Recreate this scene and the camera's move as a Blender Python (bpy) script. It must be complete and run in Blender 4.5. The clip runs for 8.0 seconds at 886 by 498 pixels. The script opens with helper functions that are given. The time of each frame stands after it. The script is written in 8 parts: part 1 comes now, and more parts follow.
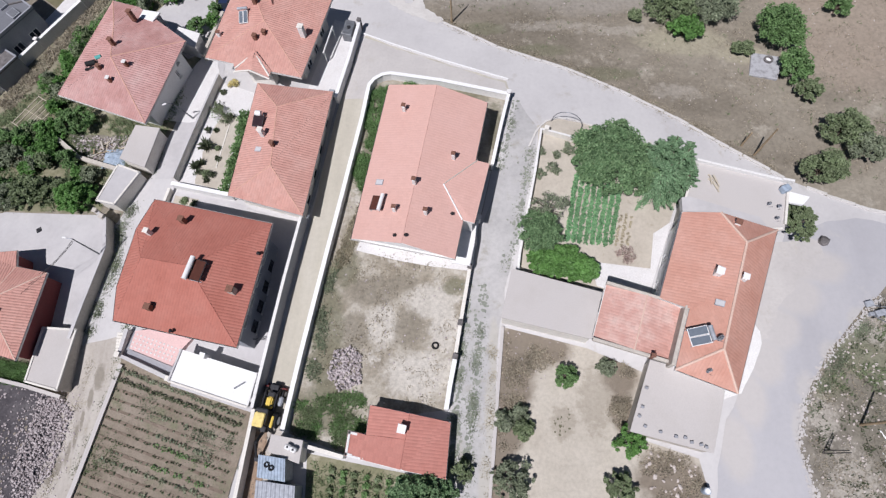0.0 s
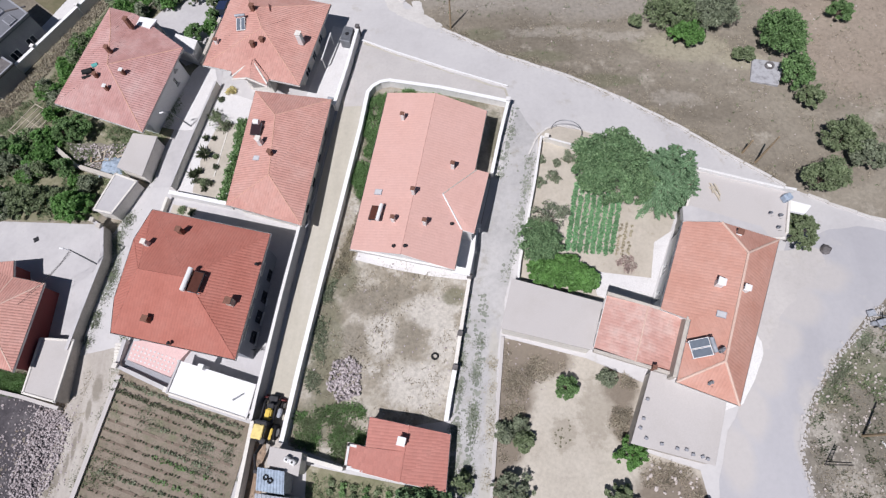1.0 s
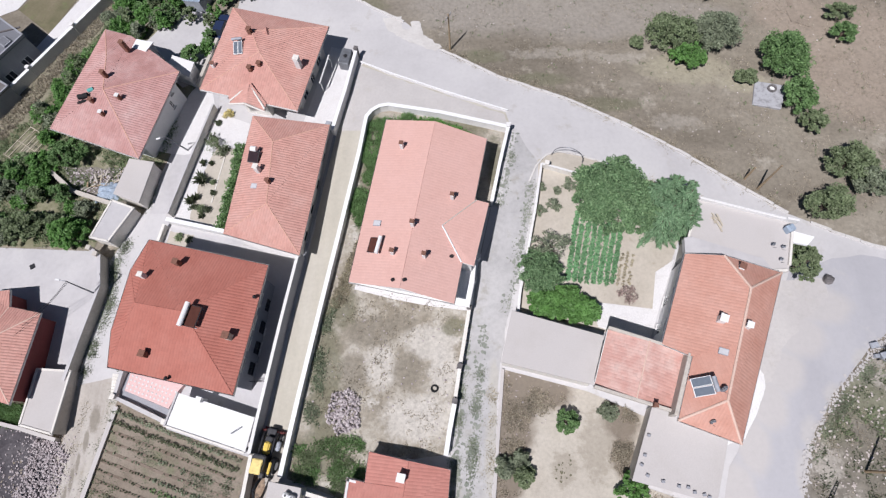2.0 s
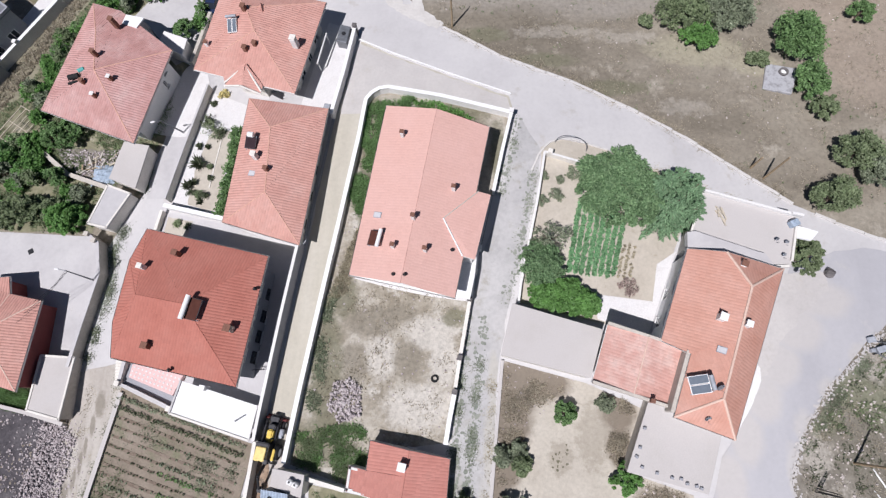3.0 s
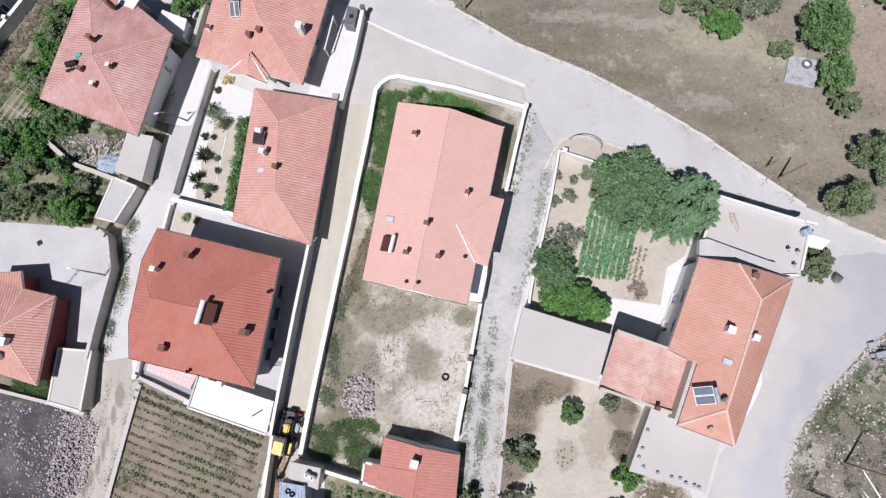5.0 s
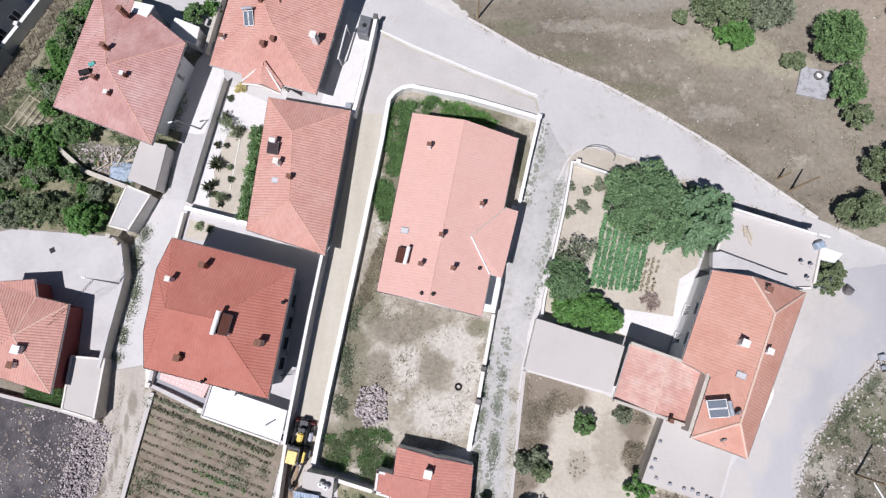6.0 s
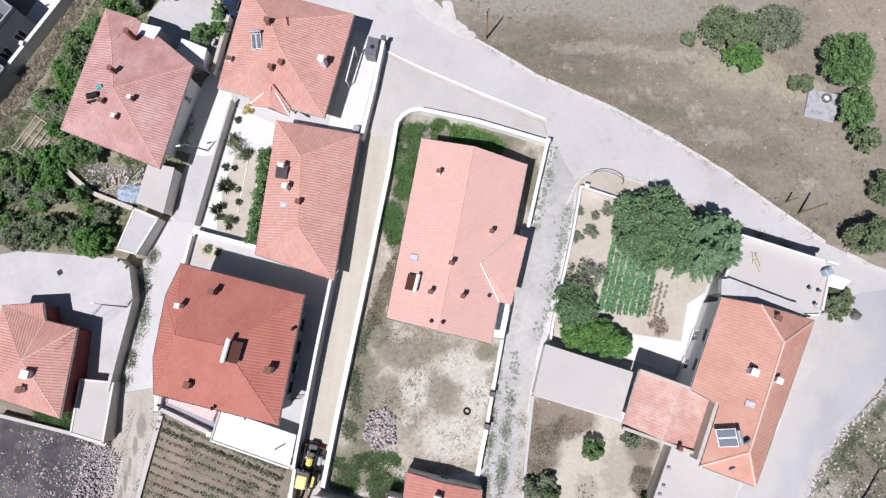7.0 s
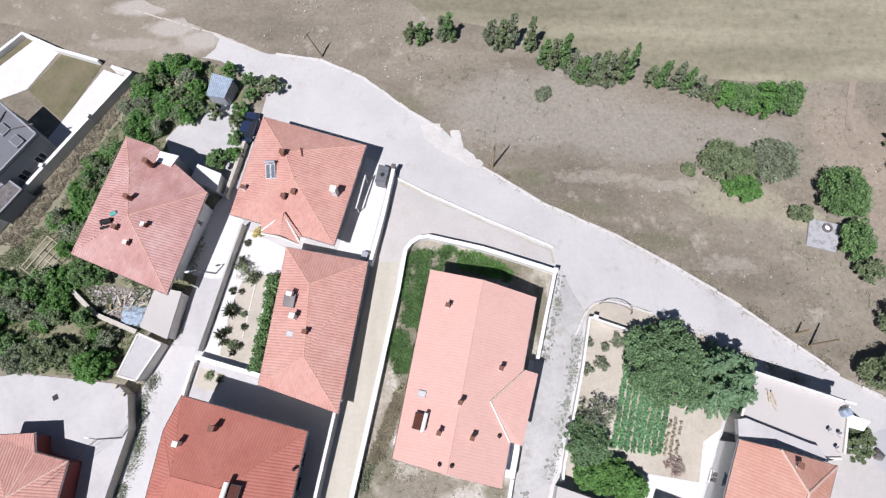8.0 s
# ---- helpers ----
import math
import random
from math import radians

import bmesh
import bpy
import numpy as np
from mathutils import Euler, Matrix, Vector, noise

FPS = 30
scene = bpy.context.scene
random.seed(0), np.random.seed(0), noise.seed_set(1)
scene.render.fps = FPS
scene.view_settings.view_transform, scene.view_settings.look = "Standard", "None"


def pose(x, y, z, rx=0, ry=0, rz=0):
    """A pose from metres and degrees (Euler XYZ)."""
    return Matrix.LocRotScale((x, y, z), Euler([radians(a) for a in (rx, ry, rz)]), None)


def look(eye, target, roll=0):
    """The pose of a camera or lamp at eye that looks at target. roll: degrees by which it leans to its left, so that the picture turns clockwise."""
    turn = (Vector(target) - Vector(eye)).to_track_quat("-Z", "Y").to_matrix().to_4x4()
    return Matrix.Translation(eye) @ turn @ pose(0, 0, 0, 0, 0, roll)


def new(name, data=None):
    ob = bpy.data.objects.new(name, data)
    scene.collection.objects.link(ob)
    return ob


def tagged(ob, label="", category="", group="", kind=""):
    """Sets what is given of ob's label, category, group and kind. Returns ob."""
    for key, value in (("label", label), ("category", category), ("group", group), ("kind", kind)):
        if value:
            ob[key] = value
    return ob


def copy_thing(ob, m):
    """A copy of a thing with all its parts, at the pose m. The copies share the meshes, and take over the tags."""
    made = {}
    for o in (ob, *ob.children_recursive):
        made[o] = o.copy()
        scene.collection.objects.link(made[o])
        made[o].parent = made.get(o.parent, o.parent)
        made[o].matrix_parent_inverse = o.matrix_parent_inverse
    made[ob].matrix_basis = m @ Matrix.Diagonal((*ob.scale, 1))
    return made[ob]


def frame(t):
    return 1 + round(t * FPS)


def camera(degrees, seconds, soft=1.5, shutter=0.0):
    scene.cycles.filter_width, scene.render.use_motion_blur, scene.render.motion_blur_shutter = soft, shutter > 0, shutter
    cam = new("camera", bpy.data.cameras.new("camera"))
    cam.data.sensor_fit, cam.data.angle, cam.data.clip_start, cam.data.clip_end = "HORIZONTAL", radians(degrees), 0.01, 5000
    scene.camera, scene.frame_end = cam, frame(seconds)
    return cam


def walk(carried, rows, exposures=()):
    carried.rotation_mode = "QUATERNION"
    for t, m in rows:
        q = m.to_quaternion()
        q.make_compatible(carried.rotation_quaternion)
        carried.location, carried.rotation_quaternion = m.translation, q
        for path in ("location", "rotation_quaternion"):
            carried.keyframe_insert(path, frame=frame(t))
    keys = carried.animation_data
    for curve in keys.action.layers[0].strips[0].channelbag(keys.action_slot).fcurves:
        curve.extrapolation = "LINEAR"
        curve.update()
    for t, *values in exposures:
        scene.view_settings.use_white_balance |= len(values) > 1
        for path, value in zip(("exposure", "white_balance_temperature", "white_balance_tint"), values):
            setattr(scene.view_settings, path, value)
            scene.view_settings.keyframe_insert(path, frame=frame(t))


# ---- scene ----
# ---- camera ----
cam = camera(78.66, 8.0, 1.3)
walk(cam, [
    (0, pose(3.60, -21.11, 54.58, 21.55, 3.01, -0.26)),
    (0.5, pose(3.62, -20.70, 54.60, 21.42, 3.04, -0.32)),
    (1, pose(3.66, -19.88, 54.69, 21.36, 3.06, -0.41)),
    (1.5, pose(3.72, -18.40, 55.01, 21.09, 3.05, -0.48)),
    (1.7, pose(3.76, -17.73, 55.18, 20.99, 3.07, -0.49)),
    (2.8, pose(3.75, -13.22, 56.23, 20.45, 2.97, -0.26)),
    (3, pose(3.66, -12.93, 56.29, 16.39, 2.88, -0.18)),
    (3.2, pose(3.61, -11.83, 56.50, 11.73, 2.84, -0.08)),
    (3.5, pose(3.46, -10.04, 56.82, 10.21, 2.78, 0.03)),
    (4, pose(3.25, -8.16, 57.42, 10.12, 2.70, 0.17)),
    (4.5, pose(2.85, -7.27, 57.69, 10.00, 2.56, 0.18)),
    (5.8, pose(0.94, -5.61, 58.31, 9.78, 2.30, 0.49)),
    (6, pose(0.66, -5.32, 58.39, 9.69, 2.27, 0.51)),
    (6.5, pose(0.12, -4.20, 58.64, 9.51, 2.21, 0.52)),
    (7, pose(-0.40, -2.33, 58.99, 9.25, 2.13, 0.51)),
    (7.5, pose(-0.84, -0.09, 59.39, 9.01, 2.09, 0.54)),
    (7.7, pose(-1.05, 0.55, 59.55, 8.98, 2.04, 0.54)),
    (7.8, pose(-1.30, 1.00, 59.62, 10.62, 1.86, 0.74)),
    (7.9, pose(-1.45, 2.07, 59.75, 13.87, 1.74, 0.76)),
    (8, pose(-1.54, 3.52, 60.07, 17.03, 1.79, 0.94)),
], [(0, -0.16, 6300, 15), (1.5, -0.11, 6300, 15), (3, -0.05, 6300, 15), (4.5, 0.0, 6300, 15), (6.5, 0.04, 6300, 15), (8, 0.13, 6300, 15)])
SKY_STRENGTH, SUN_STRENGTH = 0.035, 5.0

# ---- world, sun ----
world = bpy.data.worlds.new("sky")
scene.world = world
world.use_nodes = True
wn = world.node_tree
sky = wn.nodes.new("ShaderNodeTexSky")
sky.sky_type, sky.sun_disc = "NISHITA", False
sky.sun_elevation, sky.sun_rotation = radians(61), radians(215)
sky.air_density, sky.dust_density, sky.ozone_density = 1.0, 0.6, 4.0
wn.links.new(sky.outputs[0], wn.nodes["Background"].inputs[0])
wn.nodes["Background"].inputs[1].default_value = SKY_STRENGTH
sun = new("sun", bpy.data.lights.new("sun", "SUN"))
sun.data.energy, sun.data.angle, sun.data.color = SUN_STRENGTH, radians(0.5), (1.0, 0.985, 0.965)
sun.matrix_world = look((0, 0, 80), (1.75, 2.5, 74.5))


# ---- terrain and mesh helpers ----
def gz(x, y):
    """Height of the ground: a low rise that falls away on all sides, most towards the south-west."""
    return -3.0 * (1 - math.exp(-(x * x + y * y) / 3600)) - 0.06 * max(0, -y) * min(1, max(0, (-x - 20) / 20)) * min(1, 40 / max(40, math.hypot(x, y)))


# The plan was taken from above, from 57 m over (3.4, -10.5), as if the ground were the low rise alone.
# These swells and hollows (x, y, height) lie on that rise; what stands higher is drawn too far out, and settle() brings it back.
SWELLS = ((12, 14, 1.8), (24, 2, 0.75), (42, -2, 0.8), (37, -17, 1.25), (10, -3, 0.2), (-4, -20, -1.05), (-22, -17, -1.0), (-42, -18, -0.85), (-28, 13, 0.8), (-8, 24, 1.05), (24, 24, 0.3), (42, 24, -0.3), (-36, 0, -0.15), (-6, -8, 0.4), (12, -22, 0.35))
# building lots and how far each stands above or below the plan: x0, y0, x1, y1, lift
LOTS = ((-8.5, -3.5, 6.5, 18, -0.3), (-31.5, -10.5, -15.8, 3.5, -0.75), (-23, 3.5, -11.5, 21, -0.2), (-28, 21, -12.5, 37.5, 0.0), (-46, 15, -30.5, 35, 0.2), (17.5, -21, 28, -14.3, 0.4), (6.5, -16, 39, 8.5, 0.65), (-8.5, -22.5, 2, -15.5, -1.6))
BUILT = ("house", "garage", "annexe", "outbuilding", "shed", "villa")


def swell(x, y):
    return sum(h * np.exp(-((x - a) ** 2 + (y - b) ** 2) / 169.0) for a, b, h in SWELLS)


def lot(x, y):
    return next((d for x0, y0, x1, y1, d in LOTS if x0 < x < x1 and y0 < y < y1), float(swell(x, y)))


def settle(x, y, z, d):
    """A place of the plan, set on ground that is d higher."""
    return x - (x - 3.4) * d / 57.0, y - (y + 10.5) * d / 57.0, z + d


rnd = random.Random(7)
BASE = {}
DRAPED = set()


def thing(name, x, y, label, category, group="", kind="", z=None):
    """An Empty at the foot of a thing, which parents its parts."""
    ob = new(name)
    ob.empty_display_size = 0.3
    at = (x, y, gz(x, y) if z is None else z)
    ob.location = settle(*at, lot(x, y) if z is not None or name in BUILT else float(swell(x, y)))
    BASE[ob] = Vector(at)
    if name in ("garden_wall", "kerb", "furrow_ridges"):
        DRAPED.add(ob)
    return tagged(ob, label, category, group, kind)


def mesh_of(name, bm, material):
    me = bpy.data.meshes.new(name)
    bm.to_mesh(me)
    bm.free()
    me.materials.append(material)
    return me


def part(name, bm, material, parent, label="", kind=""):
    """One mesh object under a thing or a part; the bmesh is given in world coordinates."""
    off = BASE[parent]
    if parent in DRAPED:
        for v in bm.verts:
            v.co = Vector(settle(*v.co, float(swell(v.co.x, v.co.y)))) - parent.location
    else:
        bmesh.ops.translate(bm, verts=bm.verts, vec=-off)
    ob = new(name, mesh_of(name, bm, material))
    ob.parent = parent
    BASE[ob] = off
    return tagged(ob, label, "", "", kind)


def raw(name, verts, faces, material, parent=None, label="", category="", kind="", smooth=False):
    """A mesh object from arrays, for leaves, stones and tiles."""
    me = bpy.data.meshes.new(name)
    v = np.asarray(verts, float)
    if parent is not None:
        v = v - np.array(BASE[parent])
    else:
        v = np.column_stack(settle(*v.T, swell(v[:, 0], v[:, 1])))
    me.from_pydata(v.tolist(), [], faces.tolist() if isinstance(faces, np.ndarray) else faces)
    if smooth:
        me.shade_smooth()
    me.materials.append(material)
    ob = new(name, me)
    if parent is not None:
        ob.parent = parent
        BASE[ob] = BASE[parent]
    return tagged(ob, label, category, "", kind)


def box(bm, c, s, rz=0.0, bevel=0.0, tilt=0.0):
    """A box of size s centred on c, turned by rz degrees about z."""
    m = pose(*c, 0, tilt, rz) @ Matrix.Diagonal((*s, 1))
    r = bmesh.ops.create_cube(bm, size=1.0, matrix=m)
    if bevel:
        edges = {e for v in r["verts"] for e in v.link_edges}
        bmesh.ops.bevel(bm, geom=list(edges), offset=bevel, segments=1, affect="EDGES")


def rod(bm, a, b, r0, r1=None, n=8, cap=True):
    """A tapered round bar from a to b."""
    a, b = Vector(a), Vector(b)
    d = b - a
    m = Matrix.Translation((a + b) / 2) @ d.to_track_quat("Z", "Y").to_matrix().to_4x4()
    bmesh.ops.create_cone(bm, cap_ends=cap, segments=n, radius1=r0, radius2=r0 if r1 is None else r1, depth=d.length, matrix=m)


def prism(bm, pts, z0, z1):
    """An upright prism on a ground plan, from z0 to z1."""
    lo = [bm.verts.new((x, y, z0)) for x, y in pts]
    hi = [bm.verts.new((x, y, z1)) for x, y in pts]
    fs = [bm.faces.new(hi), bm.faces.new(lo[::-1])]
    n = len(pts)
    fs += [bm.faces.new((lo[i], lo[(i + 1) % n], hi[(i + 1) % n], hi[i])) for i in range(n)]
    bmesh.ops.recalc_face_normals(bm, faces=fs)


def signed(pts):
    return sum(pts[i - 1][0] * pts[i][1] - pts[i][0] * pts[i - 1][1] for i in range(len(pts))) / 2


def inset(pts, d):
    """The plan drawn in by d metres (out, if negative)."""
    sgn = 1 if signed(pts) > 0 else -1
    out, n = [], len(pts)
    for i in range(n):
        p, a, b = Vector(pts[i]), Vector(pts[i - 1]), Vector(pts[(i + 1) % n])
        u, v = (p - a).normalized(), (b - p).normalized()
        nu, nv = Vector((-u.y, u.x)) * sgn, Vector((-v.y, v.x)) * sgn
        m = (nu + nv)
        m = m / max(0.35, m.dot(nu)) if m.length > 1e-6 else nu
        out.append((p.x + m.x * d, p.y + m.y * d))
    return out


def wavy(pts, step=1.2, amp=0.18, seed=1):
    """A closed outline broken into short, slightly uneven pieces."""
    r = random.Random(seed)
    out = []
    for i in range(len(pts)):
        a, b = Vector(pts[i]), Vector(pts[(i + 1) % len(pts)])
        n = max(1, int((b - a).length / step))
        for k in range(n):
            p = a.lerp(b, k / n)
            out.append((p.x + r.uniform(-amp, amp), p.y + r.uniform(-amp, amp)))
    return out


def refine(pts, step):
    out = []
    for a, b in zip(pts, pts[1:]):
        n = max(1, round(math.dist(a, b) / step))
        out += [(a[0] + (b[0] - a[0]) * k / n, a[1] + (b[1] - a[1]) * k / n) for k in range(n)]
    return out + [pts[-1]]


from mathutils.geometry import delaunay_2d_cdt


def patch(name, pts, lift, material, label="", category="", kind="structure", step=2.0):
    """A sheet of ground on the terrain within an outline."""
    pts = refine([*pts, pts[0]], 1.6)[:-1]
    n = len(pts)
    xs, ys = [p[0] for p in pts], [p[1] for p in pts]
    vs = [Vector(p) for p in pts]
    x = min(xs) + step / 2
    while x < max(xs):
        y = min(ys) + step / 2
        while y < max(ys):
            vs.append(Vector((x, y)))
            y += step
        x += step
    r = delaunay_2d_cdt(vs, [], [list(range(n))], 1, 1e-4)
    verts = [(v.x, v.y, gz(v.x, v.y) + lift) for v in r[0]]
    faces = []
    for f in r[2]:
        f = list(f)
        if signed([verts[i][:2] for i in f]) < 0:
            f.reverse()
        faces.append(f)
    return raw(name, verts, faces, material, None, label, category, kind)


def inside(x, y, pts):
    c, n = False, len(pts)
    for i in range(n):
        (x0, y0), (x1, y1) = pts[i - 1], pts[i]
        if (y0 > y) != (y1 > y) and x < (x1 - x0) * (y - y0) / (y1 - y0) + x0:
            c = not c
    return c


def scatter(pts, count, seed, drift=0.0):
    """Random places within an outline, gathered in drifts of that frequency where one is given."""
    r = random.Random(seed)
    xs, ys = [p[0] for p in pts], [p[1] for p in pts]
    out = []
    while len(out) < count:
        x, y = r.uniform(min(xs), max(xs)), r.uniform(min(ys), max(ys))
        if inside(x, y, pts) and (not drift or noise.noise((x * drift, y * drift, seed)) > r.uniform(-0.25, 0.3)):
            out.append((x, y))
    return out


def blobs(name, places, sizes, lift, material, label, category, seed=1):
    """Many small ragged patches lying on the ground, as one sheet."""
    r = random.Random(seed)
    verts, faces = [], []
    for x, y in places:
        s, a0, n = r.uniform(*sizes), r.uniform(0, math.tau), 9
        sx, sy = s * r.uniform(0.6, 1.2), s * r.uniform(0.6, 1.2)
        lz = lift + r.uniform(0, 0.02)
        base = len(verts)
        for k in range(n):
            a, q = a0 + k * math.tau / n, r.uniform(0.6, 1.15)
            px, py = x + sx * q * math.cos(a), y + sy * q * math.sin(a)
            verts.append((px, py, gz(px, py) + lz))
        faces.append(list(range(base, base + n)))
    return raw(name, verts, faces, material, None, label, category, "stuff")


def round_edge(pts, count, width, seed):
    """Random places gathered along an outline."""
    r = random.Random(seed)
    line = refine([*pts, pts[0]], 0.4)
    return [(x + r.gauss(0, width), y + r.gauss(0, width)) for x, y in (r.choice(line) for _ in range(count))]


# ---- materials ----
def shader(name, rough=0.9, metal=0.0):
    m = bpy.data.materials.new(name)
    m.use_nodes = True
    nt = m.node_tree
    p = nt.nodes["Principled BSDF"]
    p.inputs["Roughness"].default_value, p.inputs["Metallic"].default_value = rough, metal
    p.inputs["Specular IOR Level"].default_value = 0.25
    return m, nt, p


def noise_node(nt, scale, detail=5.0, rough=0.6, coords="Position", stretch=None):
    geo = nt.nodes.new("ShaderNodeNewGeometry") if coords == "Position" else nt.nodes.new("ShaderNodeTexCoord")
    vec = geo.outputs["Position" if coords == "Position" else coords]
    if stretch:
        mp = nt.nodes.new("ShaderNodeMapping")
        mp.inputs["Scale"].default_value = stretch[:3]
        mp.inputs["Rotation"].default_value = (0, 0, radians(stretch[3]) if len(stretch) > 3 else 0)
        nt.links.new(vec, mp.inputs["Vector"])
        vec = mp.outputs["Vector"]
    n = nt.nodes.new("ShaderNodeTexNoise")
    n.inputs["Scale"].default_value, n.inputs["Detail"].default_value, n.inputs["Roughness"].default_value = scale, detail, rough
    nt.links.new(vec, n.inputs["Vector"])
    return n.outputs["Fac"]


def ramp(nt, fac, stops):
    r = nt.nodes.new("ShaderNodeValToRGB")
    els = r.color_ramp.elements
    while len(els) < len(stops):
        els.new(0.5)
    for e, (pos, c) in zip(els, stops):
        e.position, e.color = pos, (*c, 1) if len(c) == 3 else c
    nt.links.new(fac, r.inputs["Fac"])
    return r.outputs["Color"]


def mix(nt, a, b, fac, mode="MIX"):
    m = nt.nodes.new("ShaderNodeMix")
    m.data_type, m.blend_type = "RGBA", mode
    for sock, val in (("A", a), ("B", b)):
        s = [i for i in m.inputs if i.name == sock and i.type == "RGBA"][0]
        if isinstance(val, tuple):
            s.default_value = (*val, 1)
        else:
            nt.links.new(val, s)
    if isinstance(fac, float):
        m.inputs["Factor"].default_value = fac
    else:
        nt.links.new(fac, m.inputs["Factor"])
    return [o for o in m.outputs if o.type == "RGBA"][0]


def bump(nt, p, fac, strength, dist):
    b = nt.nodes.new("ShaderNodeBump")
    b.inputs["Strength"].default_value, b.inputs["Distance"].default_value = strength, dist
    nt.links.new(fac, b.inputs["Height"])
    nt.links.new(b.outputs["Normal"], p.inputs["Normal"])


def grey(v):
    return (v, v, v)


def zone(nt, spots, scale, rag):
    """A soft mask: 1 within ragged ovals (x, y, half width, half length), as ground lies on the plan."""
    pos = nt.nodes.new("ShaderNodeNewGeometry").outputs["Position"]
    total = None
    for x, y, rx, ry in spots:
        cx, cy, _ = settle(x, y, 0, float(swell(x, y)))
        away = nt.nodes.new("ShaderNodeVectorMath")
        away.operation = "SUBTRACT"
        nt.links.new(pos, away.inputs[0])
        away.inputs[1].default_value = (cx, cy, 0)
        flat = nt.nodes.new("ShaderNodeVectorMath")
        flat.operation = "MULTIPLY"
        nt.links.new(away.outputs[0], flat.inputs[0])
        flat.inputs[1].default_value = (1 / rx, 1 / ry, 0)
        far = nt.nodes.new("ShaderNodeVectorMath")
        far.operation = "LENGTH"
        nt.links.new(flat.outputs[0], far.inputs[0])
        if total is None:
            total = far.outputs["Value"]
        else:
            least = nt.nodes.new("ShaderNodeMath")
            least.operation = "SMOOTH_MIN"
            nt.links.new(total, least.inputs[0])
            nt.links.new(far.outputs["Value"], least.inputs[1])
            least.inputs[2].default_value = 0.25
            total = least.outputs[0]
    wave = nt.nodes.new("ShaderNodeMath")
    wave.operation = "MULTIPLY_ADD"
    nt.links.new(noise_node(nt, scale, 8, 0.72), wave.inputs[0])
    wave.inputs[1].default_value = rag
    nt.links.new(total, wave.inputs[2])
    mid = nt.nodes.new("ShaderNodeMapRange")
    nt.links.new(wave.outputs[0], mid.inputs["Value"])
    mid.inputs["From Min"].default_value, mid.inputs["From Max"].default_value = 0.75 + rag / 2, 1.2 + rag / 2
    mid.inputs["To Min"].default_value, mid.inputs["To Max"].default_value = 1.0, 0.0
    return mid.outputs["Result"]


def soil(name, c0, c1, c2, s1=0.25, s2=4.0, rough=0.95, spots=None, spot_scale=1.2, spot_at=0.62, relief=0.6, stretch=None, lo=0.3, hi=0.7, grain=0.3, over=()):
    """Ground: three colours in broad drifts, fine grain, and spots of another colour."""
    m, nt, p = shader(name, rough)
    big, fine = noise_node(nt, s1, 6, 0.62, stretch=stretch), noise_node(nt, s2, 8, 0.7)
    col = ramp(nt, big, [(lo, c0), (0.5, c1), (hi, c2)])
    if spots:
        f = noise_node(nt, spot_scale, 7, 0.72)
        col = mix(nt, col, spots, ramp(nt, f, [(spot_at - 0.05, grey(0)), (spot_at + 0.06, grey(1))]))
    for shade, ovals, scale, rag, most in over:
        f = nt.nodes.new("ShaderNodeMath")
        f.operation = "MULTIPLY"
        nt.links.new(zone(nt, ovals, scale, rag), f.inputs[0])
        f.inputs[1].default_value = most
        col = mix(nt, col, shade, f.outputs[0])
    col = mix(nt, col, ramp(nt, fine, [(0.28, grey(1 - grain)), (0.5, grey(1.0)), (0.74, grey(1 + 0.8 * grain))]), 1.0, "MULTIPLY")
    nt.links.new(col, p.inputs["Base Color"])
    bump(nt, p, fine, relief, 0.06)
    return m


def plaster(name, c, stain=(0.55, 0.52, 0.48), amount=0.35, rough=0.85, scale=0.9, grain=1.0):
    """Painted or bare render and concrete with stains and fine grain."""
    m, nt, p = shader(name, rough)
    f = ramp(nt, noise_node(nt, scale, 6, 0.65), [(0.48, grey(0)), (0.72, grey(amount))])
    col = mix(nt, c, stain, f)
    fine = noise_node(nt, 9.0, 4, 0.6)
    col = mix(nt, col, ramp(nt, fine, [(0.3, grey(1 - 0.14 * grain)), (0.7, grey(1 + 0.1 * grain))]), 1.0, "MULTIPLY")
    nt.links.new(col, p.inputs["Base Color"])
    bump(nt, p, fine, 0.25 * grain, 0.02)
    return m


def tile_mat(name, c, dark, pale, amount=0.5, each=0.06):
    """Fired clay roof tiles: piece by piece variation, weathering in drifts."""
    m, nt, p = shader(name, 0.8)
    geo = nt.nodes.new("ShaderNodeNewGeometry")
    isl = ramp(nt, geo.outputs["Random Per Island"], [(0.0, grey(1 - each)), (0.5, grey(1.0)), (1.0, grey(1 + each))])
    w = noise_node(nt, 0.35, 6, 0.65)
    col = ramp(nt, w, [(0.30, dark), (0.5, c), (0.72, pale)])
    col = mix(nt, c, col, amount)
    col = mix(nt, col, isl, 1.0, "MULTIPLY")
    fine = noise_node(nt, 7.0, 5, 0.7)
    col = mix(nt, col, ramp(nt, fine, [(0.3, grey(0.93)), (0.7, grey(1.06))]), 1.0, "MULTIPLY")
    nt.links.new(col, p.inputs["Base Color"])
    bump(nt, p, fine, 0.2, 0.02)
    return m


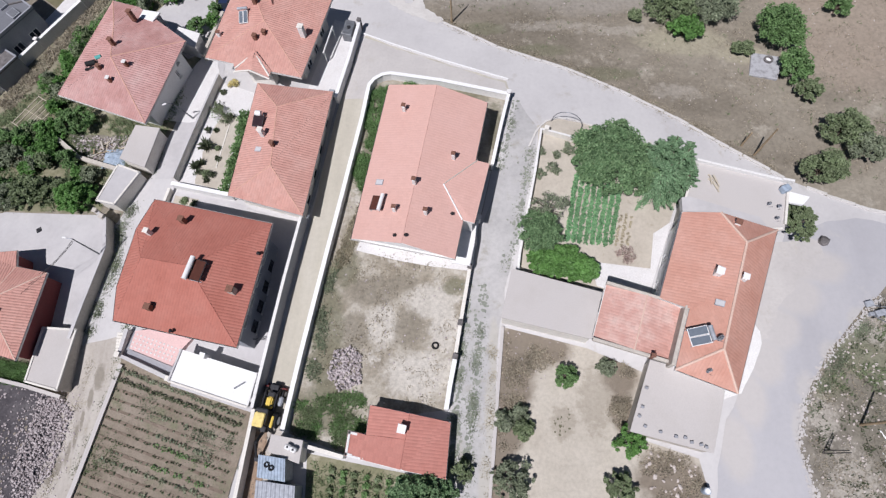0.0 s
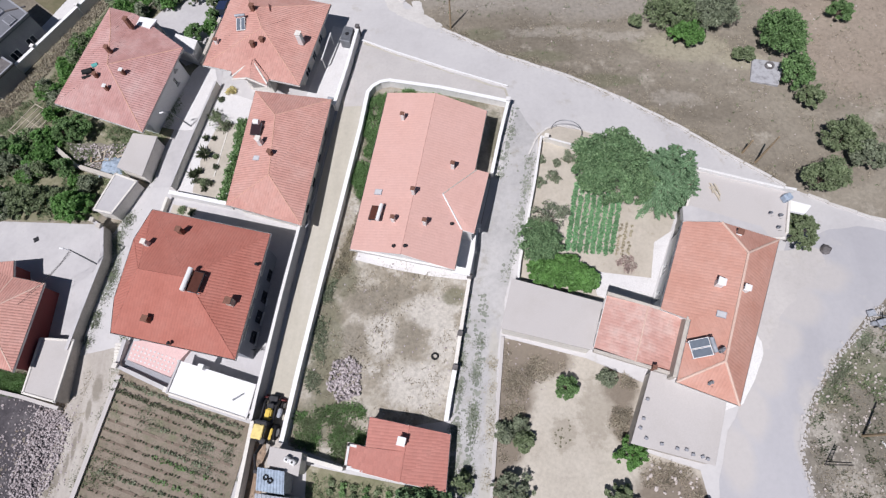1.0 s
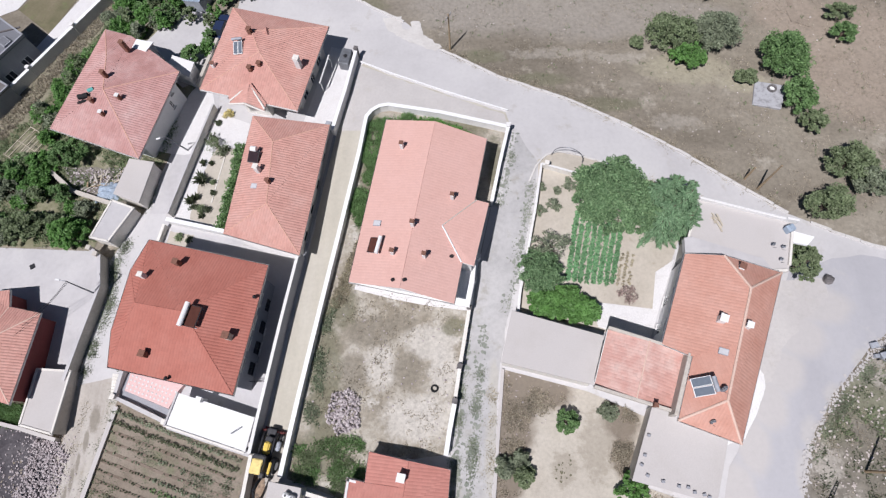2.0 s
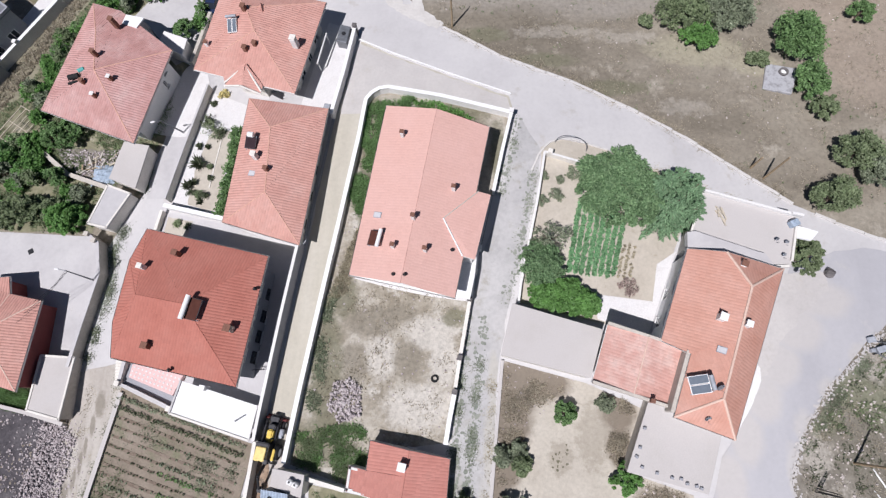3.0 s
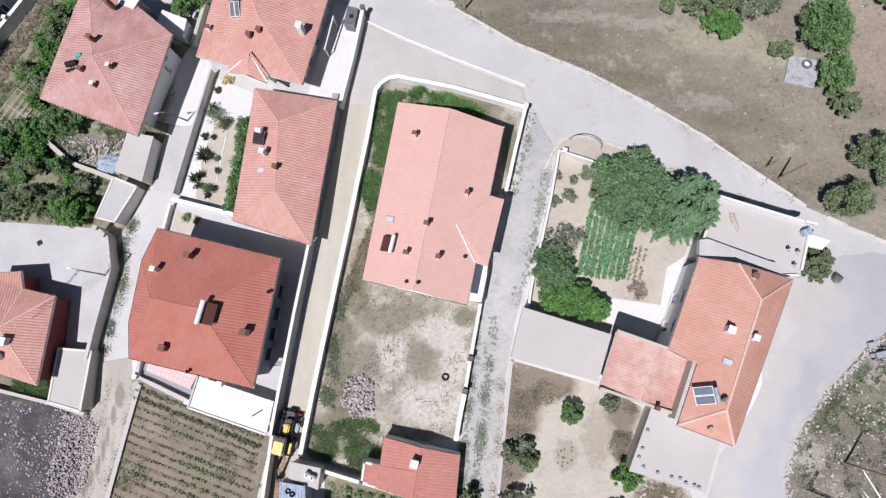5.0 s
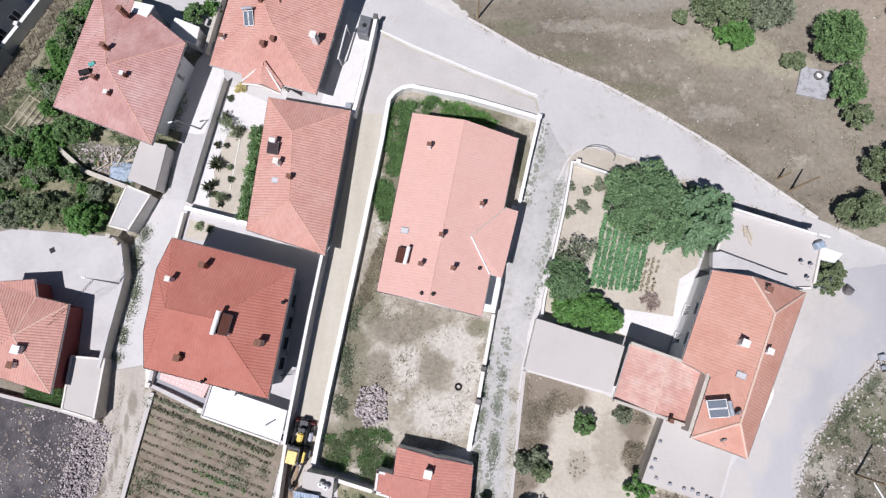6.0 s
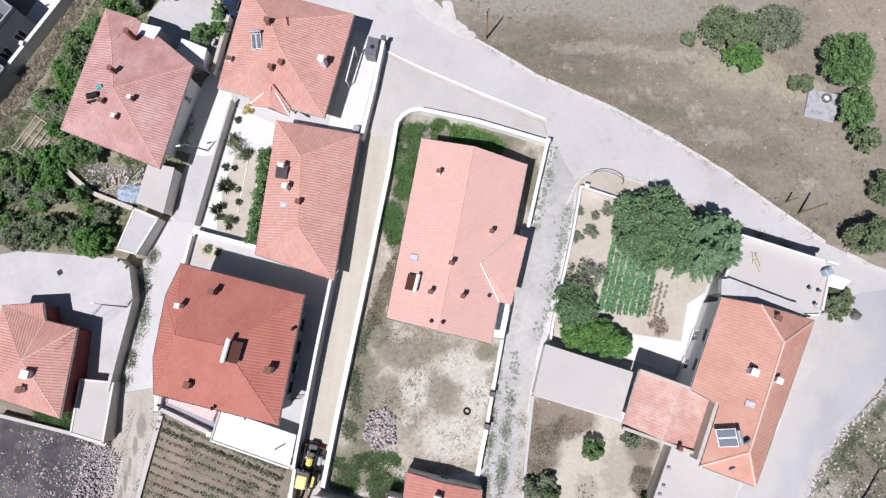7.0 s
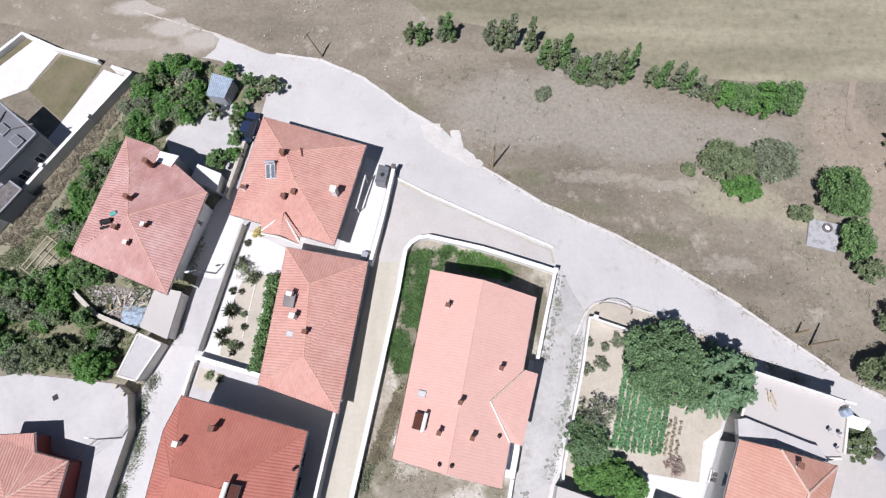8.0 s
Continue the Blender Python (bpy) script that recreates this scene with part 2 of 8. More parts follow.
def leaf_mat(name, a, b, c):
    m, nt, p = shader(name, 0.55)
    geo = nt.nodes.new("ShaderNodeNewGeometry")
    col = ramp(nt, geo.outputs["Random Per Island"], [(0.0, a), (0.55, b), (1.0, c)])
    w = noise_node(nt, 0.8, 3)
    col = mix(nt, col, ramp(nt, w, [(0.3, grey(1.1)), (0.7, grey(1.9))]), 1.0, "MULTIPLY")
    nt.links.new(col, p.inputs["Base Color"])
    tr, both = nt.nodes.new("ShaderNodeBsdfTranslucent"), nt.nodes.new("ShaderNodeMixShader")
    nt.links.new(col, tr.inputs["Color"])
    both.inputs[0].default_value = 0.3
    nt.links.new(p.outputs[0], both.inputs[1])
    nt.links.new(tr.outputs[0], both.inputs[2])
    nt.links.new(both.outputs[0], nt.nodes["Material Output"].inputs[0])
    return m


def paint(name, c, rough=0.5, metal=0.0, vary=0.25, scale=3.0):
    m, nt, p = shader(name, rough, metal)
    f = noise_node(nt, scale, 5, 0.6)
    col = mix(nt, c, ramp(nt, f, [(0.3, grey(1 - vary)), (0.7, grey(1 + vary * 0.5))]), 1.0, "MULTIPLY")
    nt.links.new(col, p.inputs["Base Color"])
    return m


M = {}
M["field"] = soil("dry_field", (0.165, 0.143, 0.112), (0.238, 0.208, 0.166), (0.315, 0.282, 0.229), 0.09, 2.2, spots=(0.37, 0.335, 0.28), spot_scale=0.22, spot_at=0.62, grain=0.26, stretch=(0.7, 1.5, 1, -25), over=(
    ((0.298, 0.27, 0.236), ((8, 41, 12, 6), (20, 38, 10, 4.6), (31, 37, 9, 3.4)), 0.35, 0.8, 0.85),
    ((0.31, 0.255, 0.205), ((53, 30, 9, 10), (46, 38, 4, 5)), 0.3, 1.0, 0.8),
    ((0.35, 0.32, 0.24), ((31.5, 28.6, 6, 2.4), (38, 26.4, 3, 1.6)), 0.7, 1.2, 0.8),
    ((0.47, 0.435, 0.385), ((15, 31.6, 6, 0.9), (23, 30.6, 4, 0.8), (29, 20.6, 3.2, 1.1)), 0.8, 4.0, 0.32),
    ((0.17, 0.165, 0.11), ((-9.8, 41.2, 3, 2), (6, 31.5, 3, 1.2), (13, 27.4, 4, 1.1), (21, 23.4, 4, 1.1)), 0.8, 1.6, 0.7)))
M["stubble"] = soil("pale_stubble", (0.18, 0.166, 0.116), (0.258, 0.237, 0.172), (0.34, 0.313, 0.232), 0.11, 1.2, spots=(0.14, 0.145, 0.088), spot_scale=0.3, stretch=(0.25, 1.6, 1, 4), grain=0.25)
M["concrete"] = soil("worn_concrete_road", (0.46, 0.445, 0.445), (0.52, 0.505, 0.505), (0.56, 0.545, 0.54), 0.10, 2.0, 0.9, spots=(0.45, 0.425, 0.40), spot_scale=0.35, spot_at=0.64, relief=0.06, grain=0.06)
M["lane"] = soil("worn_concrete_lane", (0.36, 0.352, 0.35), (0.42, 0.41, 0.408), (0.465, 0.455, 0.45), 0.25, 2.0, 0.9, spots=(0.36, 0.345, 0.315), spot_scale=0.6, spot_at=0.6, relief=0.08, grain=0.1, over=(
    ((0.44, 0.42, 0.38), ((6, -11, 0.6, 3.5), (5.4, -17, 0.6, 4), (4.6, -25, 0.7, 5)), 1.2, 1.2, 0.8),))
M["asphalt"] = soil("pale_asphalt", (0.385, 0.378, 0.398), (0.422, 0.415, 0.433), (0.46, 0.45, 0.462), 0.08, 2.0, 0.9, spots=(0.47, 0.455, 0.45), spot_scale=0.2, spot_at=0.64, relief=0.05, stretch=(1.4, 0.45, 1, 24), grain=0.05, over=(
    ((0.485, 0.46, 0.445), ((40, -2.2, 3.4, 2), (37, -5.4, 2.8, 2.2), (34.6, -8.8, 2.2, 2.2), (32.6, -12, 1.8, 2.4), (30.4, -15.8, 1.6, 2.6), (28.2, -20, 1.6, 3)), 0.5, 0.7, 0.9),
    ((0.47, 0.45, 0.435), ((43, -8, 1.2, 1.2), (39.4, -11.4, 1.2, 1.2), (36.2, -15, 1.1, 1.6), (34.6, -19, 0.8, 2.6), (35, -25, 0.8, 4)), 0.9, 1.2, 0.8)))
M["sand"] = soil("sandy_earth", (0.405, 0.362, 0.305), (0.47, 0.425, 0.362), (0.52, 0.478, 0.412), 0.25, 3.0, spots=(0.37, 0.325, 0.265), spot_scale=0.7, spot_at=0.66, relief=0.2, grain=0.12)
M["dust"] = soil("pale_road_dust", (0.455, 0.43, 0.415), (0.49, 0.465, 0.45), (0.525, 0.50, 0.48), 0.25, 3.0, spots=(0.46, 0.43, 0.40), spot_scale=0.6, spot_at=0.62, relief=0.1, grain=0.08)
M["lay_dust"] = soil("whitish_road_dust", (0.53, 0.505, 0.48), (0.58, 0.555, 0.53), (0.62, 0.60, 0.575), 0.5, 3.0, relief=0.1, grain=0.1)
M["fieldtrack"] = soil("worn_field_track", (0.25, 0.205, 0.165), (0.30, 0.25, 0.20), (0.34, 0.29, 0.235), 0.3, 3.0, grain=0.15)
M["dirt"] = soil("brownish_road_dirt", (0.205, 0.176, 0.136), (0.25, 0.216, 0.17), (0.3, 0.263, 0.212), 0.2, 3.0, spots=(0.40, 0.365, 0.325), spot_scale=0.5, spot_at=0.62, relief=0.2, grain=0.14, over=(
    ((0.44, 0.405, 0.37), ((-54, 61.8, 5, 1.6), (-47.5, 58.4, 4.4, 1.5), (-42, 54.8, 3.6, 1.5), (-38, 52.4, 2.8, 1.7)), 0.6, 1.2, 0.8),
    ((0.36, 0.32, 0.28), ((-48, 52, 6, 1.0), (-41, 50.8, 4, 1.0)), 0.6, 1.8, 0.7)))
M["alley"] = soil("compacted_beige_earth", (0.41, 0.38, 0.325), (0.465, 0.435, 0.37), (0.51, 0.48, 0.42), 0.18, 2.5, relief=0.1, stretch=(2.0, 0.5, 1, 14), grain=0.08)
M["track"] = soil("dusty_dirt_track", (0.36, 0.325, 0.29), (0.42, 0.385, 0.348), (0.475, 0.442, 0.405), 0.3, 3.0, spots=(0.35, 0.315, 0.26), spot_scale=0.7, spot_at=0.6, stretch=(2.0, 0.4, 1, 16), relief=0.2, grain=0.12, over=(
    ((0.225, 0.2, 0.165), ((-36.7, -16.6, 0.22, 1.1), (-37.05, -18.2, 0.24, 1.3), (-37.6, -19.8, 0.3, 1.2), (-38.4, -21.1, 0.45, 0.9), (-39.1, -22.1, 0.5, 0.9), (-36.2, -14.6, 0.3, 1.2), (-35.6, -12.4, 0.6, 1.4)), 1.6, 1.6, 0.8),
    ((0.47, 0.44, 0.40), ((-37.9, -17.6, 0.4, 2.4), (-36.6, -20.4, 0.4, 2.6), (-35.5, -16.6, 0.4, 3)), 1.2, 1.6, 0.7)))
M["brown"] = soil("brown_earth", (0.165, 0.138, 0.108), (0.22, 0.187, 0.15), (0.275, 0.238, 0.195), 0.45, 3.5, spots=(0.33, 0.295, 0.245), spot_scale=1.1, spot_at=0.62, grain=0.3)
M["furrow"] = soil("dark_furrow_soil", (0.155, 0.118, 0.092), (0.2, 0.158, 0.125), (0.25, 0.203, 0.165), 0.8, 5.0, grain=0.25)
M["tilled"] = soil("tilled_brown_soil", (0.19, 0.156, 0.122), (0.24, 0.2, 0.16), (0.285, 0.242, 0.198), 0.35, 4.0, spots=(0.185, 0.18, 0.12), spot_scale=0.3, spot_at=0.58, grain=0.2)
M["weeds"] = soil("dry_weedy_ground", (0.235, 0.205, 0.16), (0.325, 0.292, 0.24), (0.42, 0.388, 0.335), 0.3, 2.8, spots=(0.47, 0.44, 0.395), spot_scale=0.5, spot_at=0.6, grain=0.32, lo=0.36, hi=0.64, over=(
    ((0.51, 0.48, 0.435), ((-5.6, -7.8, 1.7, 2.2), (-0.4, -5.4, 2.8, 1.9), (1, -8.4, 1.6, 2.6), (-1.6, -13, 3.6, 2.4)), 0.9, 1.5, 0.8),
    ((0.22, 0.195, 0.155), ((-2.8, -8, 1.5, 1.8), (-6.6, -4.2, 2.8, 1.5), (-3.8, -3.4, 2, 0.9), (-8.4, -8.4, 1.4, 2)), 0.8, 1.4, 0.8),
    ((0.155, 0.148, 0.098), ((-11.2, -9, 1.7, 7), (-11.2, -16, 3.2, 2.4), (-9.6, -1.4, 1.5, 2.2), (2, -3.8, 1.3, 1), (-8, 21, 1.8, 2), (-7, 12, 1.8, 9), (1, 20.4, 6, 1.6), (7.2, 15, 0.9, 4)), 0.8, 1.6, 0.8)))
M["olive_ground"] = soil("olive_weedy_earth", (0.12, 0.115, 0.072), (0.17, 0.16, 0.11), (0.23, 0.21, 0.155), 0.8, 5.0, grain=0.3)
M["moss"] = soil("grey_green_moss", (0.19, 0.21, 0.18), (0.235, 0.25, 0.215), (0.29, 0.30, 0.26), 1.2, 6.0, grain=0.25)
M["churned"] = soil("churned_reddish_earth", (0.20, 0.135, 0.095), (0.30, 0.215, 0.155), (0.40, 0.31, 0.235), 0.6, 4.0, relief=0.9, grain=0.3)
M["plot"] = soil("sandy_plot_earth", (0.42, 0.38, 0.325), (0.465, 0.425, 0.365), (0.505, 0.465, 0.405), 0.25, 3.0, spots=(0.40, 0.36, 0.305), spot_scale=0.9, spot_at=0.66, relief=0.25, grain=0.16, over=(
    ((0.185, 0.152, 0.118), ((8.8, -10.4, 3.4, 2.4), (11.4, -10.8, 2.2, 1.4), (7.6, -13.6, 2.2, 3.6), (6.8, -17.6, 1.7, 3.2), (5.8, -22, 1.4, 3.6), (18.2, -13.2, 1.8, 2.3), (18, -16.6, 1.2, 2.2), (21.4, -22.6, 2.8, 2.3), (23.4, -23.6, 2.2, 2.2)), 0.9, 0.9, 0.9),
    ((0.30, 0.265, 0.215), ((12.3, -17.6, 1.2, 1.6), (15.5, -15.5, 1.6, 3)), 1.4, 2.6, 0.6)))
M["rough"] = soil("rough_stony_ground", (0.15, 0.135, 0.112), (0.21, 0.19, 0.16), (0.28, 0.255, 0.218), 0.35, 3.6, spots=(0.42, 0.39, 0.345), spot_scale=2.2, spot_at=0.62, grain=0.34, over=(
    ((0.19, 0.195, 0.13), ((41.8, -11.8, 2.0, 2.2), (38.2, -14.6, 1.6, 1.6), (46, -13, 4, 3)), 0.7, 1.6, 0.75),
    ((0.185, 0.168, 0.135), ((42, -17, 4, 3.2), (46, -24, 7, 7)), 0.5, 1.2, 0.8),
    ((0.48, 0.445, 0.395), ((37, -17.6, 1.4, 2.0), (38.4, -23.6, 2.4, 2.6), (44.5, -9, 2.4, 1.6)), 1.6, 3.4, 0.5)))
M["dark"] = soil("dark_cinder_ground", (0.05, 0.046, 0.052), (0.085, 0.077, 0.084), (0.15, 0.138, 0.142), 0.4, 4.0, spots=(0.38, 0.355, 0.36), spot_scale=1.8, spot_at=0.66, grain=0.35)
M["green"] = soil("grassy_garden_soil", (0.14, 0.145, 0.08), (0.21, 0.20, 0.13), (0.31, 0.285, 0.21), 0.4, 3.5, spots=(0.40, 0.37, 0.31), spot_scale=0.4, spot_at=0.64, grain=0.2)
M["lawn"] = soil("parched_lawn", (0.12, 0.118, 0.066), (0.165, 0.147, 0.092), (0.20, 0.17, 0.115), 0.35, 3.5, spots=(0.15, 0.17, 0.08), spot_scale=0.5, spot_at=0.6, grain=0.15)
M["paving"] = soil("light_grey_paving", (0.43, 0.415, 0.42), (0.48, 0.465, 0.47), (0.525, 0.51, 0.51), 0.3, 2.0, 0.85, spots=(0.41, 0.385, 0.37), spot_scale=0.6, spot_at=0.66, relief=0.05, grain=0.06)
M["white_paving"] = plaster("white_concrete_paving", (0.66, 0.645, 0.64), (0.54, 0.51, 0.49), 0.4)
M["screed"] = plaster("pale_concrete_screed", (0.50, 0.472, 0.458), (0.44, 0.41, 0.385), 0.5, scale=0.3, grain=0.4)
M["white"] = plaster("white_painted_render", (0.72, 0.71, 0.70), (0.56, 0.53, 0.50), 0.35)
M["cream"] = plaster("cream_render", (0.72, 0.69, 0.64), (0.52, 0.48, 0.43), 0.4)
M["greywall"] = plaster("grey_cement_render", (0.31, 0.32, 0.35), (0.22, 0.22, 0.235), 0.4)
M["maroon"] = plaster("maroon_painted_render", (0.20, 0.055, 0.055), (0.14, 0.045, 0.045), 0.4)
M["villa_roof"] = plaster("grey_roof_sheeting", (0.17, 0.175, 0.195), (0.11, 0.115, 0.13), 0.5)
M["kerb"] = plaster("whitish_kerb_concrete", (0.60, 0.58, 0.56), (0.46, 0.43, 0.40), 0.5, scale=1.5)
M["stone"] = plaster("pale_rubble_stone", (0.52, 0.48, 0.43), (0.36, 0.32, 0.28), 0.6, scale=2.0)
M["brightwhite"] = plaster("white_membrane", (0.80, 0.80, 0.80), (0.72, 0.72, 0.72), 0.25)
M["pink"] = plaster("pink_paving", (0.70, 0.49, 0.47), (0.60, 0.42, 0.40), 0.3)
M["tile_pale"] = tile_mat("pale_salmon_tiles", (0.62, 0.385, 0.335), (0.59, 0.355, 0.305), (0.64, 0.405, 0.36), 0.6, 0.02)
M["tile_orange"] = tile_mat("orange_clay_tiles", (0.525, 0.288, 0.243), (0.475, 0.243, 0.206), (0.555, 0.335, 0.292), 0.9)
M["tile_red"] = tile_mat("dark_red_tiles", (0.41, 0.155, 0.12), (0.37, 0.13, 0.098), (0.44, 0.185, 0.147), 0.8, 0.04)
M["tile_old"] = tile_mat("weathered_clay_tiles", (0.48, 0.278, 0.258), (0.405, 0.213, 0.194), (0.545, 0.365, 0.345), 1.0)
M["tile_flaking"] = tile_mat("flaking_pinkish_tiles", (0.54, 0.315, 0.27), (0.46, 0.235, 0.19), (0.63, 0.46, 0.41), 1.0)
M["tile_rr"] = tile_mat("worn_orange_tiles", (0.545, 0.295, 0.232), (0.50, 0.25, 0.19), (0.58, 0.34, 0.28), 0.9, 0.04)
M["tile_shed"] = tile_mat("red_shed_tiles", (0.46, 0.20, 0.165), (0.42, 0.17, 0.135), (0.50, 0.235, 0.195), 0.7)
M["mortar"] = plaster("pale_ridge_mortar", (0.66, 0.49, 0.41), (0.55, 0.33, 0.25), 0.4)
M["panel_brown"] = paint("dark_brown_collector_glass", (0.10, 0.04, 0.03), 0.2, 0.0, 0.2)
M["teal"] = paint("teal_plastic", (0.10, 0.38, 0.36), 0.5, 0.0, 0.2)
M["pale_yellow"] = paint("faded_yellow_paint", (0.78, 0.62, 0.24), 0.5, 0.0, 0.2)
M["cap"] = plaster("pale_ridge_tiles", (0.60, 0.36, 0.28), (0.52, 0.29, 0.22), 0.5)
M["glass"] = shader("dark_window_glass", 0.08)[0]
M["glass"].node_tree.nodes["Principled BSDF"].inputs["Base Color"].default_value = (0.02, 0.025, 0.035, 1)
M["glass"].node_tree.nodes["Principled BSDF"].inputs["Specular IOR Level"].default_value = 0.5
M["panel"] = paint("blue_grey_collector_glass", (0.15, 0.175, 0.21), 0.12, 0.0, 0.1)
M["panel_dark"] = paint("dark_collector", (0.04, 0.025, 0.03), 0.2, 0.0, 0.2)
M["skylight"] = paint("pale_roof_window", (0.54, 0.54, 0.56), 0.25, 0.0, 0.1)
M["metal_white"] = paint("white_enamelled_metal", (0.78, 0.78, 0.78), 0.35, 0.0, 0.1)
M["galv"] = paint("galvanised_sheet", (0.36, 0.38, 0.42), 0.6, 0.1, 0.3)
M["blue_sheet"] = paint("pale_blue_sheet_metal", (0.34, 0.41, 0.50), 0.6, 0.0, 0.3)
M["dark_metal"] = paint("dark_metal", (0.05, 0.05, 0.055), 0.5, 0.5, 0.3)
M["grey_metal"] = paint("grey_metal", (0.22, 0.23, 0.25), 0.5, 0.5, 0.3)
M["brick"] = paint("brown_brick", (0.22, 0.11, 0.08), 0.9, 0.0, 0.4, 9.0)
M["wood"] = paint("weathered_timber", (0.34, 0.26, 0.17), 0.85, 0.0, 0.4, 6.0)
M["pale_wood"] = paint("bleached_timber", (0.52, 0.46, 0.37), 0.85, 0.0, 0.3, 6.0)
M["black"] = paint("black_rubber", (0.02, 0.02, 0.022), 0.8, 0.0, 0.3)
M["yellow"] = paint("yellow_machine_paint", (0.72, 0.52, 0.10), 0.45, 0.0, 0.2)
M["carpaint"] = paint("dark_blue_car_paint", (0.03, 0.045, 0.10), 0.25, 0.2, 0.1)
M["bark"] = paint("grey_brown_bark", (0.14, 0.11, 0.085), 0.95, 0.0, 0.4, 8.0)
M["rock"] = soil("pale_field_stone", (0.42, 0.37, 0.34), (0.52, 0.46, 0.43), (0.60, 0.55, 0.52), 2.0, 6.0)
M["rubble"] = soil("pinkish_rubble_stone", (0.27, 0.23, 0.235), (0.42, 0.37, 0.375), (0.58, 0.53, 0.53), 4.0, 7.0, lo=0.36, hi=0.64)
M["dark_rock"] = soil("dark_stone", (0.10, 0.09, 0.09), (0.15, 0.14, 0.14), (0.22, 0.20, 0.2), 2.0, 6.0)
M["leaf_green"] = leaf_mat("green_leaves", (0.066, 0.118, 0.045), (0.104, 0.178, 0.068), (0.15, 0.236, 0.10))
M["leaf_garden"] = leaf_mat("garden_tree_leaves", (0.06, 0.108, 0.05), (0.105, 0.172, 0.085), (0.17, 0.25, 0.128))
M["leaf_bright"] = leaf_mat("bright_green_leaves", (0.055, 0.122, 0.03), (0.09, 0.185, 0.05), (0.128, 0.24, 0.08))
M["leaf_olive"] = leaf_mat("grey_green_leaves", (0.105, 0.125, 0.08), (0.15, 0.176, 0.118), (0.21, 0.23, 0.162))
M["leaf_conifer"] = leaf_mat("blue_green_needles", (0.07, 0.125, 0.065), (0.115, 0.19, 0.105), (0.17, 0.26, 0.15))
M["leaf_dull"] = leaf_mat("dull_olive_leaves", (0.09, 0.12, 0.06), (0.132, 0.168, 0.09), (0.185, 0.215, 0.128))
M["leaf_crop"] = leaf_mat("crop_leaves", (0.075, 0.165, 0.08), (0.115, 0.225, 0.11), (0.16, 0.28, 0.145))
M["dry_grass"] = leaf_mat("dry_grass", (0.20, 0.178, 0.125), (0.275, 0.245, 0.18), (0.35, 0.315, 0.24))
# The crop rows' shadow is put into this green; shrubs and weeds share it.
M["leaf_dark"] = leaf_mat("shadow_dark_leaves", (0.04, 0.055, 0.03), (0.07, 0.085, 0.05), (0.11, 0.125, 0.075))
M["faded_grass"] = leaf_mat("faded_field_grass", (0.17, 0.15, 0.115), (0.25, 0.22, 0.17), (0.33, 0.295, 0.235))
M["wellconcrete"] = plaster("mottled_grey_concrete", (0.40, 0.40, 0.42), (0.20, 0.195, 0.20), 0.9, scale=1.6)
M["twig"] = leaf_mat("grey_twigs", (0.16, 0.12, 0.11), (0.26, 0.20, 0.18), (0.36, 0.29, 0.26))

# ---- ground, roads and plots ----
def ground_sheet():
    near = [x * 2.0 for x in range(-60, 61)]
    far = [130, 150, 180, 230, 300, 420, 600, 900, 1400, 2200]
    cs = [-v for v in reversed(far)] + near + far
    n = len(cs)
    verts = [(x, y, gz(x, y)) for y in cs for x in cs]
    faces = [(j * n + i, j * n + i + 1, (j + 1) * n + i + 1, (j + 1) * n + i) for j in range(n - 1) for i in range(n - 1)]
    return raw("ground", verts, faces, M["field"], None, "dry brown field with sparse grass and stones", "ground", "structure")


ground_sheet()
ROAD_NORTH = [(-75, 64), (-48.5, 58), (-35, 53.2), (-29.3, 50.4), (-20.9, 49), (-14.7, 46), (-8.6, 41), (-4, 38), (1, 32.8), (7.9, 28.2), (16, 24.4),
              (22.4, 20.7), (28.4, 16.7), (33.9, 12.5), (39.2, 8.4), (43.4, 6.2), (47.6, 4.4), (70, -2), (120, -12)]
ROAD_EAST = [(120, -26), (62, -7), (46.7, -4.4), (42.9, -7.6), (39, -11.3), (35.6, -15.8), (34.1, -19.6), (34.5, -24.5), (37, -32), (41, -45), (44, -70)]
LANE_WEST = [(-52, -70), (-44, -34), (-40.8, -24), (-38.9, -14), (-38.6, -8.6), (-37.4, 0), (-37.6, 4.5), (-36, 8.5), (-34.3, 11), (-33.2, 16.4), (-30.4, 27.5),
             (-28.4, 36), (-27.4, 44), (-34.6, 49.2), (-42, 50.5), (-75, 59)]
patch("road", wavy(ROAD_NORTH + ROAD_EAST + LANE_WEST, 1.5, 0.16, 3), 0.03, M["concrete"], "worn pale concrete village road with dusty edges", "road")
patch("road_south", wavy([(38, 2), (35, -3.5), (33.4, -7), (32.2, -11), (29.3, -15), (26.6, -20.5), (25.6, -25), (27, -33), (31, -46), (35, -66), (43, -66), (41.2, -45), (37.2, -32), (34.6, -24.5), (34.2, -19.7), (35.7, -15.8), (39.1, -11.3), (43, -7.6), (46.8, -4.4), (58, -6), (56, 0.5), (46, 3.4)], 1.5, 0.2, 5),
      0.05, M["asphalt"], "pale grey asphalt road bending between houses", "road")
patch("alley", wavy([(-9.2, 31), (-4, 28.2), (2, 25.4), (8.8, 22.4), (9.2, 20.8), (0.8, 23), (-5.2, 24.4), (-8, 23.6), (-8.8, 21), (-9.6, 14), (-12.7, -3.5), (-14.2, -13), (-15.2, -18), (-14.6, -24), (-14.5, -40), (-19.5, -40), (-18, -22), (-17, -14), (-15.2, -3), (-14, 5), (-12, 20), (-10.6, 28)], 1.5, 0.1, 8),
      0.05, M["alley"], "compacted beige earth alley between garden walls", "alley")
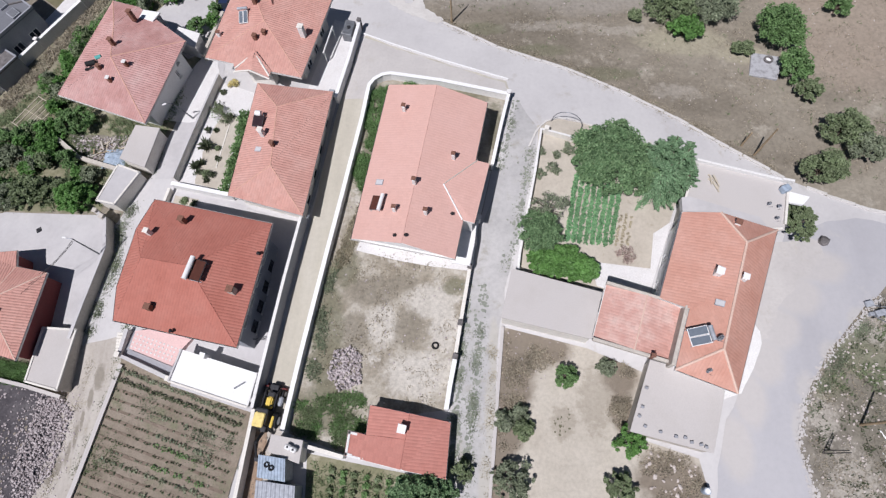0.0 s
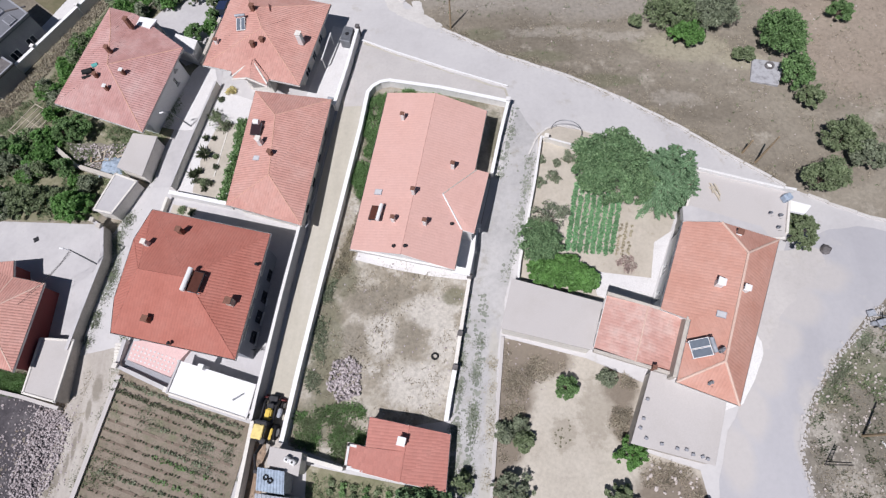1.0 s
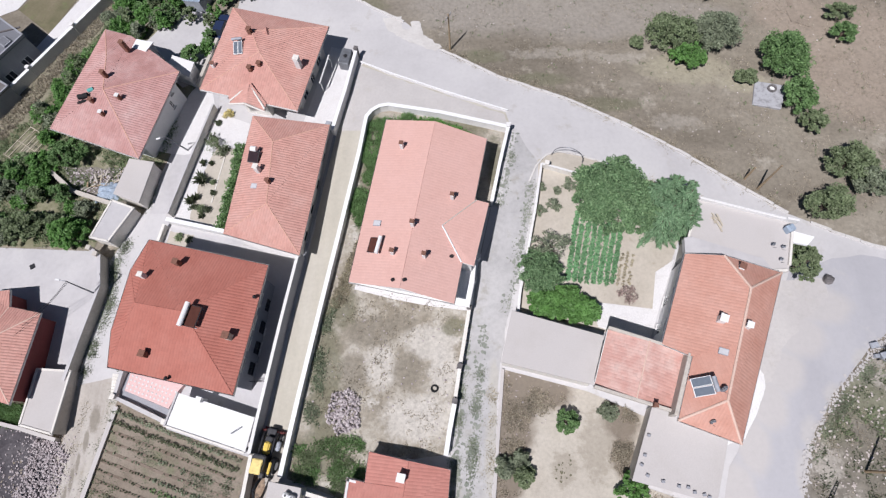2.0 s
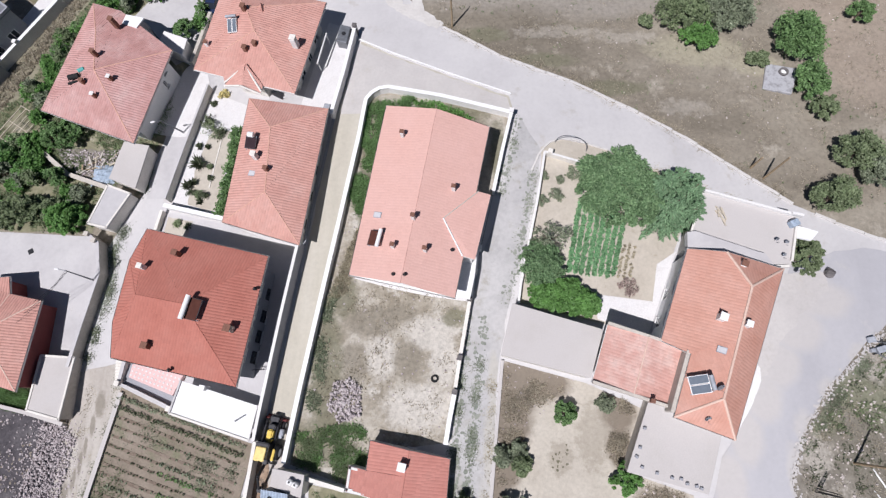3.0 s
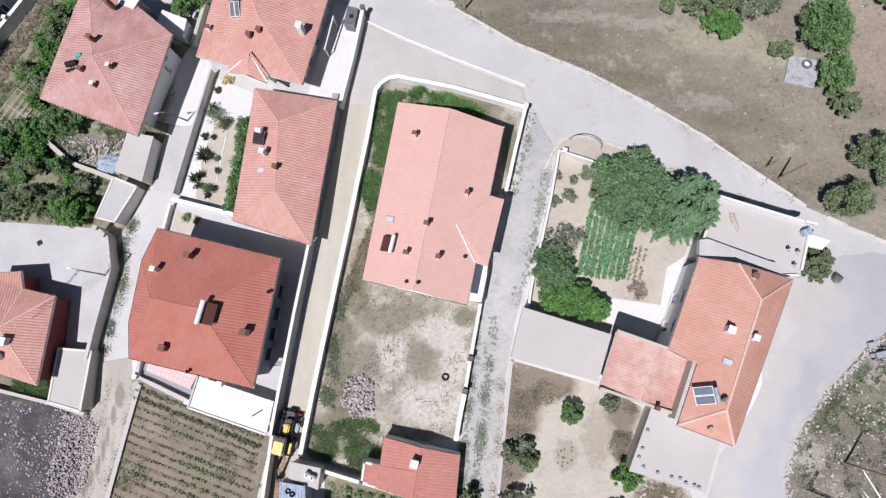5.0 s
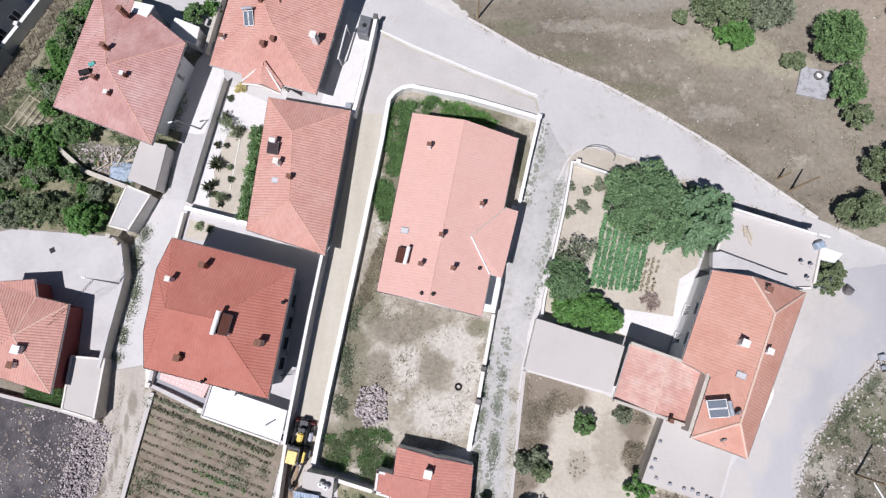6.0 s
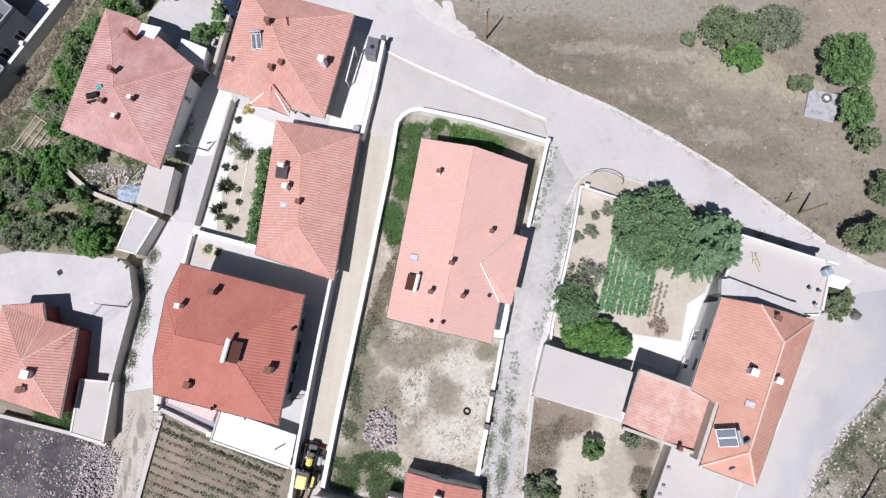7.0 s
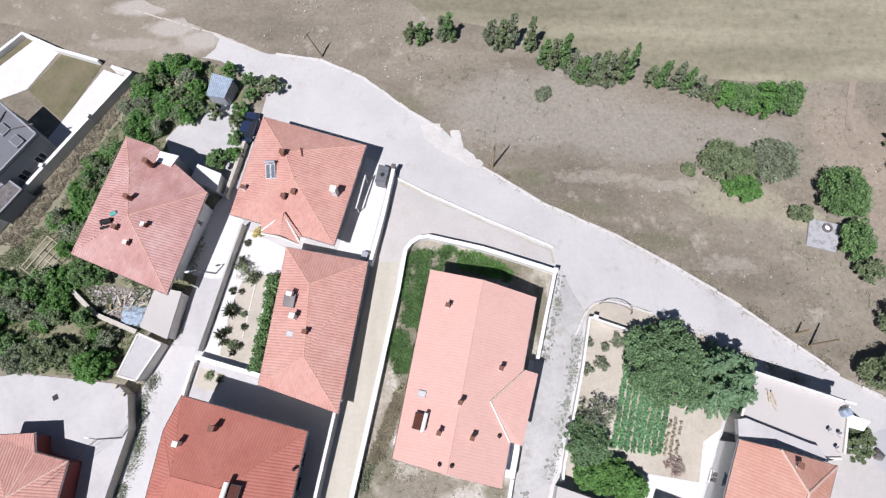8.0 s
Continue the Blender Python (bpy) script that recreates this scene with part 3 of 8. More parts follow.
patch("alley_mouth", wavy([(-9.4, 30.8), (-4, 28), (2, 25.2), (8.6, 22.2), (8.9, 20.6), (0.8, 22.8), (-5.2, 24.2), (-8, 23.4), (-8.9, 20.6), (-11.2, 20.8), (-10.4, 27)], 1.0, 0.12, 7), 0.08, M["dust"], "pale dusty concrete at the alley mouth", "alley")
patch("lane_south", wavy([(10, 19.6), (12.2, 15), (9.8, 4), (7.9, -2), (6.6, -8), (5.6, -18), (4.7, -26), (3.5, -45), (-1, -45), (0.9, -26), (1.6, -17), (2.9, -8), (4.8, 1.6), (7.5, 9.8)], 1.2, 0.12, 9),
      0.05, M["lane"], "cracked concrete lane with weeds in its joints", "lane")
patch("dirt_track", wavy([(-33.4, -8), (-33.6, -12), (-36.3, -23.5), (-40, -38), (-45, -38), (-40.6, -24), (-38.7, -14), (-38.5, -9)], 1.2, 0.2, 10),
      0.10, M["track"], "dusty dirt track with wheel ruts", "track")

patch("upper_track", wavy([(-76, 70), (-58, 66), (-48.5, 60.6), (-40, 55.8), (-35, 52.6), (-36.6, 49.8), (-44, 48.4), (-52, 51), (-60, 54.5), (-76, 58)], 1.5, 0.3, 11), 0.05, M["dirt"], "dusty unpaved end of the upper road", "track")

# the dry ground north of the road, with a dusty lay-by
LAYBY = [(-6.9, 38.9), (-4.4, 38.9), (-4.0, 36.6), (-3.2, 36.6), (-2.9, 38.2), (-1.6, 37.5), (-1.5, 35.6), (-0.2, 34.6), (0.9, 33.2), (0.2, 32.6), (-3.6, 34.6), (-6.4, 37.0)]
patch("lay_by", wavy(LAYBY, 0.5, 0.2, 12), 0.06, M["lay_dust"], "dusty whitish lay-by beside the road", "ground")
patch("stubble_field", wavy([(-14, 64), (-6, 56), (1, 54.5), (9.5, 51), (20, 48), (28, 45.6), (38, 45.4), (54, 45.2), (120, 47), (220, 200), (-60, 200)], 3, 0.5, 13), 0.05, M["stubble"], "pale stubble field beyond a row of trees", "field", step=6)
patch("rough_verge", wavy([(46.4, -5.4), (42.6, -8.6), (38.8, -12.2), (35.6, -16.4), (34.4, -19.8), (34.8, -24.5), (38, -34), (46, -60), (120, -60), (120, -29), (62, -9)], 1.5, 0.3, 14), 0.04, M["rough"], "rough stony ground with weeds beside the road", "ground")
patch("dry_strip", wavy([(-42, 50), (-42.8, 45), (-47.2, 38.2), (-50, 33), (-52.2, 26), (-57.4, 20.6), (-66, 12), (-64, 20), (-57, 29.5), (-47, 46.7)], 1.2, 0.25, 15), 0.03, M["stubble"], "dry grassy strip between garden and wall", "ground")

# plots
CENTRAL = [(-8.2, 21.2), (-7.4, 22.9), (-5.5, 23.8), (0.8, 22.3), (8.8, 19.8), (6.5, 9.8), (3.6, -2.3), (2.6, -8.1), (1.3, -16.2), (-6, -17), (-8.4, -20.2), (-14.4, -18.2), (-12.2, -3.4), (-8.7, 17)]
patch("front_yard", CENTRAL, 0.06, M["weeds"], "dry weedy yard with pale bare patches", "yard")
GARDEN = [(12.5, 14.5), (17.6, 12.6), (28.5, 9.2), (25.4, 2.6), (21.6, -5.6), (17, -4.6), (9, -2.4), (10, 4)]
patch("garden_soil", GARDEN, 0.06, M["sand"], "sandy beige garden soil", "garden")
patch("garden_verge", wavy([(11.8, 12.4), (12.2, 15.6), (13.7, 16.5), (18, 15.8), (24, 13), (30, 10), (28.4, 9.2), (17.6, 12.7), (12.5, 14.7)], 0.8, 0.12, 17), 0.07, M["sand"], "dusty verge along a garden wall", "ground")
SANDPLOT = [(6.9, -8.3), (15.2, -10.6), (20.8, -13.2), (18.2, -18.8), (24.6, -21), (25.2, -25), (26.5, -34), (4.6, -34), (5, -24.5), (5.9, -16)]
patch("sandy_plot", SANDPLOT, 0.06, M["plot"], "bare sandy plot with brown earth at its edges", "plot")
blobs("dry_droppings", scatter([(11.2, -16.6), (13, -16.4), (13, -18.6), (11.4, -18.8)], 26, 88), (0.05, 0.14), 0.1, M["olive_ground"], "dark clods on bare sand", "clods", 88)
FIELD = [(-33.4, -10.5), (-27.0, -13.1), (-18.1, -15.9), (-19.6, -23), (-22, -40), (-41, -40), (-36, -23)]
patch("vegetable_field", FIELD, 0.14, M["tilled"], "tilled brown soil with rows of young plants", "field")
patch("cinder_plot", wavy([(-39.4, -14.2), (-39.2, -22), (-42, -30), (-75, -30), (-75, -9), (-48, -12.2), (-43, -13.4)], 1.0, 0.25, 21), 0.04, M["dark"], "dark cinder ground strewn with stones", "ground")
LGARDEN = [(-43.2, 49.4), (-35, 48.4), (-31.2, 45.6), (-29.6, 38), (-31, 33), (-33, 18), (-38, 11.8), (-40, 6.6), (-52, 7.4), (-66, 10), (-58, 21), (-52.8, 26), (-50.6, 33), (-47.8, 38.2), (-43.4, 45)]
patch("kitchen_garden", wavy(LGARDEN, 1.5, 0.2, 22), 0.04, M["green"], "overgrown green kitchen garden", "garden")
patch("house_yard", wavy([(-36.5, 42), (-31.4, 42.5), (-29.8, 37), (-30.4, 30), (-33, 29), (-38, 33), (-40, 37)], 1.2, 0.1, 23), 0.07, M["paving"], "pale concrete yard behind the house", "yard")
patch("side_passage", [(-30.2, 30), (-28.4, 34), (-27.6, 25.4), (-30.7, 10.5), (-33.8, 10.6), (-33.1, 16.3), (-31.4, 24)], 0.06, M["paving"], "pale concrete lane beside a garden wall", "lane")
patch("lane_apron", wavy([(-30.4, 29.6), (-28.9, 28.6), (-28.0, 25.2), (-29.5, 18.6), (-31.0, 18.4), (-34.4, 19.2), (-33.4, 23.6), (-31.6, 28.4)], 0.8, 0.08, 36), 0.085, M["white_paving"], "whitish concrete lane between two houses", "lane")
patch("junk_yard", wavy([(-46.8, 17.8), (-38, 17), (-36.6, 12.6), (-39, 12), (-44, 14.2)], 0.8, 0.2, 24), 0.07, M["rough"], "untidy yard littered with debris", "yard")
patch("paved_yard", [(-37.6, 4.4), (-37.6, 0.4), (-39.2, -7.6), (-60, -7.6), (-64, 5), (-52, 7.2), (-40, 6.2)], 0.07, M["paving"], "light grey paved yard", "yard")
patch("courtyard", [(-27.6, 24.6), (-21, 21.6), (-22.4, 7.2), (-30.6, 9.2)], 0.07, M["white_paving"], "white concrete courtyard with planting bed", "courtyard")
patch("planting_bed", wavy([(-26.8, 19.4), (-24.4, 19), (-24.9, 8.6), (-28.6, 9.6), (-28.4, 14)], 0.7, 0.12, 26), 0.10, M["sand"], "sandy planting bed with small shrubs", "bed")
patch("back_yard", [(-31.2, 8.7), (-23.4, 7), (-15.3, 3.6), (-16.6, -8), (-17.6, -15.4), (-33.2, -11.2), (-32.4, -4)], 0.07, M["paving"], "pale paved yard round a house", "yard")
patch("bare_bed", wavy([(-30.8, 8.2), (-27.8, 7.6), (-28.2, 5.6), (-31, 6)], 0.6, 0.1, 27), 0.09, M["sand"], "small bed of bare soil", "bed")
patch("side_terrace", [(-13.6, 34.2), (-10.3, 32.8), (-12.9, 19.6), (-16.5, 21)], 0.10, M["white_paving"], "white paved terrace beside a house", "terrace")
patch("house_patio", [(16.4, -1.5), (22.7, -2.4), (23.6, 1.6), (25.8, 3), (21.8, -6), (16.9, -4.2)], 0.09, M["white_paving"], "white concrete patio", "patio")
patch("house_apron", wavy([(32.0, -7.6), (32.7, -9.2), (32.7, -10.4), (31.4, -12.8), (29.7, -15.3), (27.0, -16), (24, -9)], 0.9, 0.08, 28), 0.10, M["white"], "white concrete apron along a house", "apron")
patch("dusty_verge", wavy([(33.2, -0.6), (36.6, 0.6), (41.0, 0.8), (41.2, -1.2), (38.4, -3.6), (35.6, -6.4), (33.6, -9.0), (32.0, -11.2), (32.3, -7.6)], 0.7, 0.35, 29), 0.08, M["dust"], "pale dusty verge at the road bend", "ground")
patch("field_track", wavy([(48.6, 46), (47.4, 42), (46.2, 38), (46.4, 36), (48.2, 34.9), (54, 34.6), (54, 35.4), (48.6, 35.9), (47.2, 37), (47.6, 40), (49.6, 46)], 0.8, 0.15, 31), 0.06, M["fieldtrack"], "faint wheel track over a dry field", "track")
patch("side_path", [(4.4, 3.8), (4.7, 3.0), (3.9, -0.4), (-8.0, 2.4), (-8.7, 0.5), (-4.2, -0.8), (-0.5, -1.6), (3.5, -2.2), (6.4, 9.6), (5.8, 9.8)], 0.09, M["white_paving"], "white concrete path round the house", "path")
patch("allotment", [(-12.4, -20), (-8.4, -20.8), (1, -22.6), (0.8, -40), (-12, -40)], 0.05, M["green"], "green allotment with low vegetables", "garden")
patch("machine_yard", wavy([(-17.6, -15), (-15.2, -17.8), (-15.4, -24), (-16, -40), (-19.4, -40), (-18.2, -24)], 0.8, 0.1, 30), 0.06, M["track"], "rutted bare earth", "ground")
CHURN = [(-17.9, -17.6), (-16.6, -17.8), (-16.5, -21.4), (-16.8, -26), (-18.9, -26), (-18.4, -21)]
patch("churned_earth", wavy(CHURN, 0.6, 0.15, 35), 0.09, M["churned"], "churned reddish earth behind a digger", "earth")
blobs("clods", scatter(CHURN, 130, 90), (0.04, 0.14), 0.12, M["furrow"], "dark clods in churned earth", "clods", 90)
# villa grounds
patch("villa_lawn", [(-57.4, 50.6), (-51.2, 48.6), (-54.7, 39.9), (-60.8, 44.9)], 0.06, M["lawn"], "parched green lawn", "lawn")
patch("villa_paving", [(-61.6, 53.6), (-57.8, 51.2), (-61, 45), (-70, 41), (-72, 48), (-66, 48.8)], 0.07, M["white_paving"], "white paved path in villa grounds", "paving")
patch("villa_side_path", [(-50.8, 48), (-47.3, 46.6), (-56.3, 29.5), (-60.2, 22.4), (-63.5, 24.2), (-58, 33.5)], 0.07, M["white_paving"], "white paved path beside a wall", "path")
patch("villa_lawn_strip", [(-63.2, 53.4), (-61.8, 53.4), (-66, 48.9), (-72, 47.6), (-72, 49)], 0.06, M["lawn"], "narrow strip of lawn", "lawn")


# ---- kerbs and garden walls ----
def offsets(pts, d):
    """A polyline moved sideways by d (to its left)."""
    out = []
    for i, p in enumerate(pts):
        a, b = Vector(pts[max(i - 1, 0)]), Vector(pts[min(i + 1, len(pts) - 1)])
        u = (b - a).normalized()
        out.append((p[0] - u.y * d, p[1] + u.x * d))
    return out


def ribbon(bm, pts, z0, z1, width):
    """A bar of the given width that follows the ground from z0 to z1 above it."""
    left, right = offsets(pts, width / 2), offsets(pts, -width / 2)
    rings = []
    for (x, y), (a, b), (c, d) in zip(pts, left, right):
        g = gz(x, y)
        rings.append([bm.verts.new(p) for p in ((a, b, g + z0), (a, b, g + z1), (c, d, g + z1), (c, d, g + z0))])
    fs = [bm.faces.new(rings[0]), bm.faces.new(rings[-1][::-1])]
    for r, s in zip(rings, rings[1:]):
        fs += [bm.faces.new((r[k], s[k], s[(k + 1) % 4], r[(k + 1) % 4])) for k in range(4)]
    bmesh.ops.recalc_face_normals(bm, faces=fs)


def garden_wall(pts, h, t, body, cap, label, cap_over=0.06, piers=(), name="garden_wall", pier_mat=None):
    """A free-standing wall with a coping, and piers where it has them."""
    pts = refine(pts, 2.0)
    w = thing(name, *pts[len(pts) // 2], label, "wall", kind="structure")
    bm = bmesh.new()
    ribbon(bm, pts, -0.3, h - 0.08, t)
    part("wall_body", bm, body, w)
    bm = bmesh.new()
    ribbon(bm, pts, h - 0.08, h, t + 2 * cap_over)
    part("coping", bm, cap, w)
    for x, y in piers:
        bm = bmesh.new()
        g = gz(x, y)
        box(bm, (x, y, g + h / 2 + 0.1), (0.42, 0.42, h + 0.4), -13)
        box(bm, (x, y, g + h + 0.34), (0.54, 0.54, 0.1), -13, 0.03)
        part("pier", bm, pier_mat or body, w)
    return w


def kerb(pts, label, h=0.2, t=0.3, mat=None, length=1.6):
    """A kerb of separate stones along a line."""
    k = thing("kerb", *pts[len(pts) // 2], label, "kerb", kind="structure")
    line = refine(pts, length)
    for a, b in zip(line, line[1:]):
        d = Vector(b) - Vector(a)
        bm = bmesh.new()
        c = (Vector(a) + Vector(b)) / 2
        c += Vector((rnd.uniform(-0.05, 0.05), rnd.uniform(-0.05, 0.05)))
        box(bm, (c.x, c.y, gz(c.x, c.y) + h / 2 + rnd.uniform(-0.03, 0.02)), (d.length - 0.05, t, h), math.degrees(math.atan2(d.y, d.x)), 0.02)
        part("kerb_stone", bm, mat or M["kerb"], k)


kerb([(-8.6, 41), (-4, 38)], "broken pale kerb stones at the road edge")
kerb([(1, 32.8), (7.9, 28.2), (16, 24.4), (22.4, 20.7), (28.4, 16.7), (33.9, 12.5), (39.2, 8.4)], "long low kerb of pale stones along the road")
kerb([(41.4, 7.2), (43.4, 6.2), (47.6, 4.4), (56, 2)], "low pale kerb past a roadside tree")
kerb([(-27, 50.1), (-20.9, 49), (-14.7, 46), (-8.6, 41)], "worn kerb along the upper road", 0.12)
kerb([(-48.5, 58), (-35, 53.2), (-29.3, 50.4)], "worn kerb beside the dusty upper road", 0.08, 0.22, M["stone"])
kerb([(10.9, 12.6), (11.8, 14.7), (12.4, 15.5), (13.2, 16.2), (14.4, 16.6), (15.6, 16.5), (17.4, 15.9), (19.7, 15.1)], "curved low kerb round a garden corner", 0.22, 0.22, M["kerb"], 0.8)

cw = (-8.25, 21.0), (-8.1, 21.95), (-7.5, 22.8), (-6.6, 23.4), (-5.5, 23.55), (0.8, 22.1), (8.85, 19.6)
garden_wall([(-14.75, -18), (-13.6, -11), (-12.25, -3.4), (-10.6, 6), (-8.75, 17), *cw], 1.2, 0.34, M["white"], M["brightwhite"], "white rendered garden wall with rounded corner")
garden_wall([(8.85, 19.6), (7.6, 14.6), (6.5, 9.8)], 1.3, 0.25, M["white"], M["brightwhite"], "white garden wall with narrow coping", piers=[(8.85, 19.6)])
garden_wall([(3.7, -2.2), (2.6, -8.1), (2.1, -11)], 1.2, 0.25, M["white"], M["cream"], "white wall along a lane", piers=[(3.7, -2.2), (2.6, -8.1)], pier_mat=M["dark_rock"])
garden_wall([(2.05, -11.4), (1.5, -14), (1.1, -16.3)], 1.2, 0.32, M["white"], M["brightwhite"], "white wall beside a small red-roofed shed", piers=[(2.05, -11.4)], pier_mat=M["dark_rock"])
garden_wall([(4.8, 3.8), (4.2, 0.4), (3.8, -2.2)], 1.0, 0.22, M["white"], M["brightwhite"], "low white forecourt wall", piers=[(4.8, 3.4), (4.3, 0.8)])
garden_wall([(-9.9, 32.2), (-10.9, 26), (-12.1, 20)], 1.5, 0.3, M["white"], M["brightwhite"], "white terrace wall above the alley", piers=[(-9.9, 32.2)], pier_mat=M["dark_rock"])
garden_wall([(-12.1, 20), (-13.4, 11), (-14.5, 4.3)], 0.25, 0.2, M["greywall"], M["greywall"], "low grey plinth along a house")
garden_wall([(-14.5, 4.3), (-15.75, -3.4), (-17.3, -13.7), (-17.6, -15.9)], 2.2, 0.2, M["greywall"], M["white"], "tall grey wall with thin white coping beside the alley")
garden_wall([(-17.6, -16), (-18.35, -22.9), (-20.2, -40)], 1.7, 0.24, M["cream"], M["cream"], "weathered cream wall of the vegetable field")
garden_wall([(-33.2, -11.2), (-34.6, -17), (-36, -23), (-40.6, -40)], 0.5, 0.35, M["stone"], M["screed"], "low stone wall along the dirt track")
garden_wall([(-32.9, -7.6), (-33.3, -10.3), (-27.1, -12.9)], 1.0, 0.3, M["cream"], M["paving"], "cream garden wall round a sunken terrace", piers=[(-33.3, -10.3), (-27.2, -12.85)])
garden_wall([(-27.0, -13.3), (-18.1, -16)], 0.9, 0.3, M["cream"], M["paving"], "cream garden wall behind a white roof")
garden_wall([(-9.7, 31.4), (-5.5, 29.2), (1.3, 26), (9, 22.7)], 0.25, 0.16, M["white"], M["brightwhite"], "low white concrete edging at the alley mouth", 0.0)
garden_wall([(-27.7, 25), (-29.4, 17), (-30.8, 10)], 1.3, 0.2, M["cream"], M["paving"], "rendered courtyard wall with a thin pale coping", 0.02)
garden_wall([(-30.9, 9.3), (-23.2, 7.3)], 1.2, 0.35, M["white"], M["brightwhite"], "white courtyard wall")
garden_wall([(-31.2, 8.8), (-31.9, 4.8), (-32.4, 1.8)], 0.9, 0.22, M["cream"], M["cream"], "low yard wall beside the lane")
garden_wall([(12.4, 14.6), (11.3, 9), (10.1, 3.9), (9.0, -0.7), (8.7, -2.6)], 1.0, 0.2, M["white"], M["white"], "white garden wall along the lane", 0.03)
garden_wall([(12.4, 14.6), (17.6, 12.8), (24, 10.6), (28.2, 9.2)], 0.9, 0.2, M["cream"], M["white"], "white garden wall beside the road", 0.02, piers=[(13, 14.5)])
garden_wall([(6.9, -8.3), (6.1, -15), (5.5, -20.4), (4.9, -25), (4, -38)], 0.3, 0.3, M["stone"], M["screed"], "low crumbling wall along the lane", 0.0)
garden_wall([(-39, 5.9), (-37.7, 4.9), (-36.9, 1.4), (-37.1, 0.2), (-38.2, -5), (-38.9, -8.6)], 1.7, 0.26, M["stone"], M["paving"], "yard wall curving along the lane", piers=[(-39, 5.9), (-38, 5.1)])
garden_wall([(-12.6, -19.3), (-8.6, -20.4)], 1.4, 0.25, M["white"], M["cream"], "white allotment wall")
garden_wall([(-45.8, 46.4), (-51, 38), (-56.1, 29.8), (-62, 19)], 1.6, 0.35, M["white"], M["brightwhite"], "long white villa wall", piers=[(-50, 39.6), (-54.4, 32.6)])
garden_wall([(-45.8, 46.4), (-48.8, 47.5)], 1.4, 0.3, M["white"], M["brightwhite"], "white villa gate wall")
garden_wall([(-51.2, 48.8), (-57.4, 50.8), (-63.3, 53.6), (-66.4, 50), (-76, 41)], 1.0, 0.3, M["white"], M["brightwhite"], "white villa garden wall")
garden_wall([(-39.2, -14.4), (-43.6, -13.2), (-52, -11.4)], 0.8, 0.25, M["stone"], M["screed"], "stone yard wall")
garden_wall([(-38.6, 12), (-44, 14), (-48, 17.2)], 0.7, 0.4, M["stone"], M["stone"], "low stone wall of the junk yard")
garden_wall([(-29, 36), (-30.2, 29.5), (-30.4, 28.4)], 1.2, 0.3, M["stone"], M["stone"], "mossy stone wall between two houses")

# ---- houses ----
def plane_z(a, b, c, x, y):
    n = (Vector(b) - Vector(a)).cross(Vector(c) - Vector(a))
    return a[2] - (n.x * (x - a[0]) + n.y * (y - a[1])) / n.z


def span(poly, u):
    """Lowest and highest v of a convex outline at u."""
    vs = []
    for i in range(len(poly)):
        (u0, v0), (u1, v1) = poly[i - 1], poly[i]
        if abs(u1 - u0) < 1e-9:
            if abs(u - u0) < 1e-6:
                vs += [v0, v1]
        elif min(u0, u1) - 1e-9 <= u <= max(u0, u1) + 1e-9:
            vs.append(v0 + (v1 - v0) * (u - u0) / (u1 - u0))
    return (min(vs), max(vs)) if vs else None


def flat_slope(pts):
    """The points of a slope, moved up or down into one plane through its eaves."""
    p = [Vector(q) for q in pts]
    c = sum(p[2:], Vector()) / (len(p) - 2)
    return [Vector((q.x, q.y, plane_z(p[0], p[1], c, q.x, q.y))) for q in p]


def split_slope(pts):
    """A slope whose four corners don't lie in one plane, as two triangles that share its eaves' direction."""
    p = [Vector(q) for q in pts]
    if len(p) != 4 or abs(plane_z(p[0], p[1], p[2], p[3].x, p[3].y) - p[3].z) < 0.03:
        return [(pts, None)]
    u = p[1] - p[0]
    return [((pts[0], pts[1], pts[2]), None), ((pts[0], pts[2], pts[3]), u)]


def tiles(pts, pitch=0.30, course=0.42, rise=0.06, along=None, lap=0.014):
    """Roof tiles laid over one slope, whose first two points are its eaves. Returns vertices and faces."""
    p = flat_slope(pts)
    n = (p[1] - p[0]).cross(sum(p[2:], Vector()) / (len(p) - 2) - p[0]).normalized()
    if n.z < 0:
        n = -n
    u = Vector(along) if along else p[1] - p[0]
    u = (u - n * u.dot(n)).normalized()
    v = n.cross(u)
    if v.z < 0:
        v, u = -v, -u
    o = p[0]
    poly = [((q - o).dot(u), (q - o).dot(v)) for q in p]
    umin, umax = min(q[0] for q in poly), max(q[0] for q in poly)
    vmin, vmax = min(q[1] for q in poly), max(q[1] for q in poly)
    prof = ((0.0, 0.0), (0.28, 1.0), (0.62, 1.0), (0.9, 0.0))
    verts, faces = [], []
    rows = int((vmax - vmin) / course) + 1
    for k in range(int((umax - umin) / pitch) + 1):
        us = [min(umin + (k + s) * pitch, umax - 1e-4) for s, _ in prof] + [min(umin + (k + 1) * pitch, umax - 1e-4)]
        hs = [h * rise for _, h in prof] + [0.0]
        lim = [span(poly, max(q, umin + 1e-4)) for q in us]
        if any(l is None for l in lim):
            continue
        for j in range(rows):
            v0, v1 = vmin + j * course, vmin + (j + 1) * course + 0.02
            if all(l[1] <= v0 or l[0] >= v1 for l in lim):
                continue
            base = len(verts)
            for q, h, l in zip(us, hs, lim):
                for vv, lift in ((min(max(v0, l[0]), l[1]), 0.008 + lap), (min(max(v1, l[0]), l[1]), 0.008)):
                    w = o + u * q + v * vv + n * (h + lift)
                    verts.append((w.x, w.y, w.z))
            for s in range(len(us) - 1):
                a = base + 2 * s
                faces.append((a, a + 2, a + 3, a + 1))
    return verts, faces


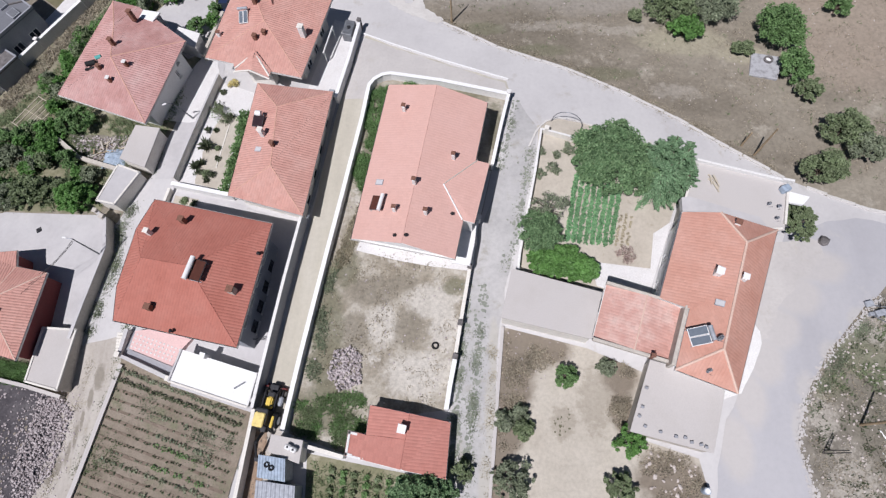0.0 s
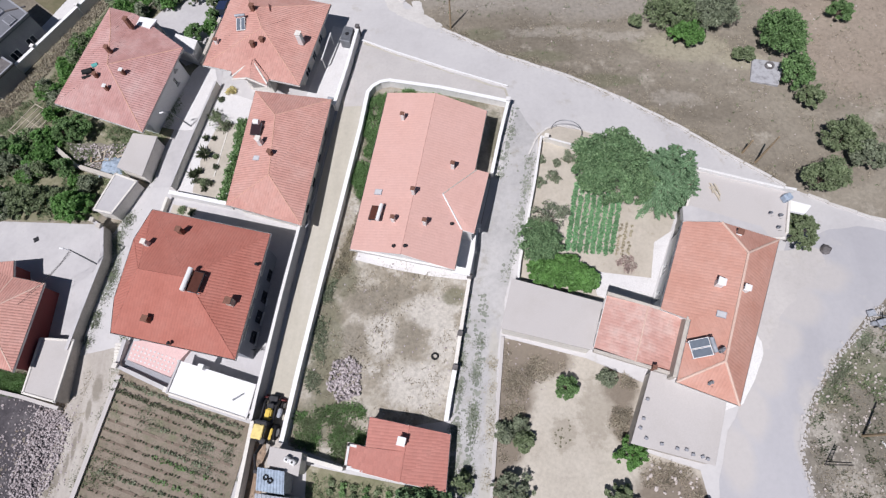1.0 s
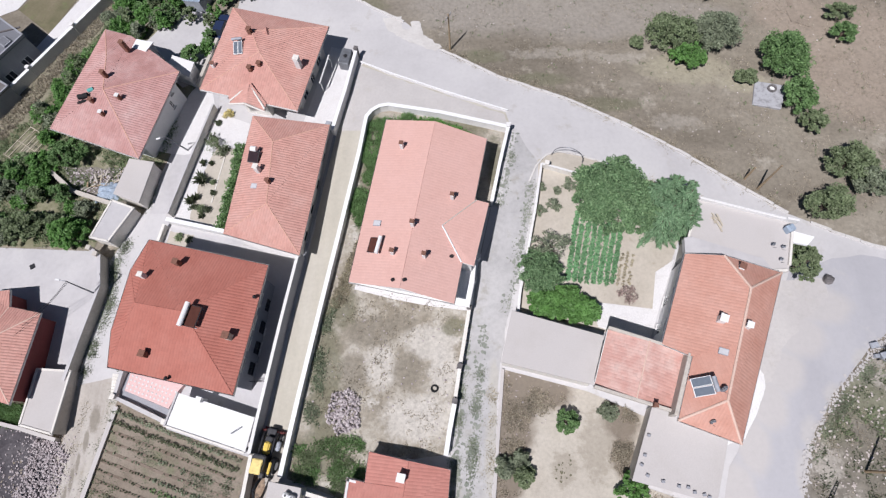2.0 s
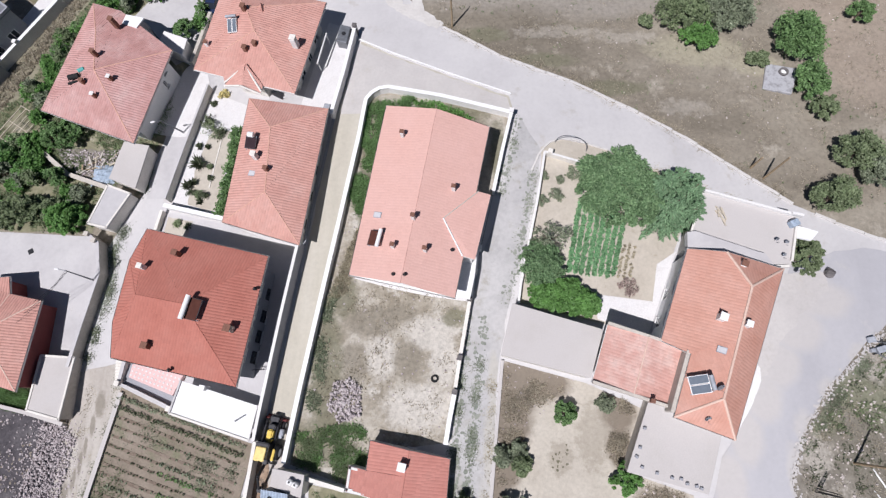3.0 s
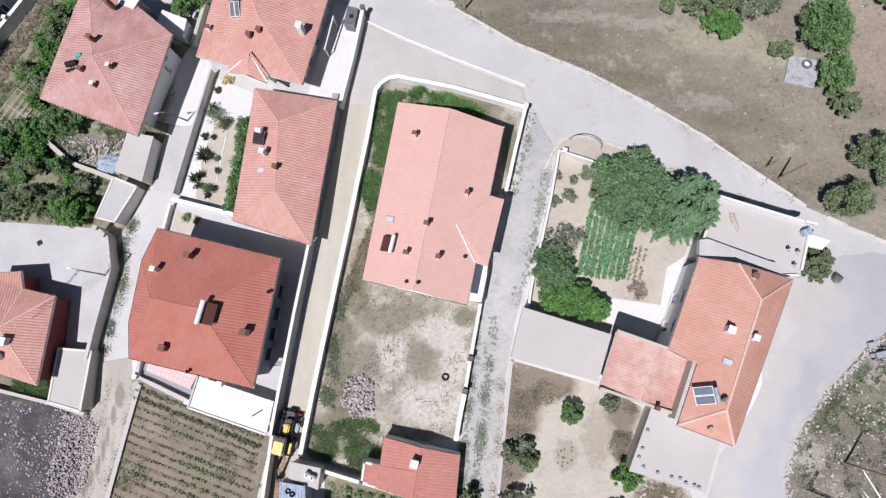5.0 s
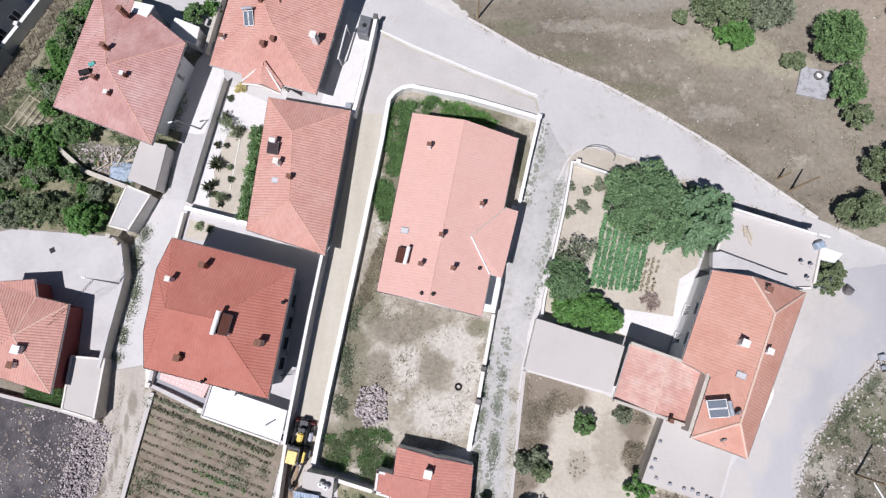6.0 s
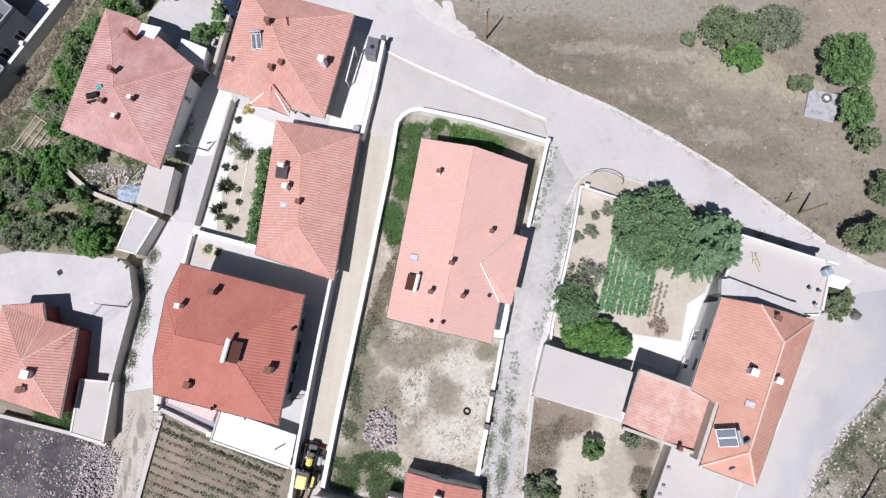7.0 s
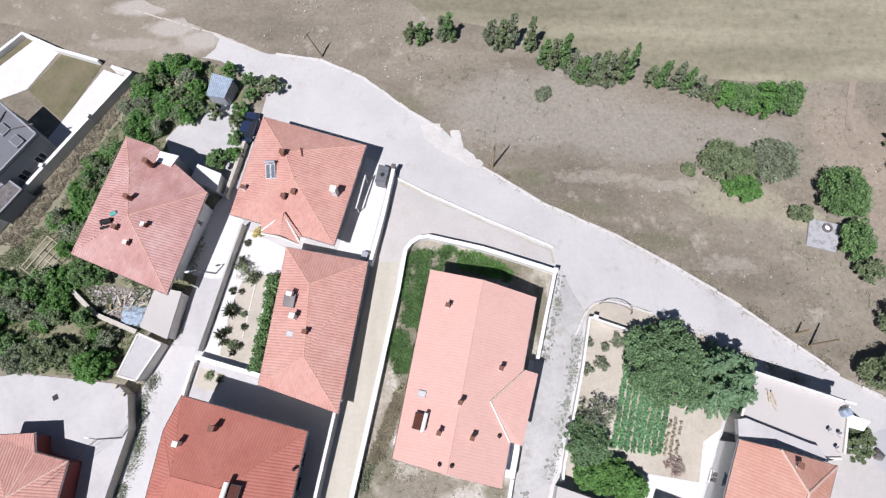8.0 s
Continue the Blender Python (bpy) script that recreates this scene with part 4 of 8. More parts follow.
def cap_line(bm, a, b, r=0.1):
    """Half-round ridge tiles laid end to end."""
    a, b = Vector(a), Vector(b)
    n = max(1, round((b - a).length / 0.42))
    for k in range(n):
        rod(bm, a.lerp(b, k / n), a.lerp(b, min(1, (k + 1.12) / n)), r * 1.05, r * 0.92, 7)


def wall_run(bm, a, b, z0, z1, t, openings):
    """A wall from a to b, one closed shell with holes: rows of (along, sill, width, height)."""
    a, b = Vector(a), Vector(b)
    u = (b - a).normalized()
    L, side = (b - a).length, Vector((-u.y, u.x)) * t / 2
    xs = sorted({-t / 2, L + t / 2, *(o[0] - o[2] / 2 for o in openings), *(o[0] + o[2] / 2 for o in openings)})
    zs = sorted({z0, z1, *(z0 + o[1] for o in openings), *(z0 + o[1] + o[3] for o in openings)})
    solid = {}
    for i, (x0, x1) in enumerate(zip(xs, xs[1:])):
        for k, (y0, y1) in enumerate(zip(zs, zs[1:])):
            x, z = (x0 + x1) / 2, (y0 + y1) / 2
            solid[i, k] = not any(abs(x - o[0]) < o[2] / 2 and z0 + o[1] < z < z0 + o[1] + o[3] for o in openings)
    made = {}

    def vert(i, k, s):
        if (i, k, s) not in made:
            p = a + u * xs[i] + side * s
            made[i, k, s] = bm.verts.new((p.x, p.y, zs[k]))
        return made[i, k, s]

    fs = []
    for (i, k), full in solid.items():
        if not full:
            continue
        for s in (1, -1):
            fs.append(bm.faces.new([vert(i, k, s), vert(i + 1, k, s), vert(i + 1, k + 1, s), vert(i, k + 1, s)]))
        for (di, dk), (p, q) in (((-1, 0), ((i, k), (i, k + 1))), ((1, 0), ((i + 1, k), (i + 1, k + 1))), ((0, -1), ((i, k), (i + 1, k))), ((0, 1), ((i, k + 1), (i + 1, k + 1)))):
            if not solid.get((i + di, k + dk), False):
                fs.append(bm.faces.new([vert(*p, 1), vert(*q, 1), vert(*q, -1), vert(*p, -1)]))
    bmesh.ops.recalc_face_normals(bm, faces=fs)


def window(parent, a, b, z0, op, t, frame_mat, door=False):
    """A framed pane with a sill in one opening of a wall."""
    a, b = Vector(a), Vector(b)
    u = (b - a).normalized()
    rz = math.degrees(math.atan2(u.y, u.x))
    s, sill, w, h = op
    c = a + u * s
    zc = z0 + sill + h / 2
    bm = bmesh.new()
    for dx in (-w / 2 + 0.04, 0, w / 2 - 0.04):
        q = c + u * dx
        box(bm, (q.x, q.y, zc), (0.08, 0.1, h - 0.01), rz)
    for dz in (-h / 2 + 0.045, h / 2 - 0.045):
        box(bm, (c.x, c.y, zc + dz), (w - 0.01, 0.09, 0.08), rz)
    f = part("door" if door else "window", bm, frame_mat, parent)
    bm = bmesh.new()
    box(bm, (c.x, c.y, zc), (w - 0.02, 0.03, h - 0.02), rz)
    part("pane", bm, M["glass"], f, "dark window glass")
    if not door:
        bm = bmesh.new()
        box(bm, (c.x, c.y, z0 + sill - 0.03), (w + 0.2, t + 0.3, 0.06), rz)
        part("sill", bm, M["white"], f, "white stone sill")


def house(label, outline, eave, faces, roof_mat, wall_mat, over=0.55, windows=None, caps=(), cap_mat=None, z=None, gables=(), fascia=None, lows=None, category="house", name="house", thick=0.22, rise=0.04, lap=0.012, frame_mat=None, cap_r=0.07, edge=0.06, pull=None):
    """A house: walls with openings, roof deck, tiled slopes, ridge tiles. Heights are above its own floor."""
    cx, cy = sum(p[0] for p in outline) / len(outline), sum(p[1] for p in outline) / len(outline)
    h = thing(name, cx, cy, label, category, z=gz(cx, cy) if z is None else z)
    g = BASE[h].z
    plan = [(p[0] + (pull or {}).get(i, (0, 0))[0], p[1] + (pull or {}).get(i, (0, 0))[1]) for i, p in enumerate(inset(outline, over))]
    n = len(plan)
    wins = windows or {}
    for i in range(n):
        ops = wins.get(i, [])
        L = math.dist(plan[i], plan[(i + 1) % n])
        ops = [(f * L, s, w, hh) for f, s, w, hh in ops]
        bm = bmesh.new()
        wall_run(bm, plan[i], plan[(i + 1) % n], g - 1.2, g + eave - 0.12, thick, [(o[0], o[1] + 1.2, o[2], o[3]) for o in ops])
        part("wall", bm, wall_mat, h)
        for op in ops:
            window(h, plan[i], plan[(i + 1) % n], g, op, thick, frame_mat or M["metal_white"], op[1] < 0.2)
    for a, b, r in gables:
        bm = bmesh.new()
        tri = [Vector((a[0], a[1], g + eave - 0.14)), Vector((b[0], b[1], g + eave - 0.14)), Vector((r[0], r[1], g + r[2] - 0.1))]
        d = (tri[1] - tri[0]).normalized()
        off = Vector((-d.y, d.x, 0)) * 0.2
        lo, hi = [bm.verts.new(p) for p in tri], [bm.verts.new(p + off) for p in tri]
        fs = [bm.faces.new(lo), bm.faces.new(hi)] + [bm.faces.new((lo[k], lo[(k + 1) % 3], hi[(k + 1) % 3], hi[k])) for k in range(3)]
        bmesh.ops.recalc_face_normals(bm, faces=fs)
        part("gable", bm, wall_mat, h)
    # the deck under the tiles, with its fascia and soffit
    bm = bmesh.new()
    zs = [g + (lows or {}).get(i, eave) for i in range(n)]
    top = [bm.verts.new((p[0], p[1], zz)) for p, zz in zip(inset(outline, -edge), zs)]
    bot = [bm.verts.new((p[0], p[1], zz - 0.2)) for p, zz in zip(inset(outline, -edge), zs)]
    for i in range(n):
        bm.faces.new((bot[i], bot[(i + 1) % n], top[(i + 1) % n], top[i]))
    bm.faces.new(bot)
    slopes = [s for f in faces for s in split_slope(f)]
    for f, _ in slopes:
        bm.faces.new([bm.verts.new((q.x, q.y, g + q.z - 0.015)) for q in flat_slope(f)])
    bmesh.ops.recalc_face_normals(bm, faces=bm.faces)
    part("roof_deck", bm, fascia or M["white"], h, "fascia and soffit boards")
    for f, along in slopes:
        v, fc = tiles([(q[0], q[1], g + q[2]) for q in f], rise=rise, lap=lap, along=along)
        raw("roof_slope", v, fc, roof_mat, h, "", "", "stuff")
    if caps:
        bm = bmesh.new()
        for a, b in caps:
            cap_line(bm, (a[0], a[1], g + a[2] + 0.005), (b[0], b[1], g + b[2] + 0.005), cap_r)
        part("ridge_cap", bm, cap_mat or roof_mat, h, kind="stuff")
    return h


def P3(p, z):
    return (p[0], p[1], z)


def hip_roof(q, r0, r1, eave, ridge):
    """Slopes and ridge lines of a four-sided hip roof: corners nw, ne, se, sw; ridge from r0 (north) to r1 (south)."""
    a, b, c, d = (P3(p, eave) for p in q)
    s, t = P3(r0, ridge), P3(r1, ridge)
    return [(a, b, s), (b, c, t, s), (c, d, t), (d, a, s, t)], [(s, t), (a, s), (b, s), (c, t), (d, t)]


# the long pale-roofed house in the walled plot
q = [(-4.75, 17.75), (6.05, 14.9), (2.3, -3.05), (-7.9, -0.65)]
s, t = (0.65, 16.35, 7.75), (-2.75, -1.85, 7.75)
e = 6.3
a, b, c, d = (P3(p, e) for p in q)
w0, w1, w2, w3, w4 = (4.72, 7.7, 6.42), (5.95, 7.35, 6.3), (4.25, 0.7, 6.3), (3.05, 1.05, 6.42), (1.25, 4.7, 7.12)
white_house = house("long white house under pale salmon tiles", q, e, [(b, c, t, s), (d, a, s, t)], M["tile_pale"], M["white"], 0.45,
                    {1: [(0.2, 1.0, 1.3, 1.4), (0.42, 1.0, 1.3, 1.4), (0.88, 0.0, 1.0, 2.1), (0.2, 3.9, 1.3, 1.3), (0.8, 3.9, 1.3, 1.3)], 3: [(0.25, 1.0, 1.2, 1.3), (0.7, 1.0, 1.2, 1.3)]},
                    [(s, t)], gables=[((2.0, -2.55), (-7.4, -0.35), (-2.65, -1.4, 7.6)), ((-4.3, 17.2), (5.5, 14.55), (0.6, 15.9, 7.6))], rise=0.006, lap=0.006, cap_r=0.05, pull={2: (0.3, 1.4), 3: (0.3, 1.4)})
g = BASE[white_house].z
bm = bmesh.new()
prism(bm, [(2.9, 2.3), (4.5, 1.85), (4.3, 0.0), (3.75, -2.55), (1.9, -2.2), (2.2, -0.5)], g + 2.85, g + 3.0)
part("balcony", bm, M["brightwhite"], white_house, "white balcony slab")
bm = bmesh.new()
for a0, b0 in (((4.45, 1.8), (4.25, 0.0)), ((4.25, 0.0), (3.7, -2.5))):
    d0, c0 = Vector(b0) - Vector(a0), (Vector(a0) + Vector(b0)) / 2
    box(bm, (c0.x, c0.y, g + 3.15), (d0.length, 0.12, 0.32), math.degrees(math.atan2(d0.y, d0.x)), 0.02)
part("balcony_parapet", bm, M["white"], white_house)
bay = thing("porch_roof", 4.6, 4.2, "salmon tiled porch roof with white edging", "porch roof", z=g)
for f in ((w1, w2, w4), (w0, w1, w4), (w2, w3, w4)):
    v, fc = tiles([(p[0], p[1], g + p[2]) for p in f], rise=0.006, lap=0.006)
    raw("roof_slope", v, fc, M["tile_pale"], bay, "", "", "stuff")
bm = bmesh.new()
prism(bm, [p[:2] for p in (w0, w1, w2, w3)], g + 6.08, g + 6.29)
part("fascia", bm, M["white"], bay)
bm = bmesh.new()
cap_line(bm, (w3[0], w3[1], g + 6.46), (w4[0], w4[1], g + 7.15), 0.08)
part("edge_flashing", bm, M["brightwhite"], bay, "white flashing")
bm = bmesh.new()
cap_line(bm, (w0[0], w0[1], g + 6.46), (w4[0], w4[1], g + 7.13), 0.06)
part("valley_flashing", bm, M["stone"], bay, "grey valley flashing")
bm = bmesh.new()
prism(bm, [(4.3, 7.3), (5.4, 7.0), (4.0, 1.2), (3.0, 1.5)], g - 0.5, g + 6.1)
part("bay_wall", bm, M["white"], bay)

# the large dark-red house
q = [(-28.95, 4.75), (-16.05, 1.6), (-18.0, -11.05), (-30.55, -8.25), (-30.95, -4.8), (-30.25, 1.5)]
e = 6.3
o = [P3(p, e) for p in q]
s, t = (-27.95, -2.5, 8.1), (-23.0, -3.5, 8.2)
red_house = house("two-storey grey house under dark red tiles", q, e, [(o[0], o[1], t, s), (o[1], o[2], t), (o[2], o[3], s, t), (o[3], o[4], s), (o[4], o[5], s), (o[5], o[0], s)], M["tile_red"], M["greywall"], 1.0,
                  {1: [(0.2, 0.9, 1.3, 1.4), (0.42, 0.9, 1.3, 1.4), (0.62, 0.9, 1.3, 1.4), (0.82, 0.9, 1.3, 1.4), (0.2, 3.9, 1.3, 1.4), (0.42, 3.9, 1.3, 1.4), (0.62, 3.9, 1.3, 1.4), (0.82, 3.9, 1.3, 1.4)],
                   2: [(0.2, 3.8, 1.4, 1.5), (0.75, 3.8, 1.4, 1.5), (0.5, 0.0, 1.2, 2.1)]},
                  [(s, t), (o[1], t), (o[2], t), (o[4], s), (o[5], s)], z=-0.5, rise=0.022, frame_mat=M["dark_metal"], cap_r=0.06, edge=0.09)
g = BASE[red_house].z
# a railing beside its passage
fence = thing("railing", -18.8, -9.1, "short dark iron railing beside a house", "railing")
gf = BASE[fence].z
for k in range(13):
    bm = bmesh.new()
    x, y = -20.0 + 0.2 * k, -9.2 + 0.017 * k
    rod(bm, (x, y, gf - 0.1), (x, y, gf + 1.0), 0.025, 0.025, 6)
    part("baluster", bm, M["dark_metal"], fence)
bm = bmesh.new()
rod(bm, (-20.05, -9.2, gf + 1.0), (-17.55, -9.0, gf + 1.0), 0.035, 0.035, 6)
part("top_rail", bm, M["dark_metal"], fence)

# the low orange house beside the alley
q = [(-20.95, 20.95), (-11.75, 19.3), (-13.9, 3.35), (-22.4, 6.05)]
f, cps = hip_roof(q, (-17.6, 16.4), (-17.5, 8.8), 3.7, 5.15)
orange_house = house("single-storey house under faded orange tiles", q, 3.7, f, M["tile_orange"], M["cream"], 0.8,
                     {1: [(0.15, 1.0, 1.2, 1.2), (0.4, 1.0, 1.2, 1.2), (0.62, 1.0, 1.2, 1.2), (0.85, 1.0, 1.2, 1.2)], 3: [(0.3, 1.0, 1.3, 1.2), (0.7, 0.0, 1.0, 2.1)]}, cps, M["cap"], rise=0.03, frame_mat=M["dark_metal"], cap_r=0.06)

# the house at the road with a porch gable
q = [(-25.3, 37.1), (-12.75, 33.3), (-15.6, 21.1), (-27.7, 24.7)]
f, cps = hip_roof(q, (-21.6, 31.6), (-20.3, 28.4), 4.6, 6.3)
gable_house = house("house under faded orange tiles with porch gable", q, 4.6, f, M["tile_orange"], M["cream"], 1.3,
                    {1: [(0.2, 1.0, 1.3, 1.3), (0.5, 0.0, 1.0, 2.1), (0.8, 1.0, 1.3, 1.3)], 2: [(0.2, 1.0, 1.2, 1.3), (0.8, 1.0, 1.2, 1.3)]}, cps, M["cap"], rise=0.03, cap_r=0.06, pull={2: (0.3, 1.2), 3: (0.3, 1.2)})
g = BASE[gable_house].z
porch = thing("porch_roof", -21.6, 23.4, "small gabled porch roof with pale edging", "porch roof", z=g)
for f in (((-24.0, 23.5, 4.75), (-23.7, 22.5, 4.6), (-21.6, 21.9, 5.35), (-21.2, 24.6, 5.3)), ((-19.5, 21.2, 4.6), (-19.3, 22.2, 4.75), (-21.2, 24.6, 5.3), (-21.6, 21.9, 5.35))):
    v, fc = tiles([(p[0], p[1], g + p[2]) for p in f], rise=0.015)
    raw("roof_slope", v, fc, M["tile_orange"], porch, "", "", "stuff")
bm = bmesh.new()
for x0, y0, z0, x1, y1, z1 in ((-23.8, 22.4, 4.62, -21.6, 21.8, 5.42), (-21.6, 21.8, 5.42, -19.4, 21.1, 4.62), (-21.3, 24.4, 5.4, -19.4, 21.4, 4.75), (-21.3, 24.4, 5.4, -23.8, 22.7, 4.75)):
    rod(bm, (x0, y0, g + z0), (x1, y1, g + z1), 0.12, 0.12, 6)
part("barge_board", bm, M["cream"], porch, "pale barge boards")
bm = bmesh.new()
prism(bm, [(-23.0, 25.2), (-23.2, 24.0), (-20, 23.1), (-19.7, 24.2)], g, g + 4.5)
part("porch_wall", bm, M["cream"], porch)

dorm = thing("roof_dormer", -19.8, 31.6, "tiny gabled dormer vent on orange tiles", "dormer", z=g + 5.5)
bm = bmesh.new()
vs = [bm.verts.new(p) for p in ((-20.3, 32.0, g + 5.5), (-19.5, 32.2, g + 5.5), (-19.9, 32.1, g + 6.4), (-20.0, 31.0, g + 5.5), (-19.3, 31.2, g + 5.5), (-19.65, 31.1, g + 6.3))]
for k in ((0, 1, 2), (3, 5, 4), (0, 2, 5, 3), (1, 4, 5, 2), (0, 3, 4, 1)):
    bm.faces.new([vs[q] for q in k])
part("dormer_body", bm, M["tile_orange"], dorm)

# the weathered house beside the kitchen garden
q = [(-41.5, 34.5), (-37.8, 33.2), (-30.7, 27.4), (-33.4, 15.5), (-45.0, 20.0)]
e = 5.0
o = [P3(p, e) for p in q]
s, t = (-39.7, 29.6, 5.9), (-38.4, 24.0, 6.6)
old_house = house("grey house under weathered clay tiles", q, e, [(o[0], o[1], s), (o[1], o[2], t, s), (o[2], o[3], t), (o[3], o[4], t), (o[4], o[0], s, t)], M["tile_old"], M["brightwhite"], 1.3,
                  {2: [(0.14, 3.0, 0.5, 1.3), (0.24, 1.6, 0.5, 1.2)], 3: [(0.3, 1.0, 1.2, 1.2)]}, [(s, t), (o[2], t), (o[3], t), (o[0], s)], M["cap"], pull={3: (-0.1, 1.0), 4: (0.3, 1.0)})

# the house at the bend with the solar collectors
q = [(24.93, 1.75), (27.97, 0.99), (33.51, -0.43), (26.76, -15.61), (21.43, -13.68), (23.56, -8.3), (21.43, -6.98)]
e = 5.2
rt, rb, mid = (29.2, -2.5, 7.5), (25.3, -12.2, 7.5), (27.2, -7.45, 7.5)
n2, tl, tr, br = P3(q[6], e), P3(q[0], e), P3(q[2], e), P3(q[3], e)
zz = {i: plane_z(n2, tl, rt, *q[i]) for i in (1, 4, 5)}
t2, bl, n1 = P3(q[1], zz[1]), P3(q[4], zz[4]), P3(q[5], zz[5])
bend_house = house("two-storey house under worn orange tiles", q, e, [(n2, tl, t2, rt, mid, n1), (n1, mid, rb, bl), (t2, tr, rt), (tr, br, rb, rt), (br, bl, rb)], M["tile_rr"], M["brightwhite"], 0.35,
                   {6: [(0.25, 0.9, 1.1, 1.3), (0.6, 0.9, 1.1, 1.3), (0.25, 3.8, 1.1, 1.3), (0.6, 3.8, 1.1, 1.3)], 2: [(0.3, 3.6, 1.2, 1.3), (0.7, 3.6, 1.2, 1.3)]},
                   [(rt, rb), (t2, rt), (tr, rt), (bl, rb), (br, rb)], M["mortar"], lows=zz, rise=0.012, lap=0.008, cap_r=0.12, pull={3: (0.4, 0.9), 4: (0.4, 0.9)})
g = BASE[bend_house].z
# gutter on its garden side
bm = bmesh.new()
rod(bm, (24.85, 1.75, g + 5.05), (21.35, -7.0, g + 5.05), 0.08, 0.08, 8)
part("gutter", bm, M["grey_metal"], bend_house, "dark grey gutter")
# its lower wing
q = [(16.8, -5.4), (23.9, -7.9), (21.9, -12.9), (14.95, -10.6)]
e = 4.5
o = [P3(p, e) for p in q]
s, t = (20.35, -6.65, 4.95), (18.45, -11.75, 4.95)
wing = house("low wing under flaking pinkish tiles", q, e, [(o[1], o[2], t, s), (o[3], o[0], s, t)], M["tile_flaking"], M["white"], 0.5, {3: [(0.5, 1.0, 1.0, 1.0)]}, [(s, t)], M["mortar"], rise=0.012,
             gables=[((23.6, -7.9), (17.0, -5.6), (20.35, -6.75, 4.9)), ((15.2, -10.5), (21.7, -12.7), (18.45, -11.65, 4.9))], pull={2: (0.3, 0.8), 3: (0.3, 0.8)})
g = BASE[wing].z
bm = bmesh.new()
for aa, bb in (((16.75, -5.3), (23.95, -7.85)), ((21.5, -12.85), (14.9, -10.65))):
    d = Vector(bb) - Vector(aa)
    c = (Vector(aa) + Vector(bb)) / 2
    box(bm, (c.x, c.y, g + 4.72), (d.length, 0.3, 0.5), math.degrees(math.atan2(d.y, d.x)), 0.04)
part("parapet", bm, M["stone"], wing, "weathered mortar parapet")
bm = bmesh.new()
d = Vector((21.3, -13.3)) - Vector((23.4, -8.0))
high = BASE[bend_house].z + min(zz[4], zz[5]) - 0.06
box(bm, (22.35, -10.65, (g + 4.3 + high) / 2), (d.length, 0.34, high - g - 4.3), math.degrees(math.atan2(d.y, d.x)), 0.04)
part("party_wall", bm, M["stone"], wing, "weathered stone party wall")

# the small red-roofed shed
q = [(-5.95, -15.7), (1.75, -17.35), (1.25, -22.3), (-8.25, -20.2), (-8.0, -18.0), (-6.25, -18.4)]
e = 3.1
sp, tp = (-2.1, -16.55, 3.75), (-2.9, -21.45, 3.75)
o = [P3(p, e) for p in q]
lw = plane_z(P3((-6.25, -18.4), e), o[0], sp, *q[4]), plane_z(P3((-6.25, -18.4), e), o[0], sp, *q[3])
shed = house("small shed under plain red tiles", q, e, [(o[1], o[2], tp, sp), (o[5], o[0], sp, (-2.45, -18.9, 3.75)), ((q[4][0], q[4][1], lw[0]), o[5], (-2.45, -18.9, 3.75), tp, (q[3][0], q[3][1], lw[1]))], M["tile_shed"], M["white"], 0.15,
             {0: [(0.5, 1.2, 0.8, 0.8)]}, [(sp, tp)], lows={4: lw[0], 3: lw[1]}, category="shed", name="shed",
             gables=[((-5.8, -15.9), (1.6, -17.5), (-2.1, -16.7, 3.7)), ((1.1, -22.1), (-8, -20.1), (-2.9, -21.3, 3.7))], rise=0.015)

# the house beyond the paved yard
q = [(-46.1, 0.9), (-45.6, -1.0), (-41.9, -1.8), (-42.7, -11.2), (-52, -8.6), (-50.6, 0.6)]
e = 3.2
o = [P3(p, e) for p in q]
s = (-46.6, -5.2, 4.5)
yard_house = house("low house under orange tiles beside a paved yard", q, e, [(o[1], o[2], s), (o[2], o[3], s), (o[3], o[4], s), (o[4], o[5], s), (o[5], o[0], o[1], s)], M["tile_orange"], M["maroon"], 0.45,
                   {}, [(o[2], s), (o[3], s), (o[1], s)], M["mortar"])


# ---- flat-roofed buildings and slabs ----
def flat_building(label, outline, h, wall_mat, roof_mat, parapet=0.0, category="outbuilding", name="outbuilding", windows=None, over=0.1, par_mat=None, z=None):
    """Walls under a concrete slab, with a parapet where it has one."""
    cx, cy = sum(p[0] for p in outline) / len(outline), sum(p[1] for p in outline) / len(outline)
    b = thing(name, cx, cy, label, category, z=z)
    g = BASE[b].z
    plan = inset(outline, over + 0.12)
    n = len(plan)
    for i in range(n):
        L = math.dist(plan[i], plan[(i + 1) % n])
        ops = [(f * L, s, w, hh) for f, s, w, hh in (windows or {}).get(i, [])]
        bm = bmesh.new()
        wall_run(bm, plan[i], plan[(i + 1) % n], g - 1.2, g + h - 0.18, 0.2, [(o[0], o[1] + 1.2, o[2], o[3]) for o in ops])
        part("wall", bm, wall_mat, b)
        for op in ops:
            window(b, plan[i], plan[(i + 1) % n], g, op, 0.2, M["metal_white"], op[1] < 0.2)
    bm = bmesh.new()
    prism(bm, outline, g + h - 0.18, g + h)
    bmesh.ops.bevel(bm, geom=bm.edges[:], offset=0.02, segments=1, affect="EDGES")
    part("roof_slab", bm, roof_mat, b)
    if parapet:
        for i in range(n):
            p0, p1 = inset(outline, 0.12)[i], inset(outline, 0.12)[(i + 1) % n]
            d = Vector(p1) - Vector(p0)
            c = (Vector(p0) + Vector(p1)) / 2
            bm = bmesh.new()
            box(bm, (c.x, c.y, g + h + parapet / 2 - 0.01), (d.length + 0.1, 0.22, parapet), math.degrees(math.atan2(d.y, d.x)), 0.02)
            part("parapet", bm, par_mat or wall_mat, b)
    return b


